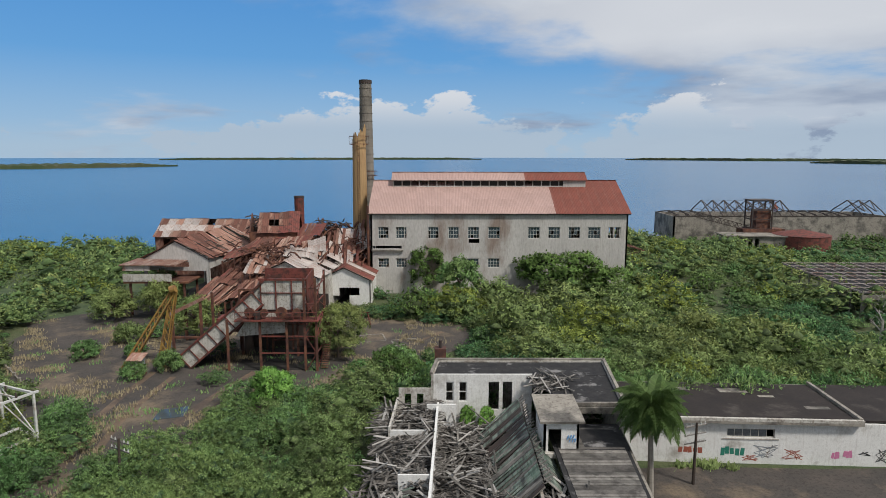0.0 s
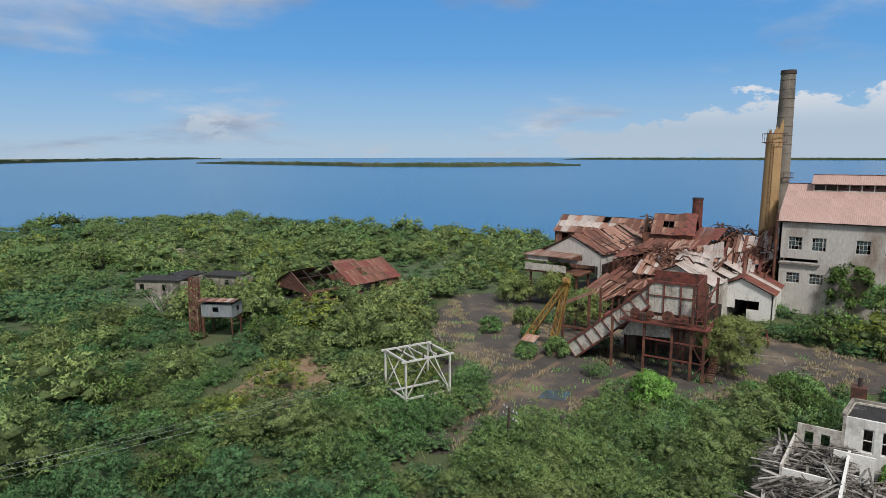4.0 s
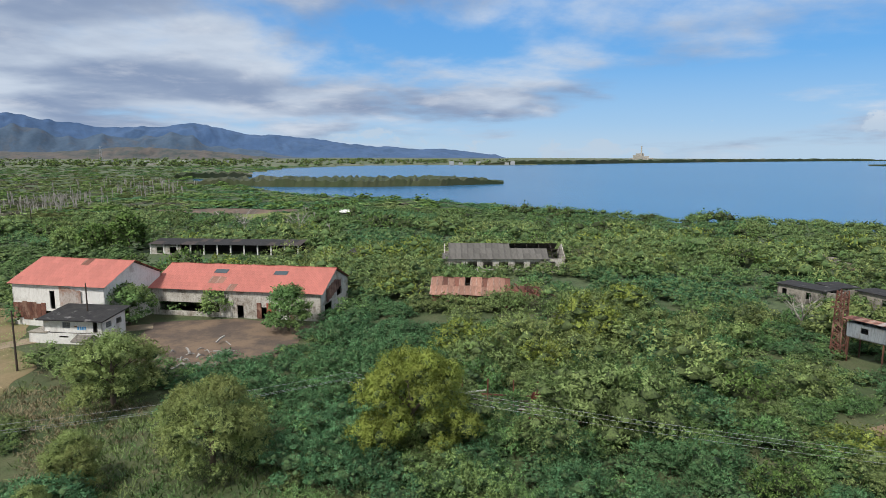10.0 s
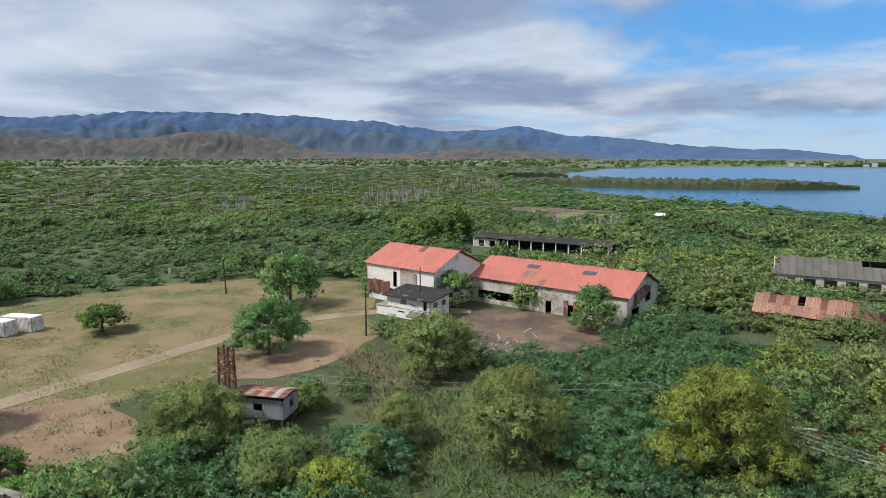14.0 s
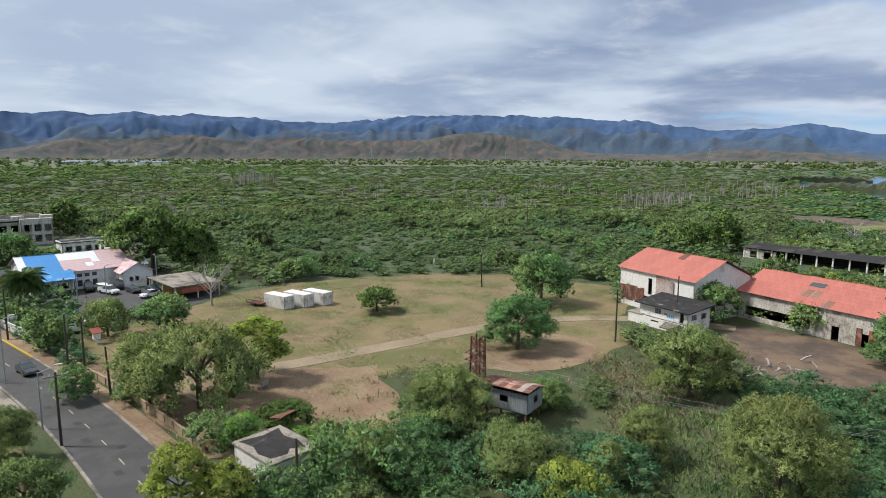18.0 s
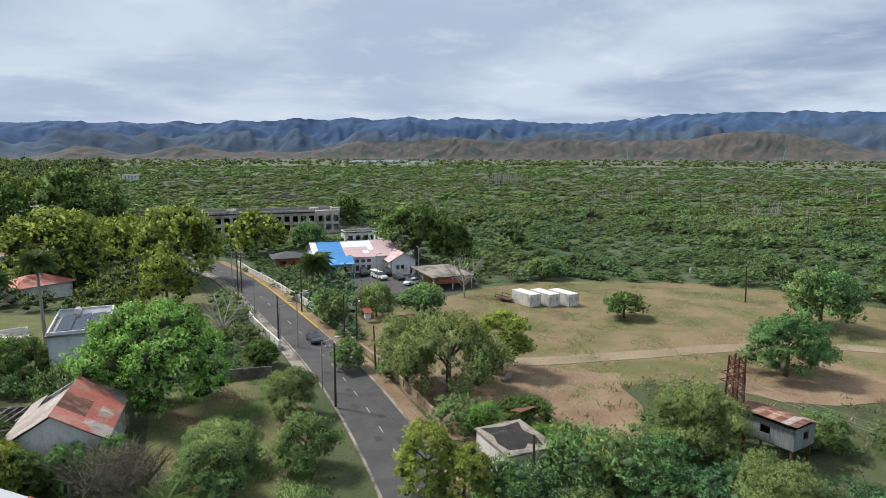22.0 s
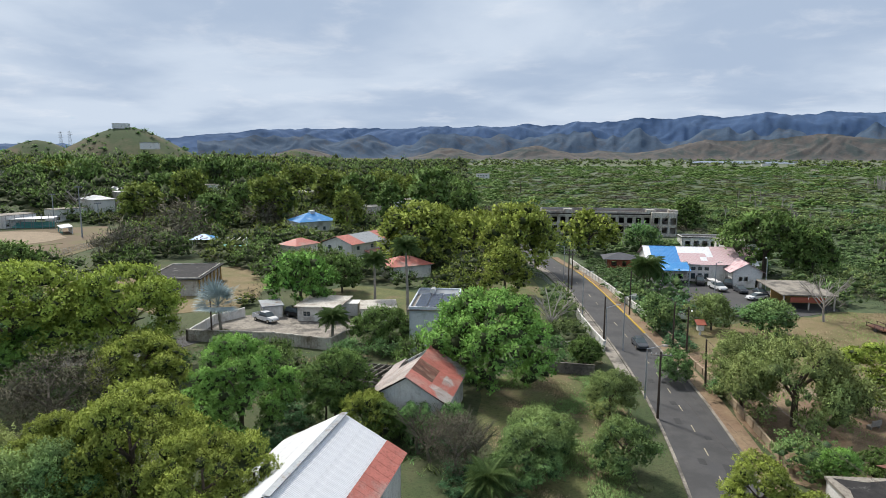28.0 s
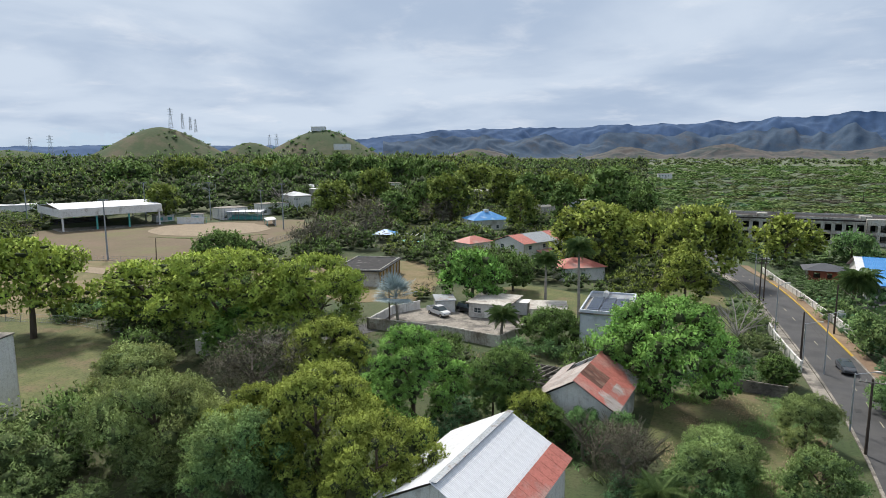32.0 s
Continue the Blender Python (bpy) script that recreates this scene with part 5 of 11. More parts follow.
FROND = {"palm": frond_mesh(4.3, 0.95, "leafpalm", 0.62, 12), "coco": frond_mesh(3.2, 0.62, "leafpalm"), "silver": fan_mesh(3.0, "leafsilver"), "dry": frond_mesh(2.9, 0.45, "straw", 0.8)}
for _k, _x, _y, _h, _r in PALMS:
    lab = {"palm": "palm tree with pale trunk and hanging dry fronds", "coco": "slender palm tree with feathery green crown", "silver": "silvery blue fan palm"}[_k]
    ob = thing("palm_tree", lab, "palm tree", pose(_x, _y, 0, 0, 0, _tree_rng.uniform(0, 360)))
    bm = bmesh.new()
    zz = 0
    for s in range(7):
        z2 = _h * (s + 1) / 7
        tube(bm, (0.05 * s, 0, zz - 0.02), (0.05 * (s + 1), 0, z2), 0.30 - 0.018 * s, 0.29 - 0.02 * s, 9, False)
        zz = z2
    part("trunk", bm, "palebark", ob)
    n = 30 if _k == "silver" else 54 if _k == "palm" else 44
    for q in range(n):
        el = -60 + (115 if _k == "palm" else 95) * q / n + _tree_rng.uniform(-6, 6) if _k != "silver" else _tree_rng.uniform(-80, 30)
        share("frond", FROND[_k], ob, pose(0.35, 0, _h, 0, el * 0.8, q * 137.5) @ Matrix.Scale(_tree_rng.uniform(0.8, 1.1) * max(_r, 2.5) / 3.4, 4))
    if _k == "palm":
        for q in range(11):
            share("frond", FROND["dry"], ob, pose(0.3, 0, _h - 0.2, 0, 38 + 8 * (q % 3), q * 33), "dry hanging straw-coloured frond")


# ---- scrub: uncountable bushes, joined ----
def inside(pts, poly):
    """Which of the points lie in the polygon."""
    x, y = pts[:, 0], pts[:, 1]
    res = np.zeros(len(pts), bool)
    n = len(poly)
    for k in range(n):
        (x0, y0), (x1, y1) = poly[k], poly[(k + 1) % n]
        c = ((y0 > y) != (y1 > y)) & (x < (x1 - x0) * (y - y0) / (y1 - y0 + 1e-12) + x0)
        res ^= c
    return res


def rect(cx, cy, l, w, deg):
    a = radians(deg)
    c, s = math.cos(a), math.sin(a)
    return [(cx + u * l / 2 * c - v * w / 2 * s, cy + u * l / 2 * s + v * w / 2 * c) for u, v in ((-1, -1), (1, -1), (1, 1), (-1, 1))]


def line_strip(pts, w):
    """A polygon round a line."""
    l, r = [], []
    for k, p in enumerate(pts):
        a, b = pts[max(k - 1, 0)], pts[min(k + 1, len(pts) - 1)]
        d = Vector((b[0] - a[0], b[1] - a[1])).normalized()
        l.append((p[0] - d.y * w / 2, p[1] + d.x * w / 2))
        r.append((p[0] + d.y * w / 2, p[1] - d.x * w / 2))
    return l + r[::-1]


def scatter(name, pts, templates, smin, smax, mat, label, seed, core="core", zs=(0.75, 1.15)):
    """Joins many bushes into one mesh."""
    g = np.random.default_rng(seed)
    Q, V, T, QN, VN = [], [], [], [], []
    off = 0
    pick = g.integers(0, len(templates), len(pts))
    for k in range(len(templates)):
        lv, cv, cf, ln, cn = templates[k]
        sel = pts[pick == k]
        n = len(sel)
        if not n:
            continue
        a = g.uniform(0, 6.283, n)
        s = g.uniform(smin, smax, n)[:, None] * sel[:, 3:4]
        h = s[:, 0] * g.uniform(*zs, n)
        ca, sa = (np.cos(a) * s[:, 0])[:, None], (np.sin(a) * s[:, 0])[:, None]
        for src, dst in ((lv, Q), (cv, V)):
            x = ca * src[:, 0] - sa * src[:, 1] + sel[:, 0:1]
            y = sa * src[:, 0] + ca * src[:, 1] + sel[:, 1:2]
            z = h[:, None] * src[:, 2] + sel[:, 2:3]
            dst.append(np.stack([x, y, z], 2).reshape(-1, 3))
        c1, s1 = np.cos(a)[:, None], np.sin(a)[:, None]
        for src, dst in ((ln, QN), (cn, VN)):
            dst.append(np.stack([c1 * src[:, 0] - s1 * src[:, 1], s1 * src[:, 0] + c1 * src[:, 1], np.repeat(src[None, :, 2], n, 0)], 2).reshape(-1, 3))
        T.append((cf[None] + (np.arange(n) * len(cv))[:, None, None] + off).reshape(-1, 3))
        off += n * len(cv)
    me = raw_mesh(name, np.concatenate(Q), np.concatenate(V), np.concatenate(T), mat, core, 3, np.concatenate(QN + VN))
    return tagged(new(name, me), label, "scrub", kind="stuff")


def grid_points(r0, r1, step, az0=-48, az1=255, seed=0):
    """Jittered points on a ring, whose spacing is step."""
    g = np.random.default_rng(seed)
    n = int(2 * r1 / step)
    gx, gy = np.meshgrid(np.arange(n), np.arange(n))
    p = (np.stack([gx.ravel(), gy.ravel()], 1) + g.uniform(-0.45, 0.45, (n * n, 2))) * step - r1
    r = np.hypot(p[:, 0], p[:, 1])
    a = (np.degrees(np.arctan2(-p[:, 0], p[:, 1])) + 60) % 360 - 60
    return p[(r > r0) & (r < r1) & (a > az0) & (a < az1)]


def log_points(r0, r1, ang, az0, az1, seed=0):
    g = np.random.default_rng(seed)
    n = int(math.log(r1 / r0) * radians(az1 - az0) / ang ** 2)
    r = r0 * np.exp(g.uniform(0, math.log(r1 / r0), n))
    a = np.radians(g.uniform(az0, az1, n))
    return np.stack([-np.sin(a) * r, np.cos(a) * r], 1)


def on_land(p, margin=3.0):
    keep = []
    for x, y in p:
        r, a = math.hypot(x, y), azimuth(x, y)
        keep.append(r < shore(a) - margin or r > farshore(a) + 15)
    return p[np.array(keep, bool)]


def outside(p, polys):
    bad = np.zeros(len(p), bool)
    for q in polys:
        bad |= inside(p, q)
    return p[~bad]


def dressed(p, scale=1.0):
    """Adds ground height and size."""
    z = np.array([max(rise(x, y), -0.2) for x, y in p])
    return np.column_stack([p, z, np.full(len(p), 1.0) * scale])


def split(p, seed, shares, freq=0.03):
    """Parts the points into kinds by a slow noise and chance."""
    g = np.random.default_rng(int(seed))
    v = np.array([noise.noise(Vector((x * freq, y * freq, seed))) for x, y in p[:, :2]]) + g.normal(0, 0.22, len(p))
    out, lo = [], -9
    qs = np.quantile(v, np.cumsum(shares))
    for q in qs:
        out.append(p[(v > lo) & (v <= q)])
        lo = q
    return out


def bush_set(seed, count, radius, height, n, leaf, **form):
    return [lobes_crown(seed + k, radius, height, 0.0, n, leaf, **form) for k in range(count)]


# forms of bush, each in rings of distance: 47 to 68 m, to 95, to 125, to 200, to 330
LEAFY = [bush_set(100, 4, 3.4, 2.9, 3300, 0.19, lobes=44, lobe=0.21, flat=0.8, jag=0.6, aspect=0.5, spray=9, inner=0.56, up=0.5),
         bush_set(110, 4, 3.4, 2.9, 2400, 0.22, lobes=40, lobe=0.215, flat=0.8, jag=0.6, aspect=0.5, spray=8, inner=0.58, up=0.5),
         bush_set(120, 4, 3.4, 2.9, 1350, 0.26, lobes=32, lobe=0.235, flat=0.8, jag=0.6, aspect=0.5, spray=7, inner=0.60, up=0.5),
         bush_set(130, 4, 3.8, 2.7, 430, 0.36, lobes=18, lobe=0.30, flat=0.7, jag=0.5, aspect=0.6, spray=5, inner=0.70, up=0.5),
         bush_set(140, 4, 4.0, 2.4, 170, 0.50, lobes=10, lobe=0.40, flat=0.65, jag=0.45, aspect=0.6, spray=4, inner=0.78, up=0.5)]
FEATHERY = [bush_set(200, 3, 3.2, 3.3, 3800, 0.18, lobes=22, lobe=0.32, flat=0.75, droop=0.4, jag=0.7, aspect=0.48, spray=11, inner=0.56),
            bush_set(210, 3, 3.2, 3.3, 2200, 0.24, lobes=20, lobe=0.32, flat=0.75, droop=0.4, jag=0.7, aspect=0.48, spray=10, inner=0.58),
            bush_set(220, 3, 3.2, 3.2, 1250, 0.29, lobes=17, lobe=0.33, flat=0.75, droop=0.3, jag=0.65, aspect=0.55, spray=9, inner=0.62),
            bush_set(230, 3, 3.6, 3.1, 460, 0.38, lobes=16, lobe=0.32, flat=0.7, droop=0.2, jag=0.55, aspect=0.5, spray=6, inner=0.70),
            bush_set(240, 3, 3.8, 2.8, 170, 0.50, lobes=10, lobe=0.40, flat=0.65, droop=0.2, jag=0.5, aspect=0.6, spray=4, inner=0.78)]
TWIGGY = [bush_set(250, 3, 2.5, 2.6, 700, 0.40, lobes=14, lobe=0.36, jag=1.1, aspect=0.12, spray=5, inner=0.1)] * 3 + [bush_set(260, 3, 3.0, 2.4, 160, 0.8, lobes=8, lobe=0.4, jag=0.9, aspect=0.2, spray=4, inner=0.2)] * 2
FAR = bush_set(300, 5, 3.2, 2.2, 27, 0.85, lobes=4, lobe=0.50, flat=0.6, jag=0.5, aspect=0.9, spray=3, inner=0.86)
WOOD = bush_set(320, 4, 3.2, 3.2, 110, 0.42, lobes=12, lobe=0.33, flat=0.8, jag=0.5, aspect=0.65, spray=4, inner=0.8)
RINGS = (0.0, 68.0, 95.0, 125.0, 200.0, 1e9)


DISTANT = {"core": "corelush", "corepale": "corelush"}  # cores beyond 125 m take a paler shade tone


def thicket(name, pts, form, smin, smax, mat, label, seed, core="core", zs=(0.75, 1.15)):
    """Bushes of one kind, with finer leaves where they stand nearer; a ring is one mesh."""
    r = np.hypot(pts[:, 0], pts[:, 1])
    for k in range(5):
        sel = pts[(r >= RINGS[k]) & (r < RINGS[k + 1])]
        if len(sel):
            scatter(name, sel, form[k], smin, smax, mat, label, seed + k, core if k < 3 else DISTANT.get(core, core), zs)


def tuft(seed, n=26):
    """A tuft of upright grass blades, in the form of a crown without a core."""
    g = np.random.default_rng(seed)
    b = np.column_stack([g.normal(0, 0.42, (n, 2)), np.zeros(n)])
    lean = np.column_stack([g.normal(0, 0.28, (n, 2)), g.uniform(0.2, 0.5, n)])
    t = np.column_stack([unit(n, g)[:, :2], np.zeros(n)]) * 0.05
    v = np.stack([b - t, b + t, b + lean], 1).reshape(-1, 3)
    nr = np.column_stack([g.normal(0, 0.4, (n, 2)), np.ones(n)])
    nr /= np.linalg.norm(nr, axis=1)[:, None]
    return v, np.zeros((0, 3)), np.zeros((0, 3), int), np.repeat(nr, 3, 0), np.zeros((0, 3))


LOW = [tuft(160 + k) for k in range(4)]

# ---- site: paved yard, road, fields ----
YARD = [(-34, 48), (-27, 54), (-23, 70), (-12, 78), (-7, 83), (5, 97), (4, 108), (-14, 113), (-26, 120), (-50, 122), (-62, 122), (-74, 110), (-68, 97), (-62, 86), (-52, 74), (-44, 62), (-38, 54)]
FIELD = [(-19, -66), (-17.3, -84), (-14.5, -98), (-17, -112), (-34, -122), (-46, -130), (-62, -134), (-82, -130), (-100, -121), (-112, -108), (-120, -84), (-108, -72), (-96, -67), (-86, -56), (-74, -55), (-60, -66), (-52, -66), (-44, -70), (-36, -62), (-28, -57)]
DIRT = [(-18.5, -60), (-17.2, -84), (-14.6, -98), (-22, -102), (-30, -86), (-37, -80), (-38, -68), (-32, -60), (-25, -56)]
LOT = [(-4, -52), (-5.5, -70), (-3.6, -84), (8, -86), (13, -76), (11, -66), (7, -56), (2, -50)]
BARN_YARD = [(-80, -42), (-84, -30), (-96, -22), (-107, -22), (-112, -38), (-110, -52), (-100, -50), (-90, -50)]
WARE_YARD = [(18, 38), (17, 57), (48, 57), (62, 54), (60, 36)]
COURT = [(-18, -122), (-14, -140), (-16, -156), (-30, -152), (-46, -146), (-48, -132), (-36, -124)]
BALL = [(150, -118), (176, -108), (215, -112), (262, -140), (268, -190), (240, -228), (200, -224), (172, -206), (150, -160)]
DRIVE = [(40, -89), (63, -88), (66, -98), (58, -108), (44, -110), (38, -100)]
ROAD_LINE = [(-13.4, -44), (-12.8, -60), (-11.6, -75), (-9.6, -90), (-6.6, -107), (-2.6, -127), (1.2, -145), (5.2, -160), (10, -172), (16, -190), (26, -214), (40, -240)]
TRACK_LINE = [(-22, -88), (-36, -81.5), (-54, -79.5), (-73, -78), (-86, -74.5), (-96, -68), (-103, -59), (-107, -50)]

patch("pavement_yard", YARD, "asphalt", "cracked old asphalt factory yard", 0.04, 2.5)
patch("pavement_warehouse", WARE_YARD, "asphalt", "dark asphalt beside the graffiti warehouse", 0.04, 0.8)
patch("ground_field", FIELD, "grass", "mown dry grass field", 0.03, 2.0)
patch("ground_dirt", DIRT, "dirt", "bare brown dirt under trees", 0.06, 1.8)
patch("ground_ring", [(-70 + 11.5 * math.cos(k * 0.63), -63.5 + 8.5 * math.sin(k * 0.63)) for k in range(10)], "dirt", "ring of straw-coloured dirt round a tree", 0.06, 1.5, steps=2)
patch("ground_lot", LOT, "lawn", "fenced green grass lot", 0.04, 0.8)
patch("ground_barn_yard", BARN_YARD, "mud", "dark cracked earth before the barn", 0.04, 2.0)
patch("pavement_court", COURT, "road", "asphalt car park by the police building", 0.04, 0.5)
patch("ground_ballfield", BALL, "clay", "brown dirt and grass ball field", 0.10, 3.0)
patch("ground_infield", [(206 + 25 * math.cos(k * 0.52), -179 + 23 * math.sin(k * 0.52)) for k in range(12)], "track", "pale sandy infield of the ball field", 0.16, 2.0, steps=2)
patch("ground_grass_rim", [(172, -176), (180, -160), (192, -152), (206, -150), (196, -155), (184, -163), (178, -174)], "lawn", "strip of green grass along the infield", 0.20, 1.0)
patch("pavement_drive", DRIVE, "conc", "pale concrete drive of a walled house", 0.10, 0.3)
patch("ground_school", [(66, -108), (80, -100), (104, -112), (112, -140), (92, -150), (70, -132)], "grass", "dry grass round a low school building", 0.05, 2.0)
patch("ground_garden", [(28, -108), (52, -112), (62, -122), (50, -134), (32, -128)], "lawn", "green garden lawn between houses", 0.07, 1.0)
patch("ground_verge", [(6, -118), (12, -150), (24, -160), (26, -128), (14, -108)], "lawn", "grass verge inside the bend of the road", 0.05, 1.0)
patch("ground_white_yard", [(70, -34), (84, -62), (120, -66), (130, -50), (96, -30)], "lawn", "grassy yard behind a white building", 0.06, 1.5)
patch("ground_salt", [(-300, -150), (-315, -90), (-335, -70), (-345, -120), (-325, -160)], "mud", "pale bare salt flat in the marsh", 0.05, 6.0)
patch("ground_dirt_path", [(-54, 44), (-66, 46), (-70, 60), (-76, 74), (-70, 76), (-62, 62), (-56, 54)], "dirt", "brown dirt track through the scrub", 0.05, 2.0)
patch("ground_dirt_yard", [(-22, 62), (-14, 66), (-10, 76), (-12, 79), (-22, 71)], "dirt", "bare dirt edge of the factory yard", 0.05, 1.5)

road, road_mid = ribbon("road", ROAD_LINE, 6.6, "road", "grey asphalt village road with a bend", 0.07)
ribbon("track", TRACK_LINE, 3.6, "track", "pale gravel track across the field", 0.075, "track")
ribbon("road_side", [(150, -100), (168, -98), (190, -94), (230, -92)], 6, "track", "worn lane beside the ball field", 0.12)
ribbon("road_branch", [(52, -112), (60, -96), (66, -80), (80, -70)], 5, "road", "narrow asphalt lane between houses", 0.05)


def offset_line(line, off):
    out = []
    for k, c in enumerate(line):
        d = (line[min(k + 1, len(line) - 1)] - line[max(k - 1, 0)]).normalized()
        out.append(c + Vector((-d.y, d.x)) * off)
    return out


def strip(name, line, off, w, h, mat, label, k0=0, k1=None, category="kerb"):
    """A raised strip beside the road."""
    bm = bmesh.new()
    pts = offset_line(line, off)[k0:k1]
    for a, b in zip(pts, pts[1:]):
        beam(bm, (a.x, a.y, h / 2), (b.x, b.y, h / 2), w, h)
    return solo(name, bm, mat, label, category, kind="structure")


strip("kerb_east", road_mid, 3.45, 0.3, 0.18, "conc", "worn concrete kerb", 0, 70)
strip("kerb_yellow", road_mid, -3.45, 0.32, 0.20, "yellow", "yellow painted kerb by the police building", 32, 58)
strip("kerb_west", road_mid, -3.45, 0.3, 0.18, "conc", "worn concrete kerb", 0, 33)
strip("pavement_east", road_mid, 4.5, 1.6, 0.15, "conc", "concrete footpath along the road", 22, 70, "pavement")
strip("pavement_west", road_mid, -4.6, 1.9, 0.12, "dirt", "bare dirt verge along the fence", 0, 70, "pavement")
bm = bmesh.new()
for k in range(1, len(road_mid) - 2, 3):
    a, b = road_mid[k], road_mid[k].lerp(road_mid[k + 1], 0.9)
    beam(bm, (a.x, a.y, 0.072), (b.x, b.y, 0.072), 0.12, 0.012)
solo("road_marking", bm, "line", "broken white centre line", "marking", kind="structure")
bm = bmesh.new()
for k, off, ln in ((9, 0.9, 1.2), (12, -1.0, 0.8), (14, 1.2, 1.5), (17, 0.5, 1.0), (21, 1.5, 1.2), (8, -1.2, 2.2), (26, -0.7, 1.1)):
    c = offset_line(road_mid, off)[k]
    d = (road_mid[k + 1] - road_mid[k]).normalized()
    beam(bm, (c.x, c.y, 0.074), (c.x + d.x * ln, c.y + d.y * ln, 0.074), 0.7, 0.012)
solo("road_patch", bm, "patch", "dark tar patches on the road", "marking", kind="structure")

BUILT = [rect(12, 147, 60, 30, 0), rect(-44, 130, 56, 46, 0), rect(5, 54, 26, 36, 0), rect(38, 62, 46, 14, -2), rect(-110, -62, 30, 24, 5),
         rect(-112, -38, 14, 36, 3), rect(-97, -58, 14, 18, 5), rect(-181, -62, 30, 56, 0), rect(-158, 16, 24, 38, 0), rect(-118, 6, 22, 22, 5),
         rect(-22.5, -52, 9, 9, 10), rect(-28, -166, 34, 40, 10), rect(-6, -245, 60, 40, 5), rect(21, -46, 16, 16, -20), rect(18, -69, 14, 14, 0),
         rect(24, -98, 12, 16, 0), rect(47, -106, 12, 12, 0), rect(36, -108, 9, 9, 0), rect(89, -122, 22, 18, -60), rect(64, -172, 22, 22, 0),
         rect(105, -227, 26, 26, 0), rect(260, -167, 44, 40, 73), rect(312, -163, 44, 30, 62), rect(314, -270, 26, 22, 40), rect(88, -42, 12, 24, 20), rect(120, 221, 84, 22, 0), rect(-92, 96, 18, 30, 8),
         rect(112, 201, 22, 22, 0), rect(96, 130, 40, 30, 0), rect(-46.8, -45.2, 10, 9, 44), rect(-86, 61, 9, 8, 0)]
CLEAR = [YARD, FIELD, LOT, BARN_YARD, WARE_YARD, COURT, BALL, DRIVE, line_strip(ROAD_LINE, 13), line_strip(TRACK_LINE, 6)] + BUILT
GLADE = [(108, -62), (118, -82), (108, -104), (116, -124), (146, -130), (176, -106), (196, -92), (196, -72), (150, -62)]
SCHOOL = [(66, -108), (80, -100), (104, -112), (112, -140), (92, -150), (70, -132)]
GARDEN = [(28, -108), (52, -112), (62, -122), (50, -134), (32, -128)]
WHITE_YARD = [(70, -34), (84, -62), (120, -66), (130, -50), (96, -30)]
VERGE = [(2, -100), (6, -118), (12, -150), (20, -158), (22, -128), (12, -106)]
patch("ground_glade", GLADE, "grass", "dry grass between the lane and the trees", 0.05, 2.5)
CLEAR = CLEAR + [GLADE, SCHOOL, GARDEN, WHITE_YARD, VERGE, rect(117, -178, 30, 12, 20), rect(86, -176, 12, 12, 0), rect(44, -148, 14, 12, 0)]
RUBBLE = [polar(a, r)[:2] for a, r in ((55.0, 196), (58.0, 193), (61.6, 197), (62.0, 206), (58.5, 214), (55.2, 208))]
MARSH = [polar(a, r)[:2] for a, r in ((101.5, 300), (106.5, 296), (108.5, 306), (107.5, 326), (103.5, 332), (101.0, 318))]
SALT = [(-300, -150), (-315, -90), (-335, -70), (-345, -120), (-325, -160)]
patch("ground_rubble", RUBBLE, "mud", "bare brown rubble mound in the scrub", 0.06, 2.0)
patch("ground_marsh", MARSH, "marsh", "bright yellow-green marsh grass in a clearing", 0.06, 4.0)
CLEAR = CLEAR + [RUBBLE, MARSH, SALT]
TOWN = [(-8, -88), (-3.6, -52), (34, -36), (70, -30), (130, -40), (150, -110), (150, -230), (60, -260), (30, -230), (14, -170)]
OPEN = [(-37, -79), (-48, -73), (-43, -60), (-36, -50), (-31, -47), (-33, -54), (-32, -62), (-34, -69)]
patch("ground_open", OPEN, "dirt", "straw-coloured bare slope below the field", 0.045, 2.0)
MEADOW = [(-79, -53), (-74, -38), (-66, -30), (-60, -24), (-56, -14), (-49, -13), (-44, -28), (-50, -30), (-54, -39), (-66, -46), (-73, -56)]
CLEAR2 = CLEAR + [OPEN, MEADOW, [(-60, 44), (-68, 46), (-72, 60), (-62, 62), (-56, 54)]]

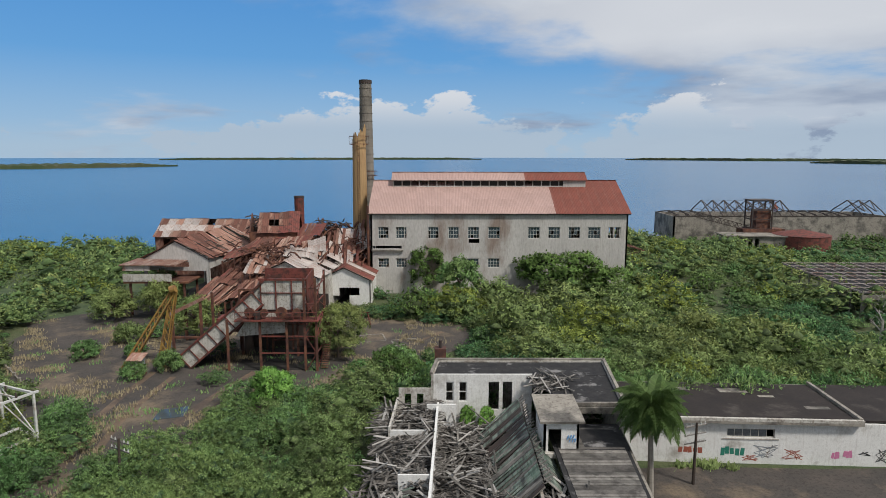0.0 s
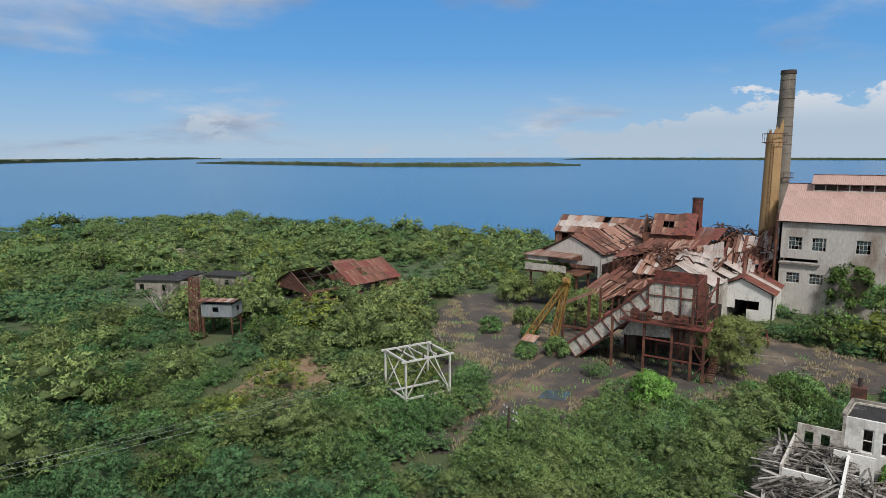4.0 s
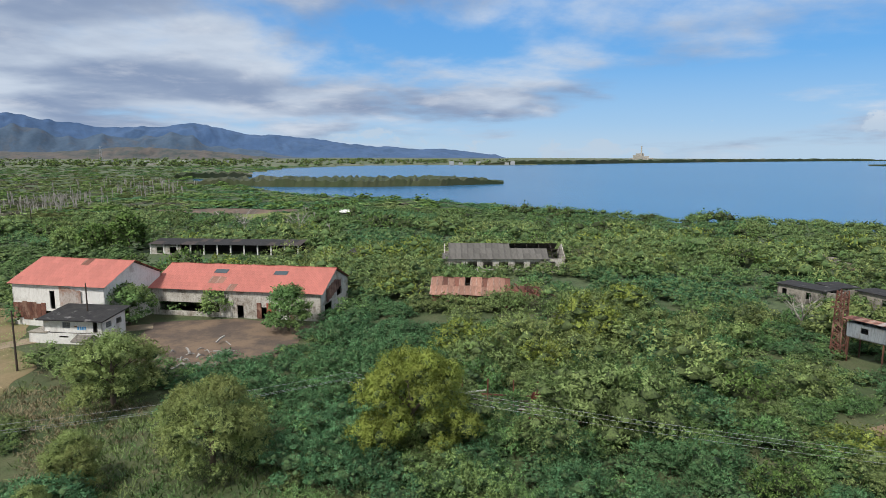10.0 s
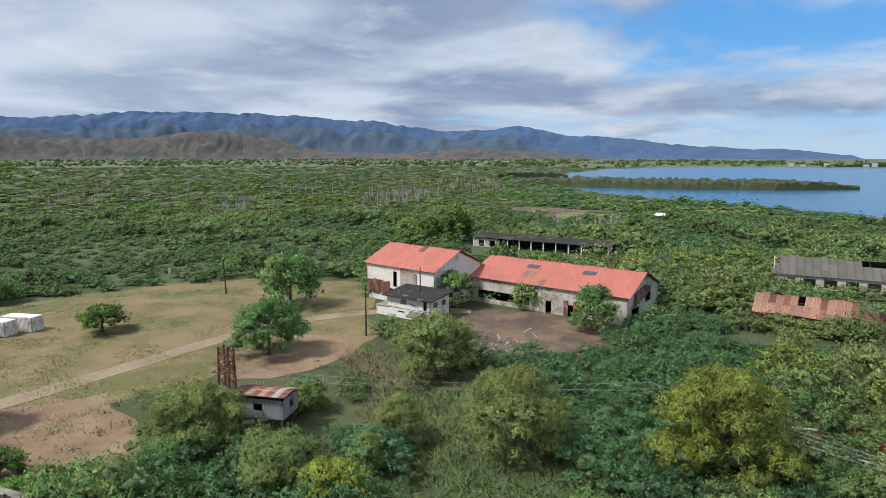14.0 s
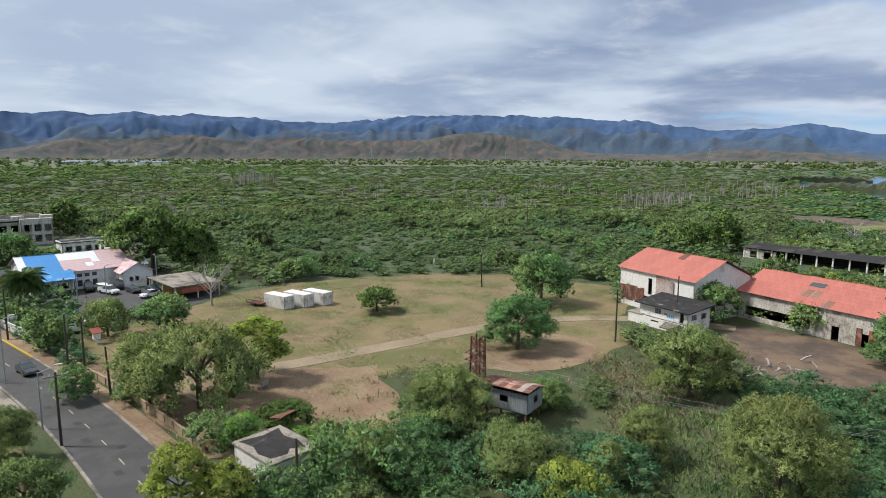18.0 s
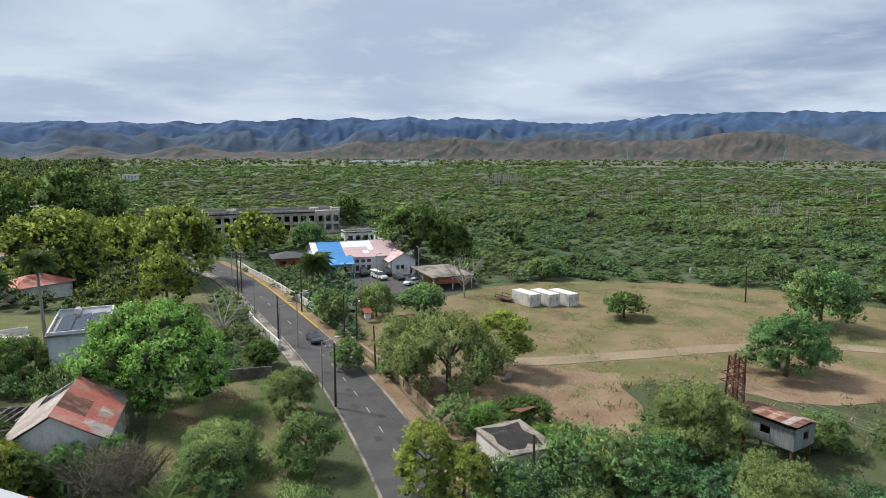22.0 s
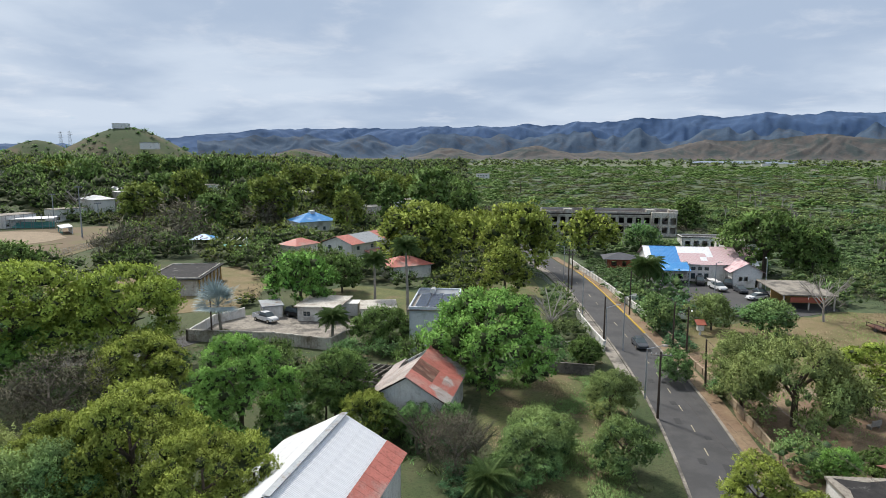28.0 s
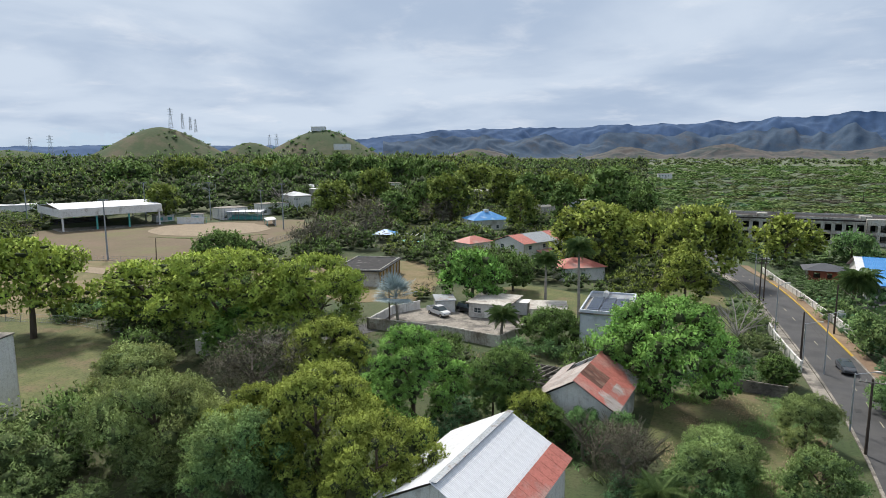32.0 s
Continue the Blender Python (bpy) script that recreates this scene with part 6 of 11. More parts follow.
# ---- the sugar mill ----
def mill():
    ob = thing("mill_building", "large grey clad sugar mill with faded pink metal roof", "factory", pose(-15.4, 134, 0))
    L, W, EV, RG = 55.0, 26.0, 17.5, 23.7
    s = 0.1202
    cols = [(668, 687), (700, 719), (757, 776), (793, 812), (828, 848), (864, 885), (935, 956), (971, 992), (1007, 1028), (1042, 1064), (1077, 1100)]
    top = [((a - 655) * s, (b - 655) * s, 12.0, 14.5) for a, b in cols]
    low = [((a - 655) * s, (b - 655) * s, 5.7, 7.7) for k, (a, b) in enumerate(cols) if k in (0, 1, 4, 5, 6)]
    extra = [(21.0, 23.3, 11.0, 11.9), (0.4, 6.6, 9.8, 10.4)]
    holes = top + low + extra
    part("wall", wall((0, 0), (L, 0), 0, EV, 0.35, holes), "mill", ob)
    side = [(3 + 5 * k, 5.2 + 5 * k, 11, 14) for k in range(4)]
    part("wall", wall((L, 0), (L, W), 0, EV, 0.35, side, RG - EV), "mill", ob)
    part("wall", wall((L, W), (0, W), 0, EV, 0.35), "mill", ob)
    part("wall", wall((0, W), (0, 0), 0, EV, 0.35, (), RG - EV), "mill", ob)
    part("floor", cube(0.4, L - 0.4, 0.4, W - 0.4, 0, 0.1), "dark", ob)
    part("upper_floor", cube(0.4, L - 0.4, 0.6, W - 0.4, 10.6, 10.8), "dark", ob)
    for k, h in enumerate(top + low):
        br = 0.75 if k == 10 else (0.35 if k in (8, 9) else 0.15)
        window(ob, (0, 0), (1, 0), h[0], h[2], h[1] - h[0], h[3] - h[2], 4, 3, "whitesteel", "pane", br, 0.15, 0.09)
    for k, u in enumerate((2.0, 8.2, 12.2, 16.6, 21.0, 25.4, 29.8, 34.2, 38.6, 42.8, 47.2, 51.0)):
        part("wall_joint", cube(u - 1.0, u - 0.9, -0.02, -0.002, 0.2, EV - 0.1), "mill", ob)
    part("ledge", cube(0.2, 7.0, -0.5, -0.003, 9.3, 9.6), "conc", ob, "broken concrete ledge under windows")
    part("eave_trim", cube(-0.4, L + 0.4, -0.55, -0.05, EV - 0.32, EV - 0.12), "darksteel", ob)
    mats = lambda u, v: "redrust" if u > 0.715 else "pinkroof"
    back = lambda u, v: "redrust" if u < 0.285 else "pinkroof"
    sheets(ob, (-0.5, -0.6, EV - 0.2), (L + 1, 0, 0), (0, 13.6, 6.5), 28, 5, mats, 0.05, ribs=6)
    sheets(ob, (L + 0.5, W + 0.6, EV - 0.2), (-L - 1, 0, 0), (0, -13.6, 6.5), 14, 3, back, 0.05, ribs=6)
    # roof monitor
    m0, m1 = 4.2, 47.8
    bm = bmesh.new()
    for y in (10.2, 15.8):
        for k in range(23):
            x = m0 + (m1 - m0) * k / 22
            box(bm, x - 0.1, x + 0.1, y - 0.08, y + 0.08, 21.6, 24.1)
        box(bm, m0, m1, y - 0.07, y + 0.07, 21.6, 22.75)
        box(bm, m0, m1, y - 0.07, y + 0.07, 23.85, 24.1)
    part("monitor_frame", bm, "mill", ob)
    for x in (m0, m1):
        part("monitor_wall", wall((x, 15.8), (x, 10.2), 21.6, 24.1, 0.12, (), 1.6), "mill", ob)
    part("monitor_wall", cube(42.8, m1, 10.0, 10.12, 22.3, 24.05), "mill", ob)
    for k in range(22):
        if k in (2, 3, 4, 5, 6, 15):
            continue
        x = m0 + (m1 - m0) * k / 22
        # flat panel in the interior black closes this monitor bay
        part("louvre", cube(x + 0.15, x + 1.85, 10.2, 10.25, 22.8, 23.8), "dark", ob)
    mm = lambda u, v: "redrust" if u > 0.69 else "pinkroof"
    mb = lambda u, v: "redrust" if u < 0.31 else "pinkroof"
    sheets(ob, (m0 - 0.4, 9.6, 23.95), (m1 - m0 + 0.8, 0, 0), (0, 3.4, 1.7), 22, 1, mm, 0.05, ribs=6)
    sheets(ob, (m1 + 0.4, 16.4, 23.95), (m0 - m1 - 0.8, 0, 0), (0, -3.4, 1.7), 11, 1, mb, 0.05, ribs=6)
    part("ridge_cap", cube(m0 - 0.4, m1 + 0.4, 12.8, 13.2, 25.68, 25.8), "rust", ob)
    # canopy at the far end
    sheets(ob, (L + 0.1, 2, 10.2), (0, 6, 0), (4.5, 0, -1.2), 3, 1, ["rust"], 0.6)
    bm = bmesh.new()
    for k in range(4):
        beam(bm, (L, 2 + 2 * k, 10.3), (L + 4.4, 2 + 2 * k, 9.1), 0.15)
        beam(bm, (L, 2 + 2 * k, 8.0), (L + 4.0, 2 + 2 * k, 9.1), 0.1)
    part("canopy_frame", bm, "steel", ob)
    tube_bm = tube(bmesh.new(), (-0.5, -0.3, 0), (-0.5, -0.3, 19), 0.25, 0.25, 8)
    part("vent_pipe", tube_bm, "steel", ob)


mill()


def stacks():
    ob = thing("chimney", "tapered ochre yellow steel chimney with rust streaks", "chimney", pose(-19.6, 150, 0))
    bm = bmesh.new()
    zs = (0, 8, 16, 24, 30, 33)
    for a, b in zip(zs, zs[1:]):
        tube(bm, (0, 0, a), (0, 0, b), 1.95 - 0.012 * a, 1.95 - 0.012 * b, 24, False)
    bmesh.ops.remove_doubles(bm, verts=bm.verts, dist=0.03)
    part("shaft", bm, "stack", ob)
    bm = bmesh.new()
    n = 24
    lo = [bm.verts.new((1.55 * math.cos(6.283 * k / n), 1.55 * math.sin(6.283 * k / n), 33)) for k in range(n)]
    hi = [bm.verts.new((1.5 * math.cos(6.283 * k / n) + 0.2, 1.5 * math.sin(6.283 * k / n), 34.4 + 2.2 * max(0, math.cos(6.283 * k / n)) + 0.8 * math.sin(k * 2.1))) for k in range(n)]
    for k in range(n):
        bm.faces.new((lo[k], lo[(k + 1) % n], hi[(k + 1) % n], hi[k]))
    part("broken_rim", bm, "stack", ob, "torn open top")
    bm = bmesh.new()
    for z in (32.2, 34.0):
        for k in range(n):
            a, b = 6.283 * k / n, 6.283 * (k + 1) / n
            beam(bm, (2.3 * math.cos(a), 2.3 * math.sin(a), z), (2.3 * math.cos(b), 2.3 * math.sin(b), z), 0.12)
    for k in range(0, n, 3):
        a = 6.283 * k / n
        beam(bm, (1.5 * math.cos(a), 1.5 * math.sin(a), 32.0), (2.35 * math.cos(a), 2.35 * math.sin(a), 32.2), 0.1)
        beam(bm, (2.3 * math.cos(a), 2.3 * math.sin(a), 32.2), (2.3 * math.cos(a), 2.3 * math.sin(a), 34.0), 0.06)
    part("gallery", bm, "steel", ob)
    bm = bmesh.new()
    for s in (-0.25, 0.25):
        beam(bm, (s, -2.05, 0), (s, -1.6, 32), 0.05)
    for k in range(60):
        beam(bm, (-0.25, -2.0 + 0.0067 * k, 1 + k * 0.52), (0.25, -2.0 + 0.0067 * k, 1 + k * 0.52), 0.04)
    part("ladder", bm, "steel", ob)
    ob = thing("chimney", "tall grey-brown concrete chimney with ring bands", "chimney", pose(-19.2, 161, 0))
    bm = bmesh.new()
    for k in range(24):
        a, b = k * 2.0, k * 2.0 + 2.0
        tube(bm, (0, 0, a), (0, 0, b), 2.15 - 0.014 * a, 2.15 - 0.014 * b, 24, False)
        tube(bm, (0, 0, b - 0.12), (0, 0, b), 2.22 - 0.014 * b, 2.22 - 0.014 * b, 24, True)
    bmesh.ops.remove_doubles(bm, verts=bm.verts, dist=0.03)
    part("shaft", bm, "stackgrey", ob)
    part("soot_rim", tube(bmesh.new(), (0, 0, 47.2), (0, 0, 48.0), 1.62, 1.6, 24), "darksteel", ob)
    bm = bmesh.new()
    for z in (24.5, 25.6):
        for k in range(20):
            a, b = 6.283 * k / 20, 6.283 * (k + 1) / 20
            beam(bm, (2.6 * math.cos(a), 2.6 * math.sin(a), z), (2.6 * math.cos(b), 2.6 * math.sin(b), z), 0.12)
    for k in range(0, 20, 2):
        a = 6.283 * k / 20
        beam(bm, (1.7 * math.cos(a), 1.7 * math.sin(a), 24.4), (2.65 * math.cos(a), 2.65 * math.sin(a), 24.5), 0.1)
        beam(bm, (2.6 * math.cos(a), 2.6 * math.sin(a), 24.5), (2.6 * math.cos(a), 2.6 * math.sin(a), 25.6), 0.06)
    part("gallery", bm, "steel", ob)
    ob = thing("steel_flue", "short dark rusty steel flue pipe", "chimney", pose(-33.2, 146, 0))
    part("pipe", tube(bmesh.new(), (0, 0, 0), (0, 0, 20.2), 1.1, 1.1, 16, False), "redsteel", ob)
    part("rim", tube(bmesh.new(), (0, 0, 19.9), (0, 0, 20.3), 1.2, 1.2, 16, False), "darksteel", ob)


stacks()


# ---- collapsed boiling house beside the mill ----


def patches(names, freq, seed):
    """Sheet colours in patches that hold together down a slope."""
    def f(u, v):
        n = noise.noise(Vector((u * freq, v * freq * 0.35, seed))) + 0.25 * noise.noise(Vector((u * 23.0, v * 7.0, seed)))
        return names[min(len(names) - 1, max(0, int((n * 0.9 + 0.5) * len(names))))]
    return f


RUST = patches(["redsteel", "rust", "rust", "rust", "rustpale", "rustpale"], 3.0, 2.2)
PALE = patches(["rustpale", "palesheet", "palesheet", "palesheet", "rustpale"], 3.0, 5.1)


def bent(u, v):
    return noise.noise(Vector((u * 5, v * 4, 1.7))) > 0.42


gable_house("long_shed", "long shed with rusted sheet roof and pale patches", "shed", pose(-56, 156, 0, 0, 0, -3), 27, 10, 10.2, 13.8, "rust", patches(["rust", "rust", "rustpale", "palesheet", "rust"], 4.0, 3.3), 14, 3, jitter=0.35, gaps=0.05,
            holes={"S": [(2 + 3 * k, 3.8 + 3 * k, 6, 9.6) for k in range(8)]})
gable_house("raised_shed", "grey gabled shed on posts with buckled rust roof", "shed", pose(-50.5, 133, 0, 0, 0, 86), 26, 13, 10.0, 13.4, "mill", RUST, 20, 2, jitter=0.6, gaps=0.04, hole=lambda u, v: bent(u, v) and u > 0.25,
            holes={"W": [(0.6, 12.4, 0, 7.6), (4, 9, 8.3, 9.3)], "S": [(0.5, 25.5, 0, 8)], "N": [(0.5, 25.5, 0, 8)], "E": [(1, 12, 0, 8)]}, sag=0.4)
ob = thing("loading_platform", "rusty raised platform with white side panels", "platform", pose(-53, 117, 0))
for x in (-5, 0, 5):
    for y in (-2, 4):
        part("post", beam(bmesh.new(), (x, y, 0), (x, y, 6.2), 0.35), "steel", ob)
part("deck", cube(-6, 6, -2.6, 4.6, 6.2, 6.5), "steel", ob)
part("side_panel", cube(-6, 3, -2.72, -2.62, 6.6, 8.0), "concwhite", ob)
part("side_panel", cube(-6, -1, -2.62, -2.52, 8.6, 9.5), "palesheet", ob)
part("roof_slab", cube(-6.5, 4, -3, 4.5, 9.6, 9.75), "rustpale", ob)


def wreck(name, label, c, size, n, mat, seed, lo=0.10, hi=0.22):
    """A heap of bent beams."""
    r = random.Random(seed)
    bm = bmesh.new()
    for k in range(n):
        p = Vector((r.gauss(0, 0.4) * size[0], r.gauss(0, 0.4) * size[1], r.random() ** 1.4 * size[2]))
        d = Vector((r.uniform(-1, 1), r.uniform(-1, 1), r.uniform(-0.6, 0.3))).normalized() * r.uniform(1.0, 2.8)
        m = p + d * 0.5 + Vector((0, 0, r.uniform(0.1, 0.5)))
        w = r.uniform(lo, hi)
        beam(bm, p, m, w)
        beam(bm, m, p + d, w)
    return solo(name, bm, mat, label, "scrap", Matrix.Translation(c), kind="stuff")


def sheet_field(name, label, corner, along, up, nx, ny, mats, jitter, sag=0.0, gaps=0.0, seed=1, hole=None):
    """A fallen roof: loose sheets on bent rafters."""
    ob = thing(name, label, "roof", Matrix.Translation(corner))
    r = random.Random(seed)
    sheets(ob, (0, 0, 0), along, up, nx, ny, mats, jitter, gaps, sag, r=r, hole=hole, overlap=1.2)
    bm = bmesh.new()
    for k in range(nx // 2 + 1):
        a = Vector(along) * (k / (nx // 2))
        b = a + Vector(up)
        for q in range(4):
            p0, p1 = a.lerp(b, q / 4), a.lerp(b, (q + 1) / 4)
            p0.z -= 0.35 + r.uniform(0, 0.5) + sag * math.sin(math.pi * k / (nx // 2)) * math.sin(math.pi * q / 4)
            p1.z -= 0.35 + r.uniform(0, 0.5) + sag * math.sin(math.pi * k / (nx // 2)) * math.sin(math.pi * (q + 1) / 4)
            beam(bm, p0, p1, 0.2)
        beam(bm, (a.x, a.y, -corner[2]), (a.x, a.y, a.z - 0.3), 0.25)
        beam(bm, (b.x, b.y, -corner[2]), (b.x, b.y, b.z - 0.3), 0.25)
    part("bent_frame", bm, "steel", ob)
    return ob


sheet_field("fallen_roof", "buckled rusty roof sagging to the ground", (-45, 108, 3.8), (9.5, -1, 1.2), (8, 20, 7.4), 16, 3, RUST, 1.0, 0.9, 0.04, 3)
sheet_field("fallen_roof", "bent pale rusted roof over a collapsed hall", (-36.5, 109, 5.2), (11.5, 5.5, 1.6), (2, 18, 5.2), 20, 3, patches(["rust", "rust", "rustpale", "rustpale", "palesheet"], 3.0, 7.7), 0.6, -0.8, 0.03, 4, lambda u, v: (0.12 < u < 0.34 and 0.55 < v < 0.72) or (0.05 < u < 0.25 and 0.2 < v < 0.28))
sheet_field("fallen_roof", "dark red rusted roof slope behind the hall", (-40, 128, 10.5), (12, 2, 0.6), (3, 11, 3.0), 16, 2, ["rust", "redsteel", "rust"], 0.6, 0.3, 0.08, 5)
sheet_field("fallen_roof", "broken rusty roof sheets leaning on the mill", (-27, 128, 7.2), (10, 3, 0.5), (2, 14, 4.8), 16, 3, ["rust", "rustpale", "palesheet", "redsteel"], 1.5, 0.8, 0.22, 6)
sheet_field("fallen_roof", "loose tumbled roof sheets between the walls", (-21, 136, 8.5), (6, 1, 0), (1, 12, 5.0), 11, 2, ["rust", "palesheet", "redsteel", "galv"], 2.4, 0.3, 0.25, 7)
sheet_field("fallen_roof", "small tilted rusty roof on top of the wreck", (-36.5, 113, 8.4), (7.5, 2, -0.8), (1.5, 7.5, 2.6), 12, 2, patches(["rustpale", "palesheet", "rustpale", "rust"], 3.0, 9.1), 1.1, 0.3, 0.08, 11)
sheet_field("fallen_roof", "crumpled dark red roof sheets on the wreck", (-42.5, 120, 9.8), (6.5, -2, 1.4), (2.5, 6.5, 2.0), 11, 2, ["redsteel", "rust", "rust"], 1.3, 0.4, 0.12, 12)
sheet_field("fallen_roof", "pale bent roof strip hanging over the hall", (-30.5, 119, 10.6), (5.5, 3, -1.6), (1, 6, 1.2), 9, 2, PALE, 1.0, -0.3, 0.1, 13)
wreck("steel_wreckage", "bent purlins and pipes between the fallen roofs", (-34, 121, 9), (7, 6, 3.5), 160, "steel", 14, 0.1, 0.3)
gable_house("tower_house", "tall rusted housing with open roof frame", "factory", pose(-37.0, 139, 0, 0, 0, 8), 10, 9, 13.4, 17.0, "steel", ["rust", "redsteel", "rust"], 5, 3, jitter=0.5, gaps=0.05, hole=lambda u, v: u < 0.25, hole2=lambda u, v: u > 0.75)
gable_house("pale_shed", "shed with pale grey sheet roof and rust stains", "shed", pose(-28.0, 124.5, 0, 0, 0, 84), 20, 12.5, 7.4, 10.4, "concwhite", PALE, 14, 2, jitter=0.35, gaps=0.03, hole=lambda u, v: bent(u * 1.3 + 0.4, v) and v < 0.5)
gable_house("front_shed", "white gabled shed with striped rusty roof", "shed", pose(-19.6, 131, 0, 0, 0, 90), 16, 10.5, 5.2, 7.7, "white", lambda u, v: ("palesheet" if 0.25 < u < 0.4 else "redsteel" if int(u * 14) % 3 else "rust"), 14, 2, jitter=0.15,
            holes={"W": [(4.3, 8.3, 2.0, 3.6), (2.2, 6.3, 0, 2.0)]}, over=0.5)
ob = thing("red_sawhorse", "small red steel trestle on the yard", "trestle", pose(-13.7, 108, 0))
bm = bmesh.new()
for s in (-1, 1):
    for y in (-0.5, 0.5):
        beam(bm, (s * 1.0, y, 0.0), (s * 0.5, 0, 2.4), 0.12)
    beam(bm, (s * 0.85, -0.4, 0.8), (s * 0.85, 0.4, 0.8), 0.1)
beam(bm, (-0.9, 0, 2.4), (0.9, 0, 2.4), 0.16)
beam(bm, (-0.9, -0.42, 0.8), (0.9, -0.42, 0.8), 0.1)
part("frame", bm, "redsteel", ob)


wreck("steel_wreckage", "tangled dark steel wreckage", (-26, 147, 9.6), (5.5, 4, 4.6), 300, "darksteel", 1)
wreck("steel_wreckage", "tangled rusty steel and pipes", (-26, 146, 9), (6, 4, 4.6), 150, "steel", 2, 0.15, 0.5)
wreck("steel_wreckage", "bent rusty frames beside the mill wall", (-19, 138, 4), (3.5, 5, 8), 160, "steel", 3)
wreck("steel_wreckage", "grey bent sheet frames beside the mill", (-19, 136, 7), (2.5, 3, 5), 30, "galv", 4)
wreck("steel_wreckage", "collapsed rafters on the tower house", (-41, 139, 13), (2.2, 2.5, 3.6), 30, "darksteel", 5)
wreck("steel_wreckage", "rusty machinery under the fallen roof", (-34, 118, 0), (8, 6, 6), 170, "steel", 6, 0.15, 0.4)
# plain near-black block that carries the wreckage
part("base", cube(-6, 6, -5, 5, 0, 10), "dark", thing("boiler_house", "near-black base block of the boilers", "factory", pose(-26, 148, 0)))


def hopper():
    ob = thing("cane_hopper", "white and red rusted steel hopper on tall legs", "hopper", pose(-22, 86, 0))
    # bin of plates with red rims
    part("front_plate", slab(bmesh.new(), (-3.4, 0, 8.4), (3.1, 0, 8.4), (3.1, 0, 12.6), (-3.4, 0, 12.6), 0.15), "concwhite", ob)
    part("side_plate", slab(bmesh.new(), (3.1, 0, 8.0), (3.1, 5, 8.0), (3.1, 5, 13.4), (3.1, 0, 12.9), 0.15), "redsteel", ob)
    part("back_plate", slab(bmesh.new(), (3.1, 5, 8), (-4, 5, 8), (-4, 5, 13.4), (3.1, 5, 13.4), 0.15), "redsteel", ob)
    part("bottom_plate", cube(-3.2, 2.9, 0.2, 4.9, 7.9, 8.05), "steel", ob)
    bm = bmesh.new()
    beam(bm, (-3.6, -0.05, 12.7), (3.2, -0.05, 12.7), 0.28)
    beam(bm, (-3.6, -0.1, 10.8), (3.2, -0.1, 10.8), 0.12)
    for x in (-3.3, -1.2, 1.0, 3.1):
        beam(bm, (x, -0.12, 8.2), (x, -0.12, 12.7), 0.16)
    part("ribs", bm, "redsteel", ob)
    # inclined carrier
    a, b = Vector((-13.4, 0, 0.1)), Vector((-2.9, 0, 9.3))
    n = Vector((-0.66, 0, 0.75))
    for y, lab in ((-0.6, "rust-stained white side panel"), (4.6, "")):
        part("carrier_side", slab(bmesh.new(), a + Vector((0, y, 0)), b + Vector((0, y, 0)), b + n * 2.3 + Vector((0, y, 0)), a + n * 2.3 + Vector((0, y, 0)), 0.12), "concwhite", ob, lab)
        bm = bmesh.new()
        for o in (0, 2.3):
            beam(bm, a + n * o + Vector((0, y - 0.1, 0)), b + n * o + Vector((0, y - 0.1, 0)), 0.26)
        for k in range(9):
            q = a.lerp(b, k / 8) + Vector((0, y - 0.1, 0))
            beam(bm, q, q + n * 2.3, 0.13)
        part("carrier_flange", bm, "redsteel", ob)
    part("carrier_bed", slab(bmesh.new(), a + Vector((0, -0.5, 0)), b + Vector((0, -0.5, 0)), b + Vector((0, 4.6, 0)), a + Vector((0, 4.6, 0)), 0.12), "steel", ob)
    part("upper_carrier", slab(bmesh.new(), (-4.4, 0.1, 11.0), (-3.4, 0.1, 8.6), (-3.4, 0.1, 12.6), (-3.4, 0.1, 12.7), 0.12), "concwhite", ob)
    part("top_flange", beam(bmesh.new(), (-4.5, -0.1, 11.0), (-2.0, -0.1, 13.4), 0.3), "redsteel", ob)
    part("apron", slab(bmesh.new(), (-7.0, -0.3, 4.6), (0.2, -0.3, 5.2), (0.2, -0.3, 8.0), (-4.8, -0.3, 8.0), 0.1), "concwhite", ob, "pale hanging plate under the platform")
    for x in (-7.7, -3.2, 0.5, 3.0, 4.6):
        for y in (-1.6, 4.8):
            part("leg", beam(bmesh.new(), (x, y, 0), (x, y, 7.4 if x < 3 else 13.2), 0.3), "steel", ob)
    part("platform", cube(-6.5, 5, -2.2, -0.2, 7.2, 7.4), "redsteel", ob)
    bm = bmesh.new()
    for k in range(12):
        x = -6.4 + k
        beam(bm, (x, -2.1, 7.4), (x, -2.1, 8.5), 0.06)
    for z in (7.9, 8.5):
        beam(bm, (-6.4, -2.1, z), (4.8, -2.1, z), 0.07)
    part("railing", bm, "redsteel", ob)
    for x, r in ((-4.6, 0.7), (-2.6, 0.55), (-0.2, 0.8), (1.9, 0.6)):
        wheel = part("gear_wheel", tube(bmesh.new(), (x, -1.5, 8.3), (x, -1.2, 8.3), r, r, 18), "steel", ob)
        part("hub", tube(bmesh.new(), (x, -1.6, 8.3), (x, -1.1, 8.3), 0.18, 0.18, 8), "darksteel", wheel)
    part("motor", cube(0.5, 1.4, -1.7, -0.8, 7.45, 8.2), "redsteel", ob)
    part("gear_box", cube(-3.9, -3.1, -1.8, -0.8, 7.45, 8.4), "darksteel", ob)
    for z in (2.6, 5.0, 7.3, 9.6, 11.8):
        part("brace", beam(bmesh.new(), (3.0, -1.6, z), (4.6, -1.6, z), 0.14), "redsteel", ob)
        part("brace", beam(bmesh.new(), (4.6, -1.6, z), (4.6, 4.8, z), 0.14), "redsteel", ob)
        if z < 7:
            part("brace", beam(bmesh.new(), (-3.2, -1.6, z), (3.0, -1.6, z), 0.18), "redsteel", ob)
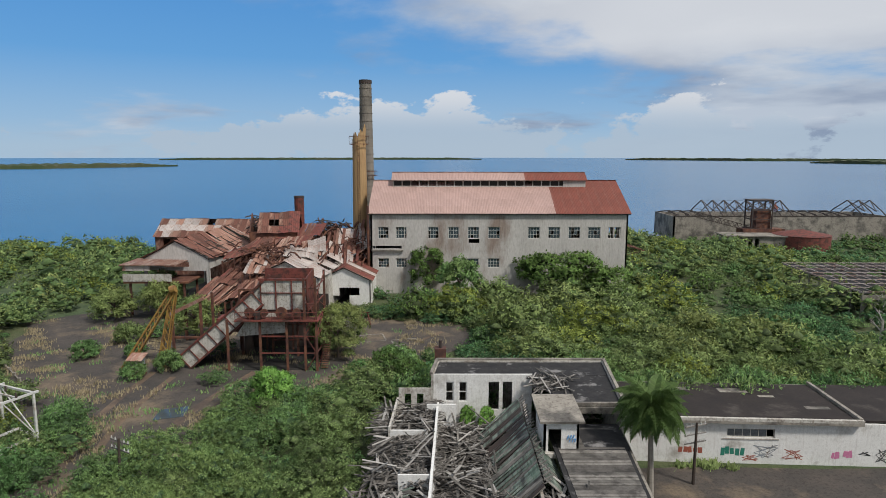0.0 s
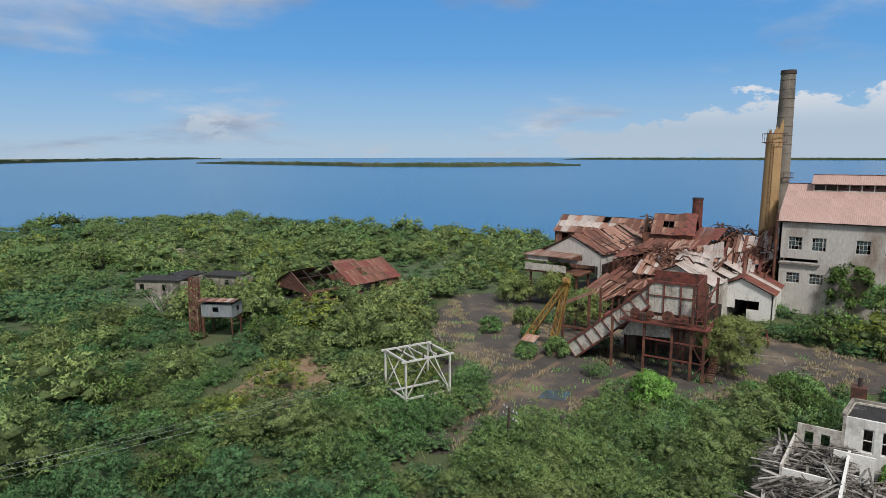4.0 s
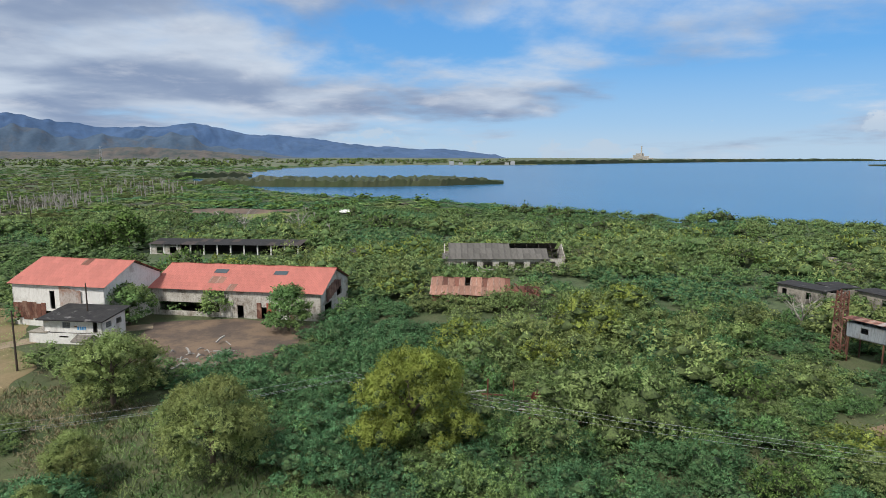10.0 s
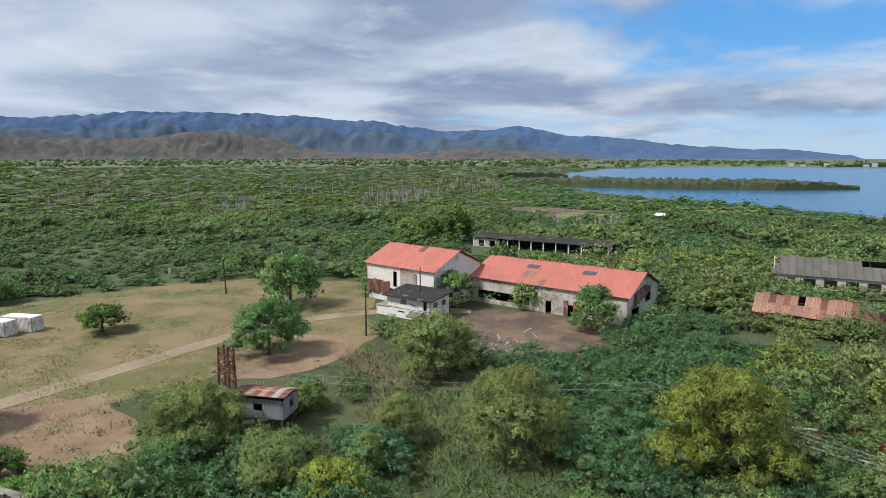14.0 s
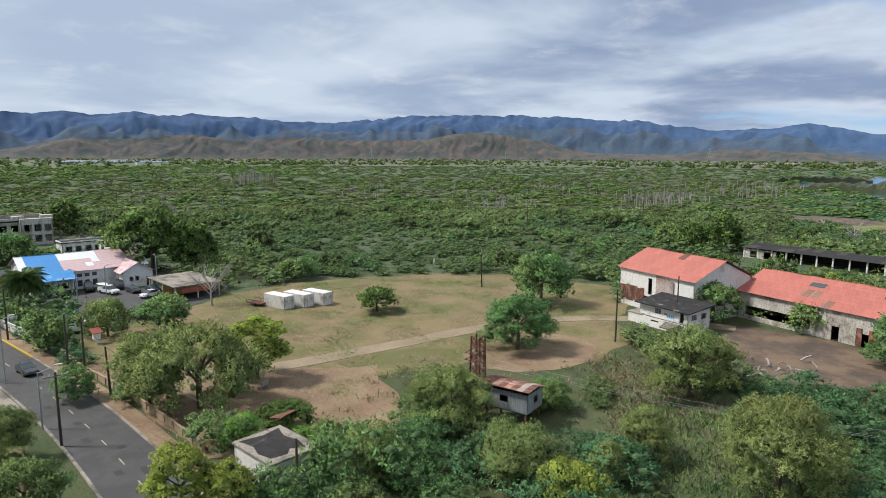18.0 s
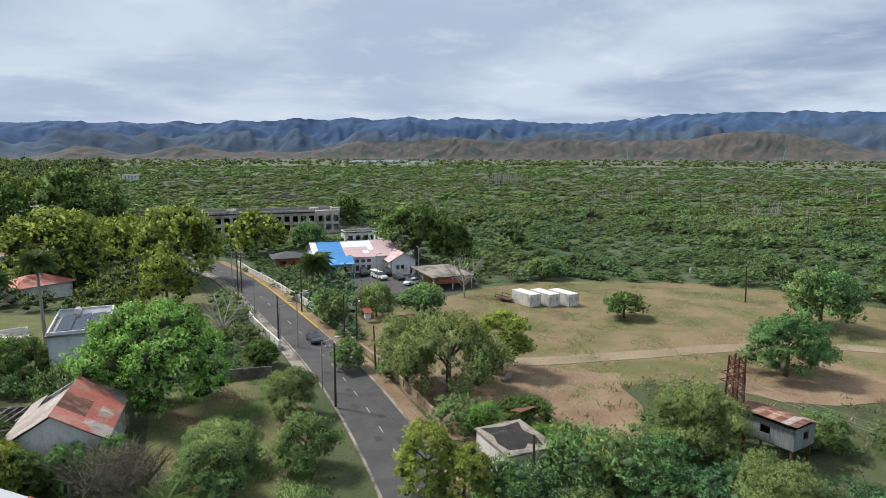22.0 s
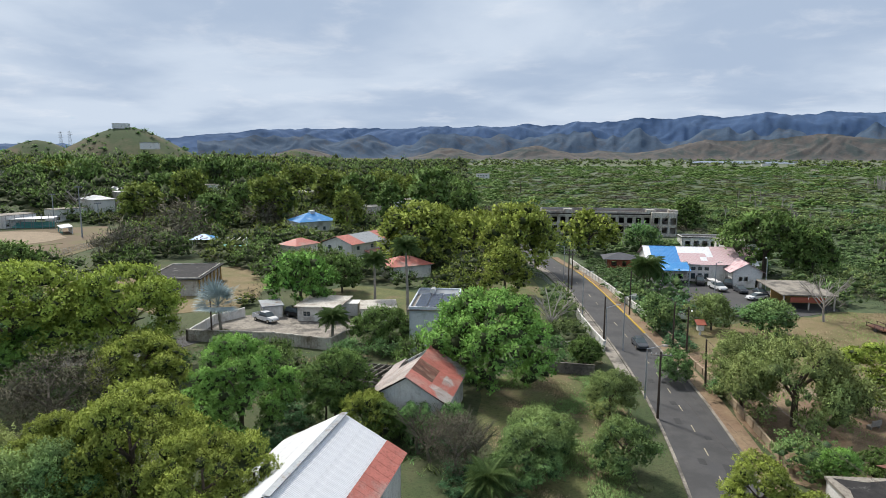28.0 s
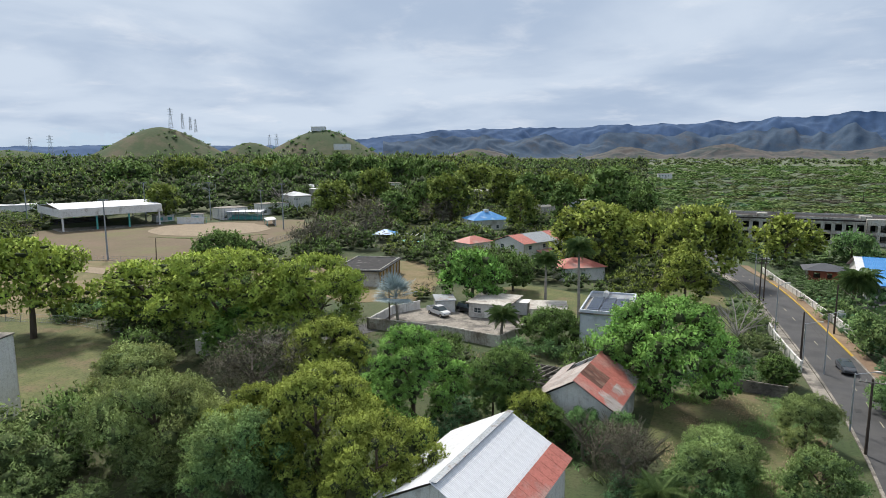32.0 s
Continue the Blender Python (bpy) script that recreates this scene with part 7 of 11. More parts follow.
            part("brace", beam(bmesh.new(), (-3.2, 4.8, z), (3.0, 4.8, z), 0.18), "redsteel", ob)
    for k in range(5):
        part("brace", beam(bmesh.new(), (3.0 + 1.6 * (k % 2), -1.65, 2.6 * k), (4.6 - 1.6 * (k % 2), -1.65, 2.6 * (k + 1)), 0.1), "redsteel", ob)
        part("brace", beam(bmesh.new(), (4.65, -1.6 + 6.4 * (k % 2), 2.6 * k), (4.65, 4.8 - 6.4 * (k % 2), 2.6 * (k + 1)), 0.1), "redsteel", ob)
    bm = bmesh.new()
    for k in range(26):
        z = 0.3 + k * 0.27
        box(bm, 5.0, 6.0, -1 + k * 0.2, -0.75 + k * 0.2, z, z + 0.05)
    part("stair_treads", bm, "steel", ob)
    # rusty gantry behind
    bm = bmesh.new()
    for x in (-9, -5, -1, 3):
        beam(bm, (x, 8, 0), (x, 8, 9.5), 0.25)
    beam(bm, (-9, 8, 9.5), (3, 8, 9.5), 0.3)
    beam(bm, (-9, 8, 6.5), (3, 8, 6.5), 0.2)
    for k in range(6):
        beam(bm, (-9 + 2 * k, 8, 6.5 + 3 * (k % 2)), (-7 + 2 * k, 8, 9.5 - 3 * (k % 2)), 0.12)
    part("gantry", bm, "steel", ob)
    part("tray", cube(-12, -7, 6.2, 9, 3.4, 5.4), "redsteel", ob)
    # dark sheets and floor, added to deepen the shade under the hopper
    part("back_sheeting", wall((-7.4, 9.2), (4.4, 9.2), 0, 8.6, 0.12), "darksteel", ob, "dark sheet added for the shade behind the carrier")
    part("side_sheeting", wall((-7.4, 5.0), (-7.4, 9.2), 0, 6.5, 0.12), "darksteel", ob)
    part("pit_floor", cube(-7.3, 4.3, -1.2, 9.1, 0.05, 0.09), "dark", ob)


hopper()


def lattice(bm, a, b, w0, w1, n=9, t=0.14, side=Vector((0, 1, 0))):
    """A four-chord lattice boom from a to b."""
    a, b = Vector(a), Vector(b)
    d = (b - a).normalized()
    u = d.cross(side).normalized()
    v = d.cross(u).normalized()
    cor = lambda k, i: a.lerp(b, k / n) + (u * (1, 1, -1, -1)[i] + v * (1, -1, -1, 1)[i]) * (w0 + (w1 - w0) * k / n) / 2
    for i in range(4):
        beam(bm, cor(0, i), cor(n, i), t)
    for k in range(n):
        for i in range(4):
            j = (i + 1) % 4
            beam(bm, cor(k, i), cor(k + 1, j), t * 0.6)
            if k % 2 == 0:
                beam(bm, cor(k, i), cor(k, j), t * 0.6)
    return bm


ob = thing("derelict_crane", "leaning yellow lattice crane with rust", "crane", pose(-43, 85.5, 0))
part("boom", lattice(bmesh.new(), (-1.3, -0.8, 0.2), (5.5, 0.5, 11.0), 0.9, 0.6, 12, 0.16), "crane", ob)
part("mast", lattice(bmesh.new(), (3.2, 0.8, 0.3), (5.6, 0.6, 11.2), 1.0, 0.6, 10, 0.16), "crane", ob)
bm = tube(bmesh.new(), (5.3, 0.1, 11.3), (6.0, 0.1, 11.5), 0.55, 0.5, 12)
part("sheave_head", bm, "crane", ob)
bm = bmesh.new()
for k in range(3):
    beam(bm, (-1.5 + 0.3 * k, -0.9, 0.3), (5.0 + 0.2 * k, 0.3, 10.6 - 0.3 * k), 0.05)
    beam(bm, (-0.6, 0.2 * k, 2.2 + k), (3.6, 0.2 * k, 1.4 + 1.1 * k), 0.06)
part("cable_run", bm, "darksteel", ob)
ob = thing("winch_cabin", "small pale sheet metal cabin by the crane", "cabin", pose(-41.6, 82.6, 0))
part("body", wall((-0.8, -0.7), (0.8, -0.7), 0.3, 2.3, 0.08), "palesheet", ob)
part("body_side", wall((0.8, -0.7), (0.8, 0.8), 0.3, 2.3, 0.08), "galv", ob)
part("body_back", wall((0.8, 0.8), (-0.8, 0.8), 0.3, 2.3, 0.08), "palesheet", ob)
part("body_side", wall((-0.8, 0.8), (-0.8, -0.7), 0.3, 2.3, 0.08), "galv", ob)
part("roof", slab(bmesh.new(), (-1.1, -1, 2.4), (1.1, -1, 2.4), (1.1, 1.1, 2.9), (-1.1, 1.1, 2.9), 0.06), "rustpale", ob)
part("skid", cube(-0.9, 0.9, -0.8, 0.9, 0, 0.28), "steel", ob)
ob = thing("steel_portal", "rusty steel portal frame beside the carrier", "frame", pose(-39, 94, 0))
for x, h in ((-2.4, 6.2), (2.0, 8.0)):
    for y in (0, 5):
        part("post", beam(bmesh.new(), (x, y, 0), (x, y, h), 0.35), "steel", ob)
part("top_beam", beam(bmesh.new(), (-2.8, -0.1, 5.6), (2.6, -0.1, 8.2), 0.5), "rustpale", ob)
part("low_beam", beam(bmesh.new(), (-2.4, 0, 2.0), (2.0, 0, 2.0), 0.3), "steel", ob)


# ---- roofless timber house in the foreground ----
def ruin():
    ob = thing("ruined_house", "collapsed timber house with white walls and flat black roofs", "ruin", pose(0, 0, 0))
    r = random.Random(21)
    # back wing with flat roof
    doors = [(1.5, 2.4, 3.9, 6.1), (2.9, 3.8, 3.9, 6.1), (6.1, 7.2, 3.0, 6.1), (7.6, 8.6, 3.0, 6.1)]
    part("wall", wall((-1.2, 64), (9.5, 64), 0, 6.9, 0.25, doors), "white", ob)
    for h in doors[:2]:
        window(ob, (-1.2, 64), (1, 0), h[0], h[2], 0.9, 2.2, 1, 2, "white", "pane", 0.5, 0.06, 0.09)
    part("wall", wall((18.2, 68.6), (-0.6, 68.6), 0, 6.9, 0.25), "concwhite", ob)
    part("wall", wall((-0.6, 68.6), (-1.2, 64), 0, 6.9, 0.25), "concwhite", ob)
    part("wall", wall((17.0, 56), (18.2, 68.6), 0, 6.9, 0.25), "concwhite", ob)
    part("flat_roof", prism(bmesh.new(), [(-0.9, 64.1), (17.6, 64.1), (17.9, 68.4), (-0.4, 68.4)], 6.55, 6.75), "bitumen", ob)
    part("flat_roof", prism(bmesh.new(), [(10.8, 56.2), (16.9, 56.2), (17.6, 64.09), (10.6, 64.09)], 6.5, 6.7), "bitumen", ob)
    bm = bmesh.new()
    for a, b in (((-1.2, 64), (-0.6, 68.7)), ((-0.6, 68.7), (18.2, 68.7)), ((18.2, 68.7), (17.0, 55.9)), ((17.0, 55.9), (10.8, 55.9))):
        beam(bm, (*a, 6.95), (*b, 6.95), 0.32, 0.35)
    part("parapet", bm, "conc", ob)
    part("corbel", cube(10.6, 17.4, 55.5, 55.75, 6.2, 6.75), "conc", ob)
    # lower right wing
    part("wall", wall((9.6, 38), (15.2, 38), 0, 4.9, 0.3), "conc", ob)
    part("wall", wall((15.2, 38), (16.6, 55.7), 0, 4.9, 0.3), "conc", ob)
    part("lower_roof", prism(bmesh.new(), [(9.4, 38), (14.9, 38), (16.3, 55.7), (9.6, 55.7)], 4.9, 5.1), "bitumen", ob, "cracked grey roof deck")
    part("roof_step", prism(bmesh.new(), [(12.2, 50.4), (16.0, 50.4), (16.3, 55.3), (12.2, 55.3)], 5.1, 5.16), "bitumen", ob)
    for k in range(42):
        y = 38.4 + k * 0.39
        part("deck_board", cube(9.9, 14.8 + (y - 40) * 0.075, y, y + 0.36, 5.1, 5.125 + 0.05 * r.random()), "wood" if r.random() < 0.6 else "timberdebris", ob)
    # stair house on the roof
    part("stair_wall", wall((8.6, 50.6), (11.6, 50.6), 4.6, 7.7, 0.2, [(0.4, 1.5, 0.2, 2.3)]), "white", ob)
    part("stair_wall", wall((11.6, 50.6), (11.6, 55.2), 4.6, 7.7, 0.2), "white", ob)
    part("stair_wall", wall((11.6, 55.2), (8.6, 55.2), 4.6, 7.7, 0.2), "white", ob)
    part("stair_wall", wall((8.6, 55.2), (8.6, 50.6), 4.6, 7.7, 0.2), "white", ob)
    part("stair_roof", slab(bmesh.new(), (8.2, 50.2, 7.75), (12.0, 50.2, 7.75), (12.0, 55.5, 8.1), (8.2, 55.5, 8.1), 0.22), "conc", ob)
    part("stair_ledge", cube(8.4, 11.8, 50.1, 50.58, 4.5, 4.9), "concwhite", ob)
    bm = bmesh.new()
    for k in range(9):
        a = k * 0.7
        beam(bm, (10.6 + 0.08 * k, 50.55, 6.0 + 0.25 * math.sin(k * 2.2)), (10.7 + 0.08 * k, 50.55, 6.15 + 0.25 * math.sin(k * 2.2 + 1)), 0.07)
    part("spray_paint", bm, "blue", ob, "blue spray-painted scrawl")
    # inner long wall, left wing and gables
    part("wall", wall((-0.9, 42), (-0.4, 60.5), 0, 4.6, 0.22, [(3 + 3.2 * k, 4.1 + 3.2 * k, 2.3, 4.4) for k in range(6)]), "white", ob)
    part("wall", wall((-4.6, 63.4), (-1.2, 63.4), 0, 5.6, 0.2, [(0.6, 1.3, 3.4, 5.0), (1.9, 2.6, 3.4, 5.0)]), "concwhite", ob)
    part("wall", wall((-4.9, 56), (-4.6, 63.4), 0, 4.6, 0.2, [(1.2, 2.2, 2.2, 3.9), (4.2, 5.2, 2.2, 3.9)]), "concwhite", ob)
    part("wall", wall((-4.9, 56), (-1.4, 56), 0, 4.3, 0.2, [(0.5, 1.5, 2.4, 3.8)]), "white", ob)
    part("wall", wall((-3.6, 47.5), (-0.8, 47.5), 0, 4.4, 0.2, [(0.8, 1.8, 2.2, 3.4)]), "white", ob)
    part("wall", wall((-1.6, 61), (1.4, 61), 0, 4.8, 0.2, [(1.2, 2.0, 2.9, 4.0)]), "white", ob)
    part("wall", wall((7.4, 42), (8.3, 60.5), 0, 5.2, 0.22, [(3 + 3 * k, 4.0 + 3 * k, 2.6, 4.6) for k in range(6)]), "concwhite", ob)
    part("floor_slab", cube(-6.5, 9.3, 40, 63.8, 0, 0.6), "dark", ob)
    # slipped roof slopes of green and white strips
    for k in range(42):
        y = 43.4 + k * 0.40
        dz = 0.5 * noise.noise(Vector((k * 0.3, 0, 5)))
        mt = "greensheet" if r.random() < 0.62 else ("wood" if r.random() < 0.6 else "darksteel")
        part("roof_board", slab(bmesh.new(), (3.6 + r.uniform(-0.4, 0.3), y, 1.9 + dz), (7.5, y, 5.8 + dz * 0.3), (7.5, y + 0.37, 5.8 + dz * 0.3), (3.6 + r.uniform(-0.4, 0.3), y + 0.37, 1.9 + dz), 0.06), mt, ob)
        if k < 24:
            part("roof_board", slab(bmesh.new(), (7.7, y + 1, 5.8), (9.6 + r.uniform(-0.3, 0.2), y + 1, 4.1), (9.6, y + 1.37, 4.1), (7.7, y + 1.37, 5.8), 0.05), "greensheet" if r.random() < 0.8 else "wood", ob)
    bm = bmesh.new()
    for k in range(30):
        y = 43.5 + k * 0.56
        beam(bm, (7.6, y, 5.9), (8.1 + r.uniform(-0.2, 0.2), y + r.uniform(-0.1, 0.1), 6.3), 0.09)
        beam(bm, (3.4, y, 1.6), (7.6, y, 5.65), 0.1)
    part("rafter_frame", bm, "wood", ob)
    for k in range(20):
        y = 40.5 + k * 0.33
        part("roof_board", slab(bmesh.new(), (-6.6, y, 2.2 + 0.3 * r.random()), (-2.6 + r.uniform(-0.5, 0.5), y, 3.6 + 0.3 * r.random()), (-2.6, y + 0.3, 3.6), (-6.6, y + 0.3, 2.2), 0.05), r.choice(["greensheet", "wood", "wood"]), ob)
    boards = []
    for w, l, mt in ((0.16, 2.4, "wood"), (0.2, 3.4, "wood"), (0.12, 4.4, "wood"), (0.24, 1.8, "woodpale"), (0.15, 3.0, "woodpale"), (0.14, 5.4, "wood")):
        me = bpy.data.meshes.new("board")
        bm = cube(-w / 2, w / 2, -l / 2, l / 2, -0.03, 0.03)
        bm.to_mesh(me)
        bm.free()
        me.materials.append(M[mt])
        boards.append(me)

    def pile(n, x0, x1, y0, y1, z0, z1, steep):
        for k in range(n):
            x, y = r.uniform(x0, x1), r.uniform(y0, y1)
            t = noise.noise(Vector((x * 0.4, y * 0.3, 2))) * 0.5 + 0.5
            share("board", r.choice(boards), ob, pose(x, y, z0 + (z1 - z0) * t + r.uniform(0, 0.5), r.gauss(0, steep), r.gauss(0, 10), r.gauss(20, 50)))

    def debris(n, x0, x1, y0, y1, z0, z1, seed, lmax=2.6):
        """Splintered boards past counting, in one mesh."""
        q = random.Random(seed)
        bm = bmesh.new()
        for k in range(n):
            x, y = q.uniform(x0, x1), q.uniform(y0, y1)
            t = noise.noise(Vector((x * 0.35, y * 0.25, 2))) * 0.5 + 0.5
            c = Vector((x, y, z0 + (z1 - z0) * t - 0.25 * q.random()))
            a = q.gauss(0.6, 0.75)
            d = Vector((math.cos(a), math.sin(a), q.gauss(0, 0.22))) * q.uniform(0.5, lmax) / 2
            beam(bm, c - d, c + d, q.uniform(0.06, 0.17), 0.05)
        tagged(part("timber_debris", bm, "timberdebris", ob), kind="stuff")

    debris(1500, -0.2, 5.0, 42, 62.5, 0.9, 3.6, 31)
    debris(1300, -6.2, -0.7, 47.5, 63.5, 2.4, 4.9, 32)
    debris(500, -7.0, -0.9, 40.5, 47.5, 2.0, 3.9, 33)
    debris(450, 4.5, 10.4, 41, 46.5, 2.6, 4.6, 34)
    debris(110, 9.4, 12.0, 60, 64, 6.6, 7.1, 35, 2.2)
    pile(110, 0.2, 4.8, 42, 62, 1.2, 3.8, 14)
    pile(80, -6.0, -1.0, 48, 63, 2.6, 4.8, 18)
    pile(36, -6.5, -1.0, 41, 47, 2.4, 3.8, 12)
    pile(24, 7.0, 10.5, 42, 46, 3.0, 4.8, 12)
    pile(20, 9.0, 13.0, 60, 64, 6.5, 7.0, 8)
    bush = tree_meshes("bright", 2.6, 3.4, 0, 0)
    for x, y, z, k in ((2.6, 63.0, 1.2, 0.55), (4.6, 62.9, 1.4, 0.5)):
        share("creeper", bush[0], ob, pose(x, y, z, 0, 0, 90 * k) @ Matrix.Diagonal((k * 0.9, k * 0.35, k, 1)), "green creeper growing inside the roofless room")
    part("rusty_beam", beam(bmesh.new(), (15.6, 50.2, 0.7), (22.5, 47.5, 0.3), 0.35, 0.4), "steel", ob)
    part("chimney_stub", cube(-0.9, 0.4, 68.9, 70.2, 0, 8.1), "steel", ob, "rusty vent housing at the back wall")
    part("chimney_pipe", tube(bmesh.new(), (-0.2, 69.5, 8.1), (-0.2, 69.5, 9.0), 0.2, 0.2, 8), "darksteel", ob)


ruin()


# ---- graffiti warehouse ----
def warehouse():
    ob = thing("warehouse", "low white concrete warehouse covered in graffiti", "warehouse", pose(17.5, 58.6, 0, 0, 0, -3.0))
    L, W = 46.0, 9.5
    part("wall", wall((0, 0), (L, 0), 0, 4.3, 0.25, [(10.2, 14.8, 2.7, 3.6)]), "white", ob)
    part("wall", wall((L, 0), (L, W), 0, 4.3, 0.25), "white", ob)
    part("wall", wall((L, W), (0, W), 0, 4.3, 0.25), "concwhite", ob)
    part("wall", wall((0, W), (0, 0), 0, 4.3, 0.25), "white", ob)
    window(ob, (0, 0), (1, 0), 10.2, 2.7, 4.6, 0.9, 6, 1, "concwhite", "cloudpane", 0.2, 0.1, 0.08)
    part("eave_slab", cube(-0.4, 22.8, -0.55, W + 0.4, 4.3, 4.55), "conc", ob, "stained concrete eave slab")
    part("roof", cube(0.1, 22.4, 0.35, W, 4.555, 4.66), "brownroof", ob)
    part("roof", cube(22.9, L + 0.4, 0.2, W + 0.4, 4.4, 4.6), "brownroof", ob, "greyer lower roof bay")
    bm = box(bmesh.new(), -0.4, 22.8, -0.55, -0.2, 4.555, 4.85)
    part("parapet", bm, "concwhite", ob)
    part("roof_kerb", cube(22.5, 22.85, -0.2, W + 0.3, 4.67, 4.95), "conc", ob)
    part("sill_band", cube(9.8, 15.2, -0.06, -0.003, 2.5, 2.62), "concwhite", ob)
    for x0, x1, y0, y1 in ((12, 15, 6.8, 8.0), (15.6, 17.2, 5.6, 6.1), (19, 21.4, 2.6, 3.3), (7, 9, 7.2, 8.0)):
        part("roof_patch", cube(x0, x1, y0, y1, 4.664, 4.675), "conc", ob)
    # sprayed shapes, as plain blots and strokes
    r = random.Random(5)

    def blot(x, z, w, h, mat, n=5):
        bm = bmesh.new()
        for k in range(n):
            cx = x + w * (k + 0.5) / n
            t = r.uniform(-0.15, 0.15)
            box(bm, cx - w / n * 0.42, cx + w / n * 0.42, -0.012 - 0.001 * k, -0.002, z + h * r.uniform(0, 0.2), z + h * r.uniform(0.75, 1.0), Matrix.Translation((cx, 0, z)) @ Matrix.Rotation(t, 4, "Y") @ Matrix.Translation((-cx, 0, -z)))
        part("graffiti", bm, mat, ob)

    def stroke(x, z, w, h, mat, n=8):
        bm = bmesh.new()
        pts = [(x + w * (0.5 + 0.5 * math.sin(k * 2.4 + z)), z + h * (0.5 + 0.5 * math.cos(k * 1.7 + x))) for k in range(n)]
        for a, b in zip(pts, pts[1:]):
            beam(bm, (a[0], -0.008, a[1]), (b[0], -0.008, b[1]), 0.012, 0.055)
        part("graffiti", bm, mat, ob)

    blot(5.6, 0.95, 2.4, 0.7, "redwall")
    blot(9.7, 0.8, 2.3, 1.0, "green")
    stroke(12.8, 0.6, 2.4, 1.4, "galv", 14)
    stroke(11.8, 0.3, 1.6, 0.6, "redwall", 9)
    stroke(15.6, 0.5, 2.0, 1.1, "redwall", 12)
    blot(20.2, 0.6, 0.9, 0.9, "magenta", 3)
    blot(21.3, 0.8, 1.0, 0.9, "magenta", 3)
    stroke(22.8, 1.1, 1.2, 0.4, "black", 7)
    stroke(24.4, 0.4, 1.2, 1.4, "black", 12)
    blot(26.0, 1.0, 0.9, 0.8, "black", 4)
    blot(28.8, 2.9, 2.2, 0.9, "green")
    stroke(28.9, 3.7, 2.2, 0.3, "black", 9)
    blot(29.0, 0.3, 5.5, 1.9, "ochre", 6)
    stroke(27.2, 0.4, 1.4, 0.9, "lamppole", 10)
    part("door_canopy", cube(29.0, 31.2, -1.0, -0.003, 2.4, 2.5), "conc", ob)


warehouse()


# ---- burnt sugar store, tank and low roofs towards the bay ----
def store():
    ob = thing("burnt_store", "long roofless concrete store with burnt roof trusses", "warehouse", pose(81, 220, 0))
    L, W, HT = 76.0, 20.0, 8.3
    part("wall", wall((0, 0), (L, 0), 0, HT, 0.5), "conc", ob)
    part("wall", wall((L, 0), (L, W), 0, HT, 0.5), "conc", ob)
    part("wall", wall((L, W), (0, W), 0, HT, 0.5), "conc", ob)
    part("wall", wall((0, W), (0, 0), 0, HT, 0.5), "conc", ob)
    part("floor", cube(0.5, L - 0.5, 0.5, W - 0.5, 0, 0.1), "dark", ob)
    part("coping", cube(0, L, -0.1, 0.6, HT, HT + 0.25), "darksteel", ob)
    for k in range(19):
        x = 1 + k * 4.1
        up = 1.0 if 12 < x < 44 or x > 64 else (0.25 if x < 60 else 0.15)
        bm = bmesh.new()
        pts = [(0.3, HT), (3.0, HT + 1.6 * up), (W / 2, HT + 5.0 * up), (W - 3, HT + 1.6 * up), (W - 0.3, HT)]
        for a, b in zip(pts, pts[1:]):
            beam(bm, (x + (0 if up == 1 else 1.2), a[0], a[1]), (x, b[0], b[1]), 0.28)
        if up == 1:
            beam(bm, (x, 3.0, HT + 1.6), (x, W - 3, HT + 1.6), 0.12)
            if x < 40 or 60 < x < 74:
                beam(bm, (x, W / 2, HT + 5), (x + 2.05, 3, HT + 1.6), 0.22)
                beam(bm, (x + 4.1, W / 2, HT + 5), (x + 2.05, 3, HT + 1.6), 0.22)
                beam(bm, (x, W / 2, HT + 5), (x + 4.1, W / 2, HT + 5), 0.1)
                beam(bm, (x, 5, HT + 2.6), (x + 4.1, 5, HT + 2.6), 0.08)
        part("truss", bm, "darksteel", ob)
    tw = thing("loading_tower", "dark rusty steel tower with inclined conveyor", "tower", pose(103, 205, 0))
    bm = bmesh.new()
    for x in (-3.2, 3.2):
        for y in (-2.5, 2.5):
            beam(bm, (x, y, 0), (x, y, 15.2), 0.35)
    for z in (6, 9, 12, 15):
        for y in (-2.5, 2.5):
            beam(bm, (-3.2, y, z), (3.2, y, z), 0.22)
            beam(bm, (-3.2, y, z - 3), (3.2, y, z), 0.12)
        for x in (-3.2, 3.2):
            beam(bm, (x, -2.5, z), (x, 2.5, z), 0.2)
    part("frame", bm, "darksteel", tw)
    part("top_deck", cube(-4.0, 4.0, -3.2, 3.2, 15.2, 15.4), "darksteel", tw)
    part("bin", cube(-1.6, 3.0, -2, 2, 5.5, 12.0), "steel", tw)
    part("conveyor", lattice(bmesh.new(), (-4, 0, 6.2), (-20, 3, 10.4), 1.6, 1.6, 12, 0.2), "darksteel", tw)
    part("low_bin", cube(-6.0, 7.5, -3, 2, 3.6, 6.0), "steel", tw)
    bs = thing("loading_house", "stained concrete loading house with broken columns", "building", pose(96, 194, 0, 0, 0, -6))
    part("wall", wall((-8, 0), (10, 0), 0, 4.6, 0.4, [(1 + 2 * k, 2.2 + 2 * k, 0.5, 4.0) for k in range(5)]), "conc", bs)
    part("wall", wall((10, 0), (10, 8), 0, 4.6, 0.4), "conc", bs)
    part("wall", wall((10, 8), (-8, 8), 0, 4.6, 0.4), "conc", bs)
    part("wall", wall((-8, 8), (-8, 0), 0, 4.6, 0.4), "conc", bs)
    part("roof", cube(-8.5, 10.5, -0.6, 8.6, 4.6, 4.9), "conc", bs)
    tk = thing("storage_tank", "round rust-brown steel tank with conical lid", "tank", pose(113, 197, 0))
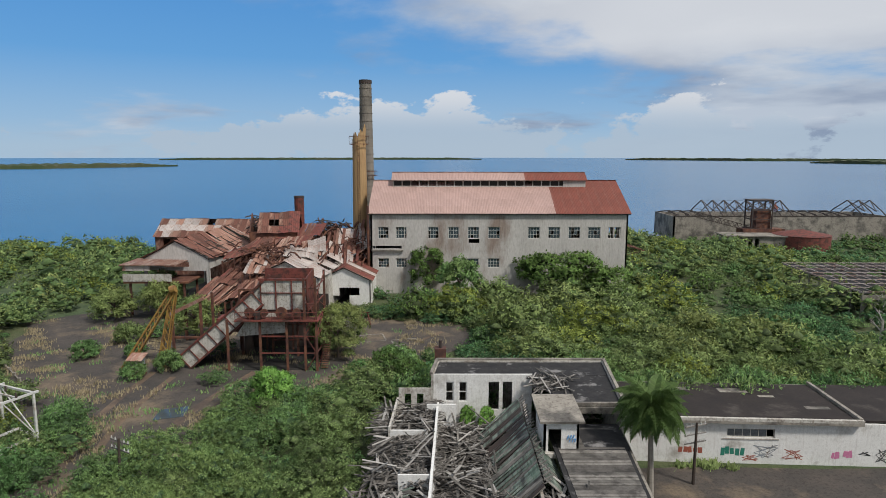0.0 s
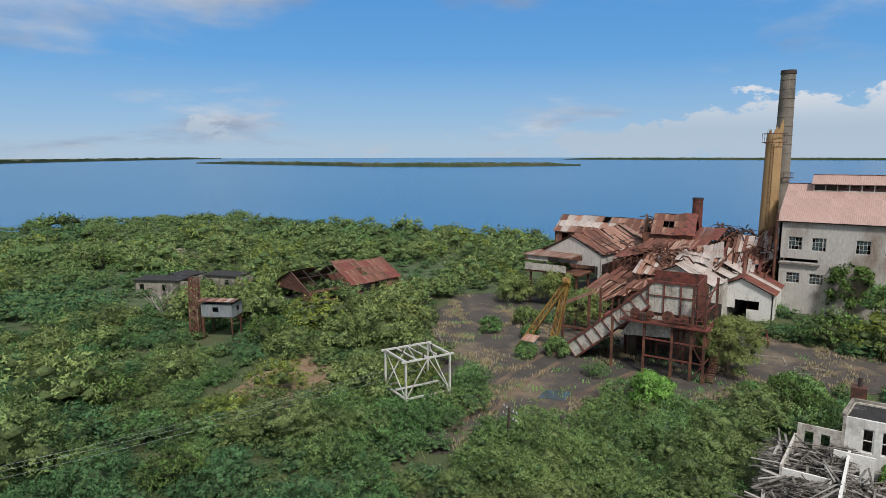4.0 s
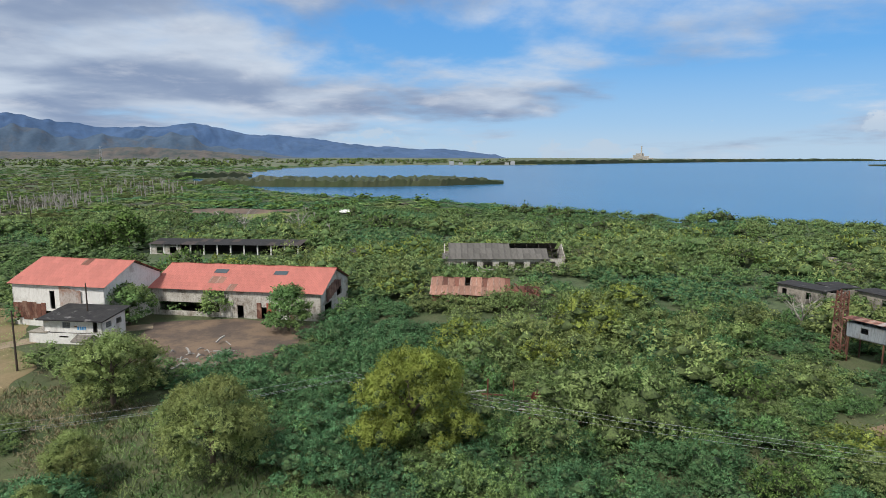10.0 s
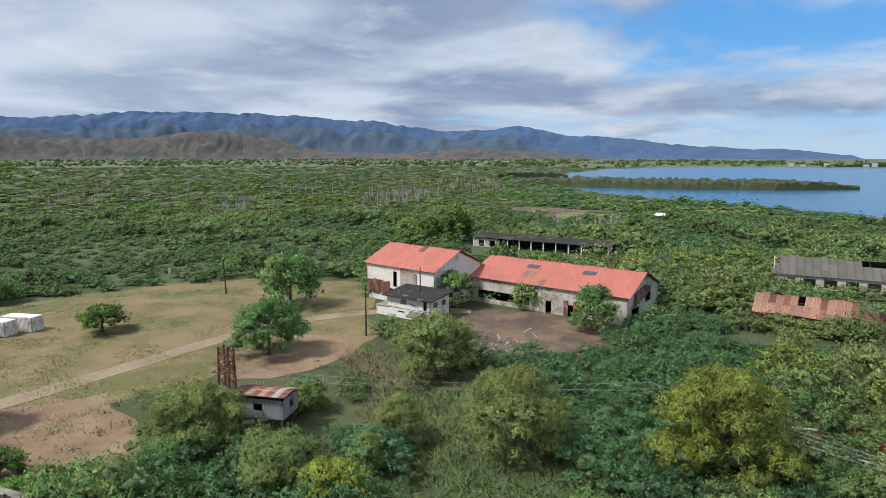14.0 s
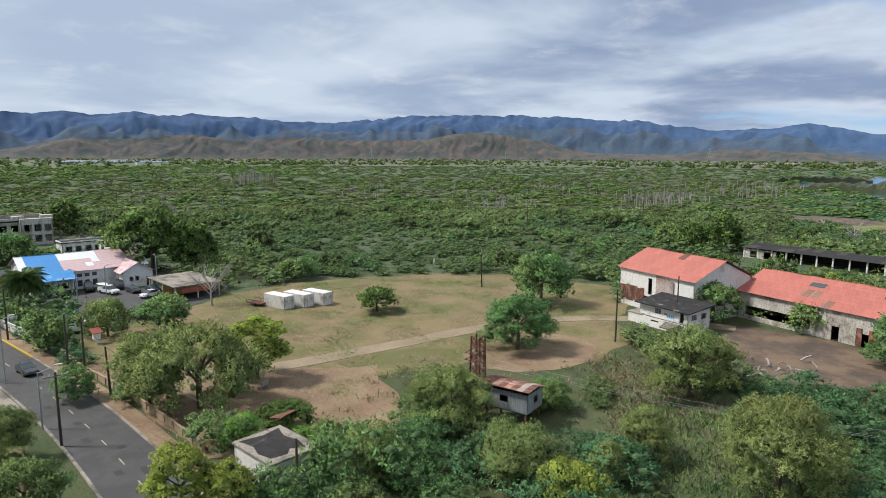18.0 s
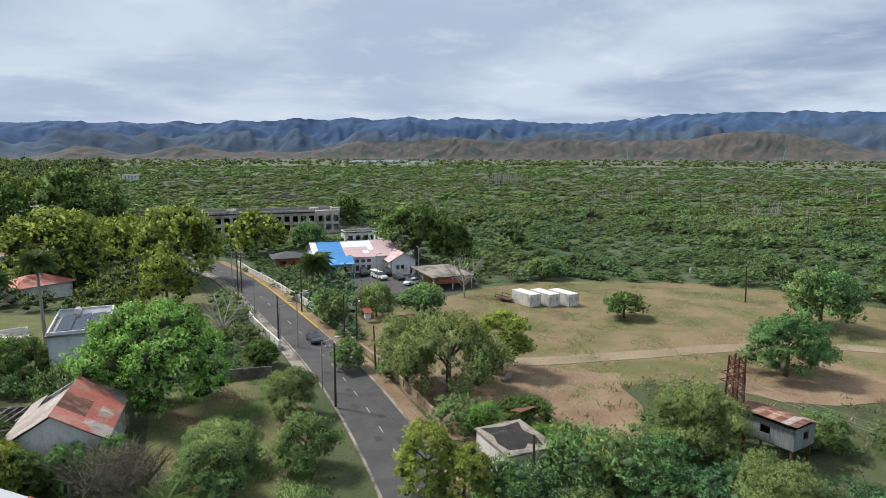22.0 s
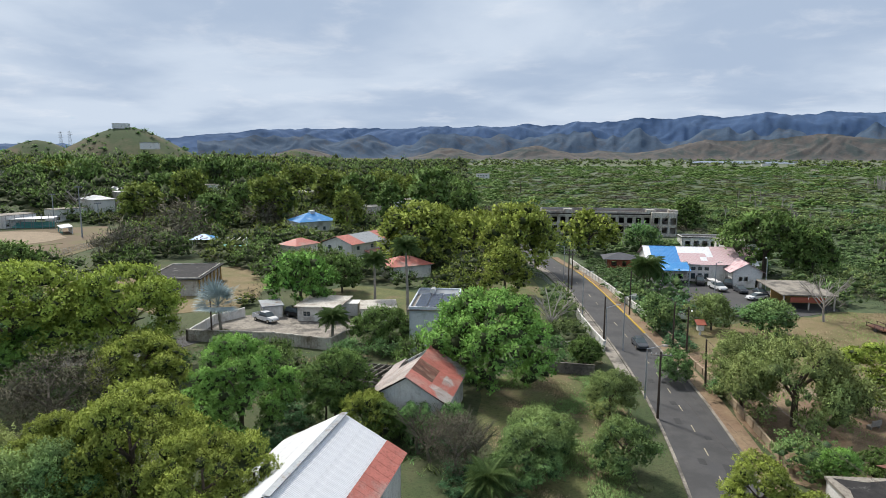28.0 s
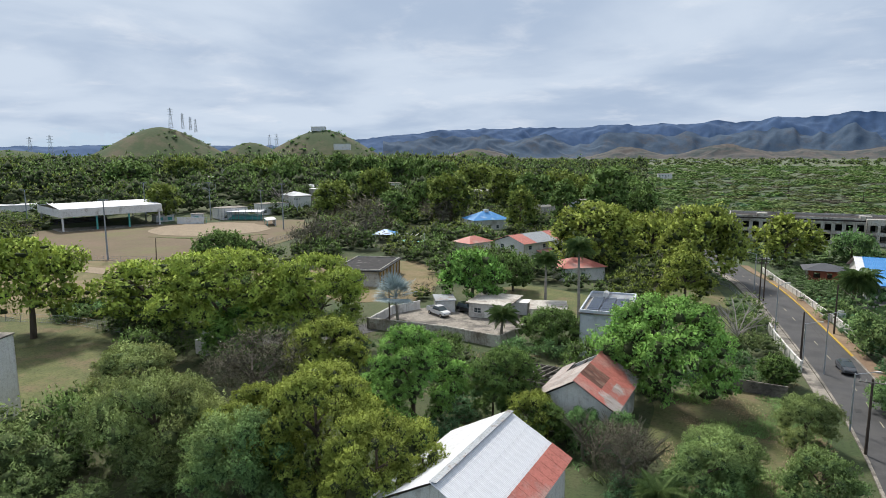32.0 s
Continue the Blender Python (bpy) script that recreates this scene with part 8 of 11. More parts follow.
    part("shell", tube(bmesh.new(), (0, 0, 0), (0, 0, 5.0), 8.2, 8.2, 32, False), "redsteel", tk)
    part("lid", tube(bmesh.new(), (0, 0, 5.0), (0, 0, 6.6), 8.4, 0.3, 32), "redsteel", tk)
    lr = thing("low_shed", "wide low shed with grey slatted roof frame", "shed", pose(77, 113, 0))
    for k in range(22):
        part("purlin", beam(bmesh.new(), (k * 2.2, 0, 4.95), (k * 2.2, 28, 5.65), 0.10), "palesheet", lr)
    for k in range(9):
        part("batten", beam(bmesh.new(), (0, 3.4 * k, 5.02 + 0.085 * k), (46, 3.4 * k, 5.02 + 0.085 * k), 0.12), "palesheet", lr)
        for q in range(5):
            part("post", beam(bmesh.new(), (q * 11.4, 3.4 * k, 0), (q * 11.4, 3.4 * k, 4.9), 0.25), "conc", lr)
    sheets(lr, (0, 0, 4.6), (46, 0, 0), (0, 28, 0.7), 15, 6, ["brownroof", "brownroof", "bitumen"], 0.2, 0.06)
    part("wall", wall((0, 0), (46, 0), 0, 4.4, 0.2, [(2 + 5 * k, 5 + 5 * k, 1, 3.5) for k in range(8)]), "conc", lr)
    for x, y, z in ((18, 239, 1.2), (26, 238, 1.2)):
        solo("mooring_post", tube(bmesh.new(), (0, 0, -2), (0, 0, 3.0), 0.25, 0.22, 8), "darksteel", "old wooden mooring post in the water", "post", pose(x + 24, y + 8, 0))
    by = thing("channel_buoy", "red conical channel buoy", "buoy", pose(190, 360, -0.9))
    part("float", tube(bmesh.new(), (0, 0, -0.3), (0, 0, 1.0), 1.5, 1.5, 14), "redwall", by)
    part("cone", tube(bmesh.new(), (0, 0, 1.0), (0, 0, 3.6), 1.1, 0.15, 14), "redwall", by)


store()


# ---- barns and sheds in the scrub ----
def hit_mats(base, alt, freq, seed, share_alt=0.35):
    """Picks between two lists of sheet colours by a slow noise, so that patches hold together."""
    def f(u, v):
        n = noise.noise(Vector((u * freq, v * freq * 0.5, seed)))
        lst = alt if n > 0.5 - share_alt else base
        return lst[int(abs(math.sin(u * 91.7 + v * 3.1)) * 997) % len(lst)]
    return f


gable_house("barn", "tall white and rusty barn with red metal roof", "barn", pose(-113.7, -64.2, 0, 0, 0, 78), 18.5, 15, 7.6, 10.8, "white", hit_mats(["redroof"], ["redroof", "rust"], 3, 1.0, 0.1), 12, 4, jitter=0.12,
            holes={"S": [(7.6, 8.6, 3.2, 6.4), (6.2, 7.6, 0.4, 2.8), (11, 13.5, 0.2, 2.4)], "E": [(1.5, 5.5, 0.2, 2.4)]}, over=0.5)
ob = thing("barn_cladding", "rusted lower cladding sheets of the tall barn", "cladding", pose(-113.7, -64.2, 0, 0, 0, 78))
for k in range(7):
    part("sheet", cube(-9.2 + k * 0.95, -8.28 + k * 0.95, -7.6, -7.53, 0.9 + 0.5 * rng.random(), 4.0 + 0.4 * rng.random()), "rust", ob)
for k in range(4):
    part("sheet", cube(0.4 + k * 1.1, 1.46 + k * 1.1, -7.6 - 0.04 * k, -7.53 - 0.04 * k, 3.6, 7.3 - 0.2 * k), "palesheet", ob, "loose pale hanging sheet")
gable_house("barn", "long low white barn with red metal roof and skylights", "barn", pose(-120.9, -36.4, 0, 0, 0, 81), 33, 16, 5.2, 8.4, "concwhite", hit_mats(["redroof"], ["redroof", "rustpale"], 4, 2.0, 0.15), 22, 4, jitter=0.1,
            holes={"S": [(1.5, 13.5, 0.9, 2.6), (17, 18.2, 0, 2.4), (21, 23, 0, 2.2)], "E": [(2, 6, 0, 2.6), (9, 12, 2.6, 4.2)]}, over=0.5)
ob = thing("barn_fittings", "red doors, patches and skylights of the long barn", "door", pose(-120.9, -36.4, 0, 0, 0, 81))
for x, mt in ((6.2, "redwall"), (7.1, "redsteel"), (8.6, "white"), (9.6, "white"), (10.6, "palesheet"), (4.3, "rust")):
    part("door_sheet", cube(x, x + 0.9, -8.1, -8.02, 0.1, 3.0), mt, ob)
for x in (-6.5, 5.5):
    v = (0.62, 0.62)
    y, z = -8 + 8 * 0.62, 5.2 + 3.2 * 0.62 + 0.16
    part("skylight", slab(bmesh.new(), (x, y, z), (x + 2.6, y, z), (x + 2.6, y + 1.2, z + 0.48), (x, y + 1.2, z + 0.48), 0.05), "pane", ob)
for k in range(6):
    part("gable_sheet", cube(16.55, 16.62, -5 + k * 1.4, -3.7 + k * 1.4, 2.8 + 0.3 * k, 6.2 - 0.3 * abs(k - 3)), "rust", ob)


def white_office():
    ob = thing("office_hut", "small white two-level office with grey lean-to roof", "building", pose(-100.2, -58.2, 0, 0, 0, 83))
    part("podium", wall((-6.8, -3.6), (5.4, -3.6), 0, 1.7, 0.2, [(5.2, 6.8, 1.0, 1.3), (8, 9.6, 1.0, 1.3)]), "white", ob)
    part("podium_side", wall((-6.8, 3), (-6.8, -3.6), 0, 1.7, 0.2), "white", ob)
    part("podium_roof", cube(-6.9, -3.6, -3.7, 3.0, 1.7, 1.85), "conc", ob)
    part("wall", wall((-4.6, -3.0), (5.4, -3.0), 1.7, 3.9, 0.2, [(3.2, 4.6, 0.7, 1.7), (8.4, 9.2, 0.1, 1.9)]), "white", ob)
    part("wall", wall((5.4, -3.0), (5.4, 3.0), 0, 3.9, 0.2, [(1.0, 2.4, 2.3, 3.3), (3.6, 5.0, 2.3, 3.3)]), "white", ob)
    part("wall", wall((5.4, 3.0), (-4.6, 3.0), 0, 4.4, 0.2), "white", ob)
    part("wall", wall((-4.6, 3.0), (-4.6, -3.0), 0, 3.9, 0.2), "white", ob)
    window(ob, (-4.6, -3.0), (1, 0), 3.2, 2.4, 1.4, 1.0, 2, 3, "galv", "cloudpane")
    window(ob, (5.4, -3.0), (0, 1), 1.0, 2.3, 1.4, 1.0, 2, 3, "galv", "cloudpane")
    part("roof", slab(bmesh.new(), (-5.2, -3.9, 3.95), (6.2, -3.9, 3.95), (6.2, 3.6, 4.75), (-5.2, 3.6, 4.75), 0.18), "bitumen", ob)
    part("step_slab", slab(bmesh.new(), (1.6, -5.4, 1.0), (4.4, -5.4, 1.0), (4.4, -3.7, 1.7), (1.6, -3.7, 1.7), 0.15), "conc", ob)
    bm = bmesh.new()
    for k in range(4):
        box(bm, 1.2 + 0.4 * k, 1.5 + 0.4 * k, -3.012, -3.003, 2.2, 2.75)
    part("graffiti", bm, "blue", ob)
    part("graffiti", cube(0.7, 1.2, -3.012, -3.003, 2.6, 2.85), "crane", ob)


white_office()
ob = thing("open_shed", "long open shed with black sheet roof and white posts", "shed", pose(-189, -64, 0, 0, 0, 87))
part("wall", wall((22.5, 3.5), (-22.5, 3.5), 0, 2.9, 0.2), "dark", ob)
for k in range(12):
    part("post", cube(-22.5 + k * 4.05, -22.15 + k * 4.05, -3.6, -3.25, 0, 2.9), "white", ob)
part("wall", wall((-22.5, -3.5), (-13, -3.5), 0, 2.6, 0.2, [(2, 4, 0.2, 2.2), (6, 8, 0.2, 2.2)]), "concwhite", ob)
sheets(ob, (-23, -4.2, 2.95), (46, 0, 0), (0, 8.4, 0.7), 23, 2, ["bitumen", "bitumen", "darksteel"], 0.1)
gable_house("grey_shed", "grey sheet-roofed shed with stripped end bays", "shed", pose(-164.5, 16.5, 0, 0, 0, 90), 31, 12, 3.6, 6.6, "concwhite", ["greysheet"], 20, 3, jitter=0.15, gaps=0.02,
            holes={"S": [(2 + 4 * k, 4.4 + 4 * k, 1.0, 2.8) for k in range(7)]}, hole=lambda u, v: u > 0.86 or (u > 0.55 and v > 0.7) or (u < 0.05 and v > 0.4))
gable_house("rust_shed", "half-collapsed shed with orange rusted roof", "shed", pose(-125, 6.2, 0, 0, 0, 84), 15, 8, 2.8, 5.2, "rust", ["rustpale", "rustpale", "rust"], 14, 2, jitter=0.4, gaps=0.03, hole=lambda u, v: 0.4 < u < 0.46 and v < 0.5,
            holes={"S": [(1, 3, 0, 2), (5, 7, 0, 2), (9, 14, 0, 2.4)]})
wreck("shed_wreckage", "rusty beams of the collapsed shed end", (-123.5, 17, 0.6), (2.6, 4, 3.4), 60, "steel", 11)
sheet_field("fallen_roof", "twisted dark rusted sheets of a fallen shed end", (-121, 13.5, 2.0), (0.6, 6, -0.4), (-5, 0.4, 1.8), 6, 3, ["rust", "redsteel"], 1.6, 0.3, 0.3, 12)
gable_house("rust_hall", "open rusty hall with half its red roof gone", "shed", pose(-97, 99, 0, 0, 0, 80), 24, 13, 2.6, 6.0, "rust", ["rust", "redsteel", "rust"], 16, 3, jitter=0.3, gaps=0.02, hole=lambda u, v: u < 0.42 and v > 0.12 or (0.62 < u < 0.68 and 0.3 < v < 0.8),
            holes={"S": [(1 + 4 * k, 4 + 4 * k, 0.4, 2.2) for k in range(5)], "W": [(2, 11, 0, 2.2)]}, trusses=4)
for x, y, rz, s in ((-126, 76, 30, 6), (-119, 87, 20, 5), (-127, 82, 10, 3.5)):
    ob = thing("concrete_ruin", "low roofless concrete ruin in the scrub", "ruin", pose(x, y, 0, 0, 0, rz))
    part("wall", wall((-s, -2), (s, -2), 0, 3.2, 0.25, [(1, 2, 1, 2.4), (s, s + 1, 1, 2.4)]), "conc", ob)
    part("wall", wall((s, -2), (s, 3), 0, 3.2, 0.25), "conc", ob)
    part("wall", wall((-s, 3), (-s, -2), 0, 3.2, 0.25), "conc", ob)
    part("roof_slab", cube(-s - 0.3, s * 0.7, -2.4, 3.2, 3.2, 3.4), "bitumen", ob)
for x, y, s, mt in ((-157, 52, 2.2, "rustpale"), (-175, -22, 3.5, "bitumen"), (-170, -30, 2, "conc"), (-300, -45, 4, "white"), (-110, 115, 3, "rust")):
    ob = thing("small_shed", "tiny low shed roof among bushes", "shed", pose(x, y, 0, 0, 0, 70))
    part("wall", wall((-s, -s * 0.6), (s, -s * 0.6), 0, 2.4, 0.15), "conc", ob)
    part("wall", wall((s, s * 0.6), (-s, s * 0.6), 0, 2.8, 0.15), "conc", ob)
    part("roof", slab(bmesh.new(), (-s - 0.3, -s * 0.8, 2.4), (s + 0.3, -s * 0.8, 2.4), (s + 0.3, s * 0.8, 3.2), (-s - 0.3, s * 0.8, 3.2), 0.1), mt, ob)


def scale_hut(m, lift=0.3, mast=9.6):
    """A sheet-metal hut on stilts beside a rusty lattice hoist."""
    ob = thing("weigh_hut", "grey corrugated hut on stilts with striped rusty roof", "hut", m @ pose(0, 0, lift))
    part("wall", wall((-1.8, -2.7), (1.8, -2.7), 1.9, 4.0, 0.08, [(1.5, 2.5, 0.7, 1.6)]), "galv", ob)
    part("wall", wall((1.8, -2.7), (1.8, 2.7), 1.9, 4.0, 0.08), "galv", ob)
    part("wall", wall((1.8, 2.7), (-1.8, 2.7), 1.9, 4.0, 0.08), "galv", ob)
    part("wall", wall((-1.8, 2.7), (-1.8, -2.7), 1.9, 4.0, 0.08, [(2, 3, 0.8, 1.6)]), "galv", ob)
    part("floor", cube(-1.7, 1.7, -2.6, 2.6, 1.75, 1.9), "wood", ob)
    window(ob, (-1.8, -2.7), (1, 0), 1.5, 2.6, 1.0, 0.9, 1, 1, "wood", "pane", 1.0, 0.0, 0.08)
    for x in (-1.6, 1.6):
        for y in (-2.4, 2.4):
            part("stilt", beam(bmesh.new(), (x, y, -lift), (x, y, 1.75), 0.18), "steel", ob)
    for k in range(8):
        y = -3.1 + k * 0.78
        mt = ("rust", "palesheet", "rust", "rustpale", "rust", "rustpale", "redsteel", "rust")[k]
        part("roof_sheet", slab(bmesh.new(), (-2.3, y, 4.55), (0.0, y, 4.62), (0.0, y + 0.8, 4.62), (-2.3, y + 0.8, 4.55), 0.03), mt, ob)
        part("roof_sheet", slab(bmesh.new(), (0.0, y, 4.63), (2.3, y, 3.95), (2.3, y + 0.8, 3.95), (0.0, y + 0.8, 4.63), 0.03), mt, ob)
    bm = bmesh.new()
    for s in (-0.5, 0.5):
        beam(bm, (1.9, s - 1.2, 1.8), (5.0 + lift, s - 1.2, -lift), 0.14)
    for k in range(14):
        f = (k + 0.5) / 14
        beam(bm, (1.9 + (3.1 + lift) * f, -1.7, 1.8 - (1.8 + lift) * f), (1.9 + (3.1 + lift) * f, -0.7, 1.8 - (1.8 + lift) * f), 0.2, 0.05)
    part("stair", bm, "steel", ob, "rusty slanting steel stair")
    tw = thing("hoist_tower", "rusty lattice hoist tower", "tower", m @ pose(-0.8, 4.2, 0))
    part("mast", lattice(bmesh.new(), (0, 0, 0), (0, 0, mast), 1.5, 1.1, 11, 0.17, Vector((0, 1, 0.01))), "rust", tw)
    for z in (mast - 2.4, mast - 1.6):
        part("cage_bar", beam(bmesh.new(), (-1.8, -0.6, z), (0.4, -0.6, z), 0.1), "rust", tw)
        part("cage_bar", beam(bmesh.new(), (-1.8, 0.6, z), (0.4, 0.6, z), 0.1), "rust", tw)
        part("cage_bar", beam(bmesh.new(), (-1.8, -0.6, z), (-1.8, 0.6, z), 0.1), "rust", tw)
    bm = bmesh.new()
    beam(bm, (0.8, -0.4, 0), (0.6, -0.4, mast - 1.2), 0.12)
    beam(bm, (0.8, 0.4, 0), (0.6, 0.4, mast - 1.2), 0.12)
    for k in range(16):
        beam(bm, (0.78, -0.4, 0.5 + k * 0.55), (0.78, 0.4, 0.5 + k * 0.55), 0.08)
    part("ladder", bm, "rustpale", tw)


scale_hut(pose(-49.0, -47.2, 0, 0, 0, 196))
scale_hut(pose(-88, 62.5, 0, 0, 0, 118), 1.9, 10.1)

ob = thing("cane_rack", "dark rusty cane cart frame in the bushes", "frame", pose(-68.5, 6.8, 0, 0, 0, 84))
bm = bmesh.new()
for x in (-4.4, -1.4, 1.6, 4.4):
    part("post", beam(bmesh.new(), (x, -2.2, 0), (x, -2.2, 2.2), 0.16), "steel", ob)
    part("post", beam(bmesh.new(), (x, 2.2, 0), (x, 2.2, 3.9), 0.16), "steel", ob)
    part("cross_beam", beam(bmesh.new(), (x, -2.2, 1.9), (x, 2.2, 1.9), 0.14), "steel", ob)
for y, z, mt in ((-2.2, 2.1, "steel"), (2.2, 2.0, "steel"), (-0.8, 1.9, "darksteel"), (0.8, 1.9, "darksteel"), (-2.25, 1.2, "steel")):
    part("rail", beam(bmesh.new(), (-4.6, y, z), (4.6, y, z), 0.16), mt, ob)
part("rail", beam(bmesh.new(), (-1.0, -2.3, 2.3), (4.5, -2.3, 2.15), 0.14), "whitesteel", ob)
part("rail", beam(bmesh.new(), (-4.2, 2.0, 2.2), (-1.6, 2.2, 2.5), 0.14), "whitesteel", ob)
part("tank_end", tube(bmesh.new(), (4.2, 1.2, 2.3), (4.2, 1.4, 2.3), 0.6, 0.6, 14), "redsteel", ob)


def substation():
    ob = thing("substation_frame", "white painted steel substation frame with insulators", "frame", pose(-43.3, 56.9, 0, 0, 0, 66))
    a, b, h = 2.9, 2.6, 7.0
    for x in (-a, a):
        for y in (-b, b):
            part("leg", beam(bmesh.new(), (x, y, 0), (x, y, h), 0.2), "whitesteel", ob)
    for z in (2.6, h):
        for y in (-b, b):
            part("girt", beam(bmesh.new(), (-a - (0.5 if z == h else 0), y, z), (a + (0.5 if z == h else 0), y, z), 0.2), "whitesteel", ob)
        for x in (-a, a):
            part("girt", beam(bmesh.new(), (x, -b, z), (x, b, z), 0.2), "whitesteel", ob)
    for k in range(1, 4):
        part("top_bar", beam(bmesh.new(), (-a + k * 1.45, -b, h), (-a + k * 1.45, b, h), 0.14), "whitesteel", ob)
    for z0, z1 in ((2.6, h), (0.2, 2.6)):
        for y in (-b, b):
            part("brace", beam(bmesh.new(), (-a, y, z0), (0, y, z1), 0.09), "whitesteel", ob)
            part("brace", beam(bmesh.new(), (a, y, z0), (0, y, z1), 0.09), "whitesteel", ob)
        for x in (-a, a):
            part("brace", beam(bmesh.new(), (x, -b, z0), (x, b, z1), 0.09), "whitesteel", ob)
    part("shelf", beam(bmesh.new(), (-a, 0, 2.9), (a, 0, 2.9), 0.4, 0.12), "whitesteel", ob)
    for k in range(9):
        x, y = -2.6 + 0.65 * k, (-b, 0.0, b)[k % 3]
        ins = part("insulator", tube(bmesh.new(), (x, y, h + 0.1), (x, y, h + 0.6), 0.12, 0.07, 8), "darksteel", ob)
    for k in range(4):
        part("switch", tube(bmesh.new(), (a + 0.1, -1.5 + k, h - 1.6), (a + 0.1, -1.5 + k, h - 0.9), 0.1, 0.1, 8), "darksteel", ob)


substation()

_cont = thing("shipping_container", "white shipping container on the field", "container", pose(-52.0, -114.2, 0, 0, 0, 15), "containers on the field")
bm = bmesh.new()
for k in range(24):
    for s in (-1, 1):
        box(bm, s * 1.2 - 0.03, s * 1.2 + 0.03, -3.0 + 0.25 * k, -2.87 + 0.25 * k, 0.15, 2.55)
part("ribs", bm, "white", _cont, kind="stuff")
part("body", cube(-1.19, 1.19, -3.02, 3.02, 0.05, 2.58), "white", _cont)
for x0, x1 in ((-1.16, -0.02), (0.02, 1.16)):
    d = part("door", cube(x0, x1, 3.03, 3.08, 0.15, 2.5), "white", _cont)
    part("lock_bar", tube(bmesh.new(), (x0 + 0.4, 3.11, 0.2), (x0 + 0.4, 3.11, 2.5), 0.03, 0.03, 6), "galv", d)
    part("placard", cube(x0 + 0.6, x0 + 0.95, 3.085, 3.09, 1.5, 1.8), "galv", d)
for q in (-1.2, 1.2):
    part("corner_post", cube(q - 0.05, q + 0.05, 2.98, 3.07, 0, 2.6), "galv", _cont)
copy_thing(_cont, pose(-55.7, -113.3, 0, 0, 0, 15))
copy_thing(_cont, pose(-59.4, -112.4, 0, 0, 0, 17))
ob = thing("flat_trailer", "rusty flat trailer with side rails", "trailer", pose(-49.0, -118, 0, 0, 0, 20))
part("bed", cube(-1, 1, -2, 2, 0.6, 0.75), "steel", ob)
for x in (-1, 1):
    part("side_rail", beam(bmesh.new(), (x, -2, 1.3), (x, 2, 1.3), 0.08), "darksteel", ob)
    for y in (-1.8, 0, 1.8):
        part("rail_post", beam(bmesh.new(), (x, y, 0.75), (x, y, 1.3), 0.06), "darksteel", ob)
    part("tyre", tube(bmesh.new(), (x * 1.1 - 0.1, 0.3, 0.35), (x * 1.1 + 0.1, 0.3, 0.35), 0.35, 0.35, 14), "black", ob)
ob = thing("basketball_hoop", "white basketball backboard on a post at the field edge", "hoop", pose(-98, -123, 0, 0, 0, 218))
part("post", tube(bmesh.new(), (0, 0.3, 0), (0, 0.1, 3), 0.08, 0.08, 8), "galv", ob)
part("backboard", cube(-0.9, 0.9, -0.03, 0.03, 2.5, 3.6), "white", ob)
part("ring", tube(bmesh.new(), (0, -0.3, 2.75), (0, -0.3, 2.79), 0.23, 0.23, 14, False), "redwall", ob)


# ---- village along the road ----
def flat_house(name, label, m, L, W, h, wall_mat, roof_mat, holes, over=0.3, win=(2, 2, "white", "pane"), category="house", parapet=0.0):
    """A box house with a flat roof; holes: {side: [(u0, u1, v0, v1)]}; those off the floor get windows."""
    ob = thing(name, label, category, m)
    x, y = L / 2, W / 2
    for s, p, q in (("S", (-x, -y), (x, -y)), ("E", (x, -y), (x, y)), ("N", (x, y), (-x, y)), ("W", (-x, y), (-x, -y))):
        hs = holes.get(s, ())
        part("wall", wall(p, q, 0, h, 0.2, hs), wall_mat, ob)
        for k in hs:
            if k[2] > 0.3 and win:
                window(ob, p, (q[0] - p[0], q[1] - p[1]), k[0], k[2], k[1] - k[0], k[3] - k[2], *win)
    part("floor", cube(-x + 0.2, x - 0.2, -y + 0.2, y - 0.2, 0, 0.06), "dark", ob)
    part("roof", cube(-x - over, x + over, -y - over, y + over, h, h + 0.18), roof_mat, ob)
    if parapet:
        bm = bmesh.new()
        for a, b in (((-x, -y), (x, -y)), ((x, -y), (x, y)), ((x, y), (-x, y)), ((-x, y), (-x, -y))):
            beam(bm, (*a, h + 0.18 + parapet / 2), (*b, h + 0.18 + parapet / 2), 0.22, parapet)
        part("parapet", bm, wall_mat, ob)
    return ob


def hip_roof(ob, L, W, z, top, mat, over=0.5):
    x, y, r = L / 2 + over, W / 2 + over, max(0.3, L / 2 - W / 2)
    bm = bmesh.new()
    v = [bm.verts.new(c) for c in ((-x, -y, z), (x, -y, z), (x, y, z), (-x, y, z), (-r, 0, top), (r, 0, top))]
    for f in ((0, 1, 5, 4), (1, 2, 5), (2, 3, 4, 5), (3, 0, 4), (3, 2, 1, 0)):
        bm.faces.new([v[i] for i in f])
    part("roof", bm, mat, ob)


bg = flat_house("bungalow", "small white flat-roofed hut with black-stained roof", pose(-22.9, -52.1, 0, 0, 0, 98), 6.2, 4.9, 3.3, "white", "conc", {"E": [(1, 2, 1, 2)]}, 0.15)
part("roof_stain", prism(bmesh.new(), [(-2.9, -2.1), (-1.0, -1.7), (0.6, -2.2), (2.2, -1.9), (2.5, -0.4), (1.7, 0.4), (2.6, 1.5), (0.8, 1.9), (-1.0, 1.5), (-2.8, 2.1), (-2.4, 0.3)], 3.484, 3.49), "bitumen", bg)


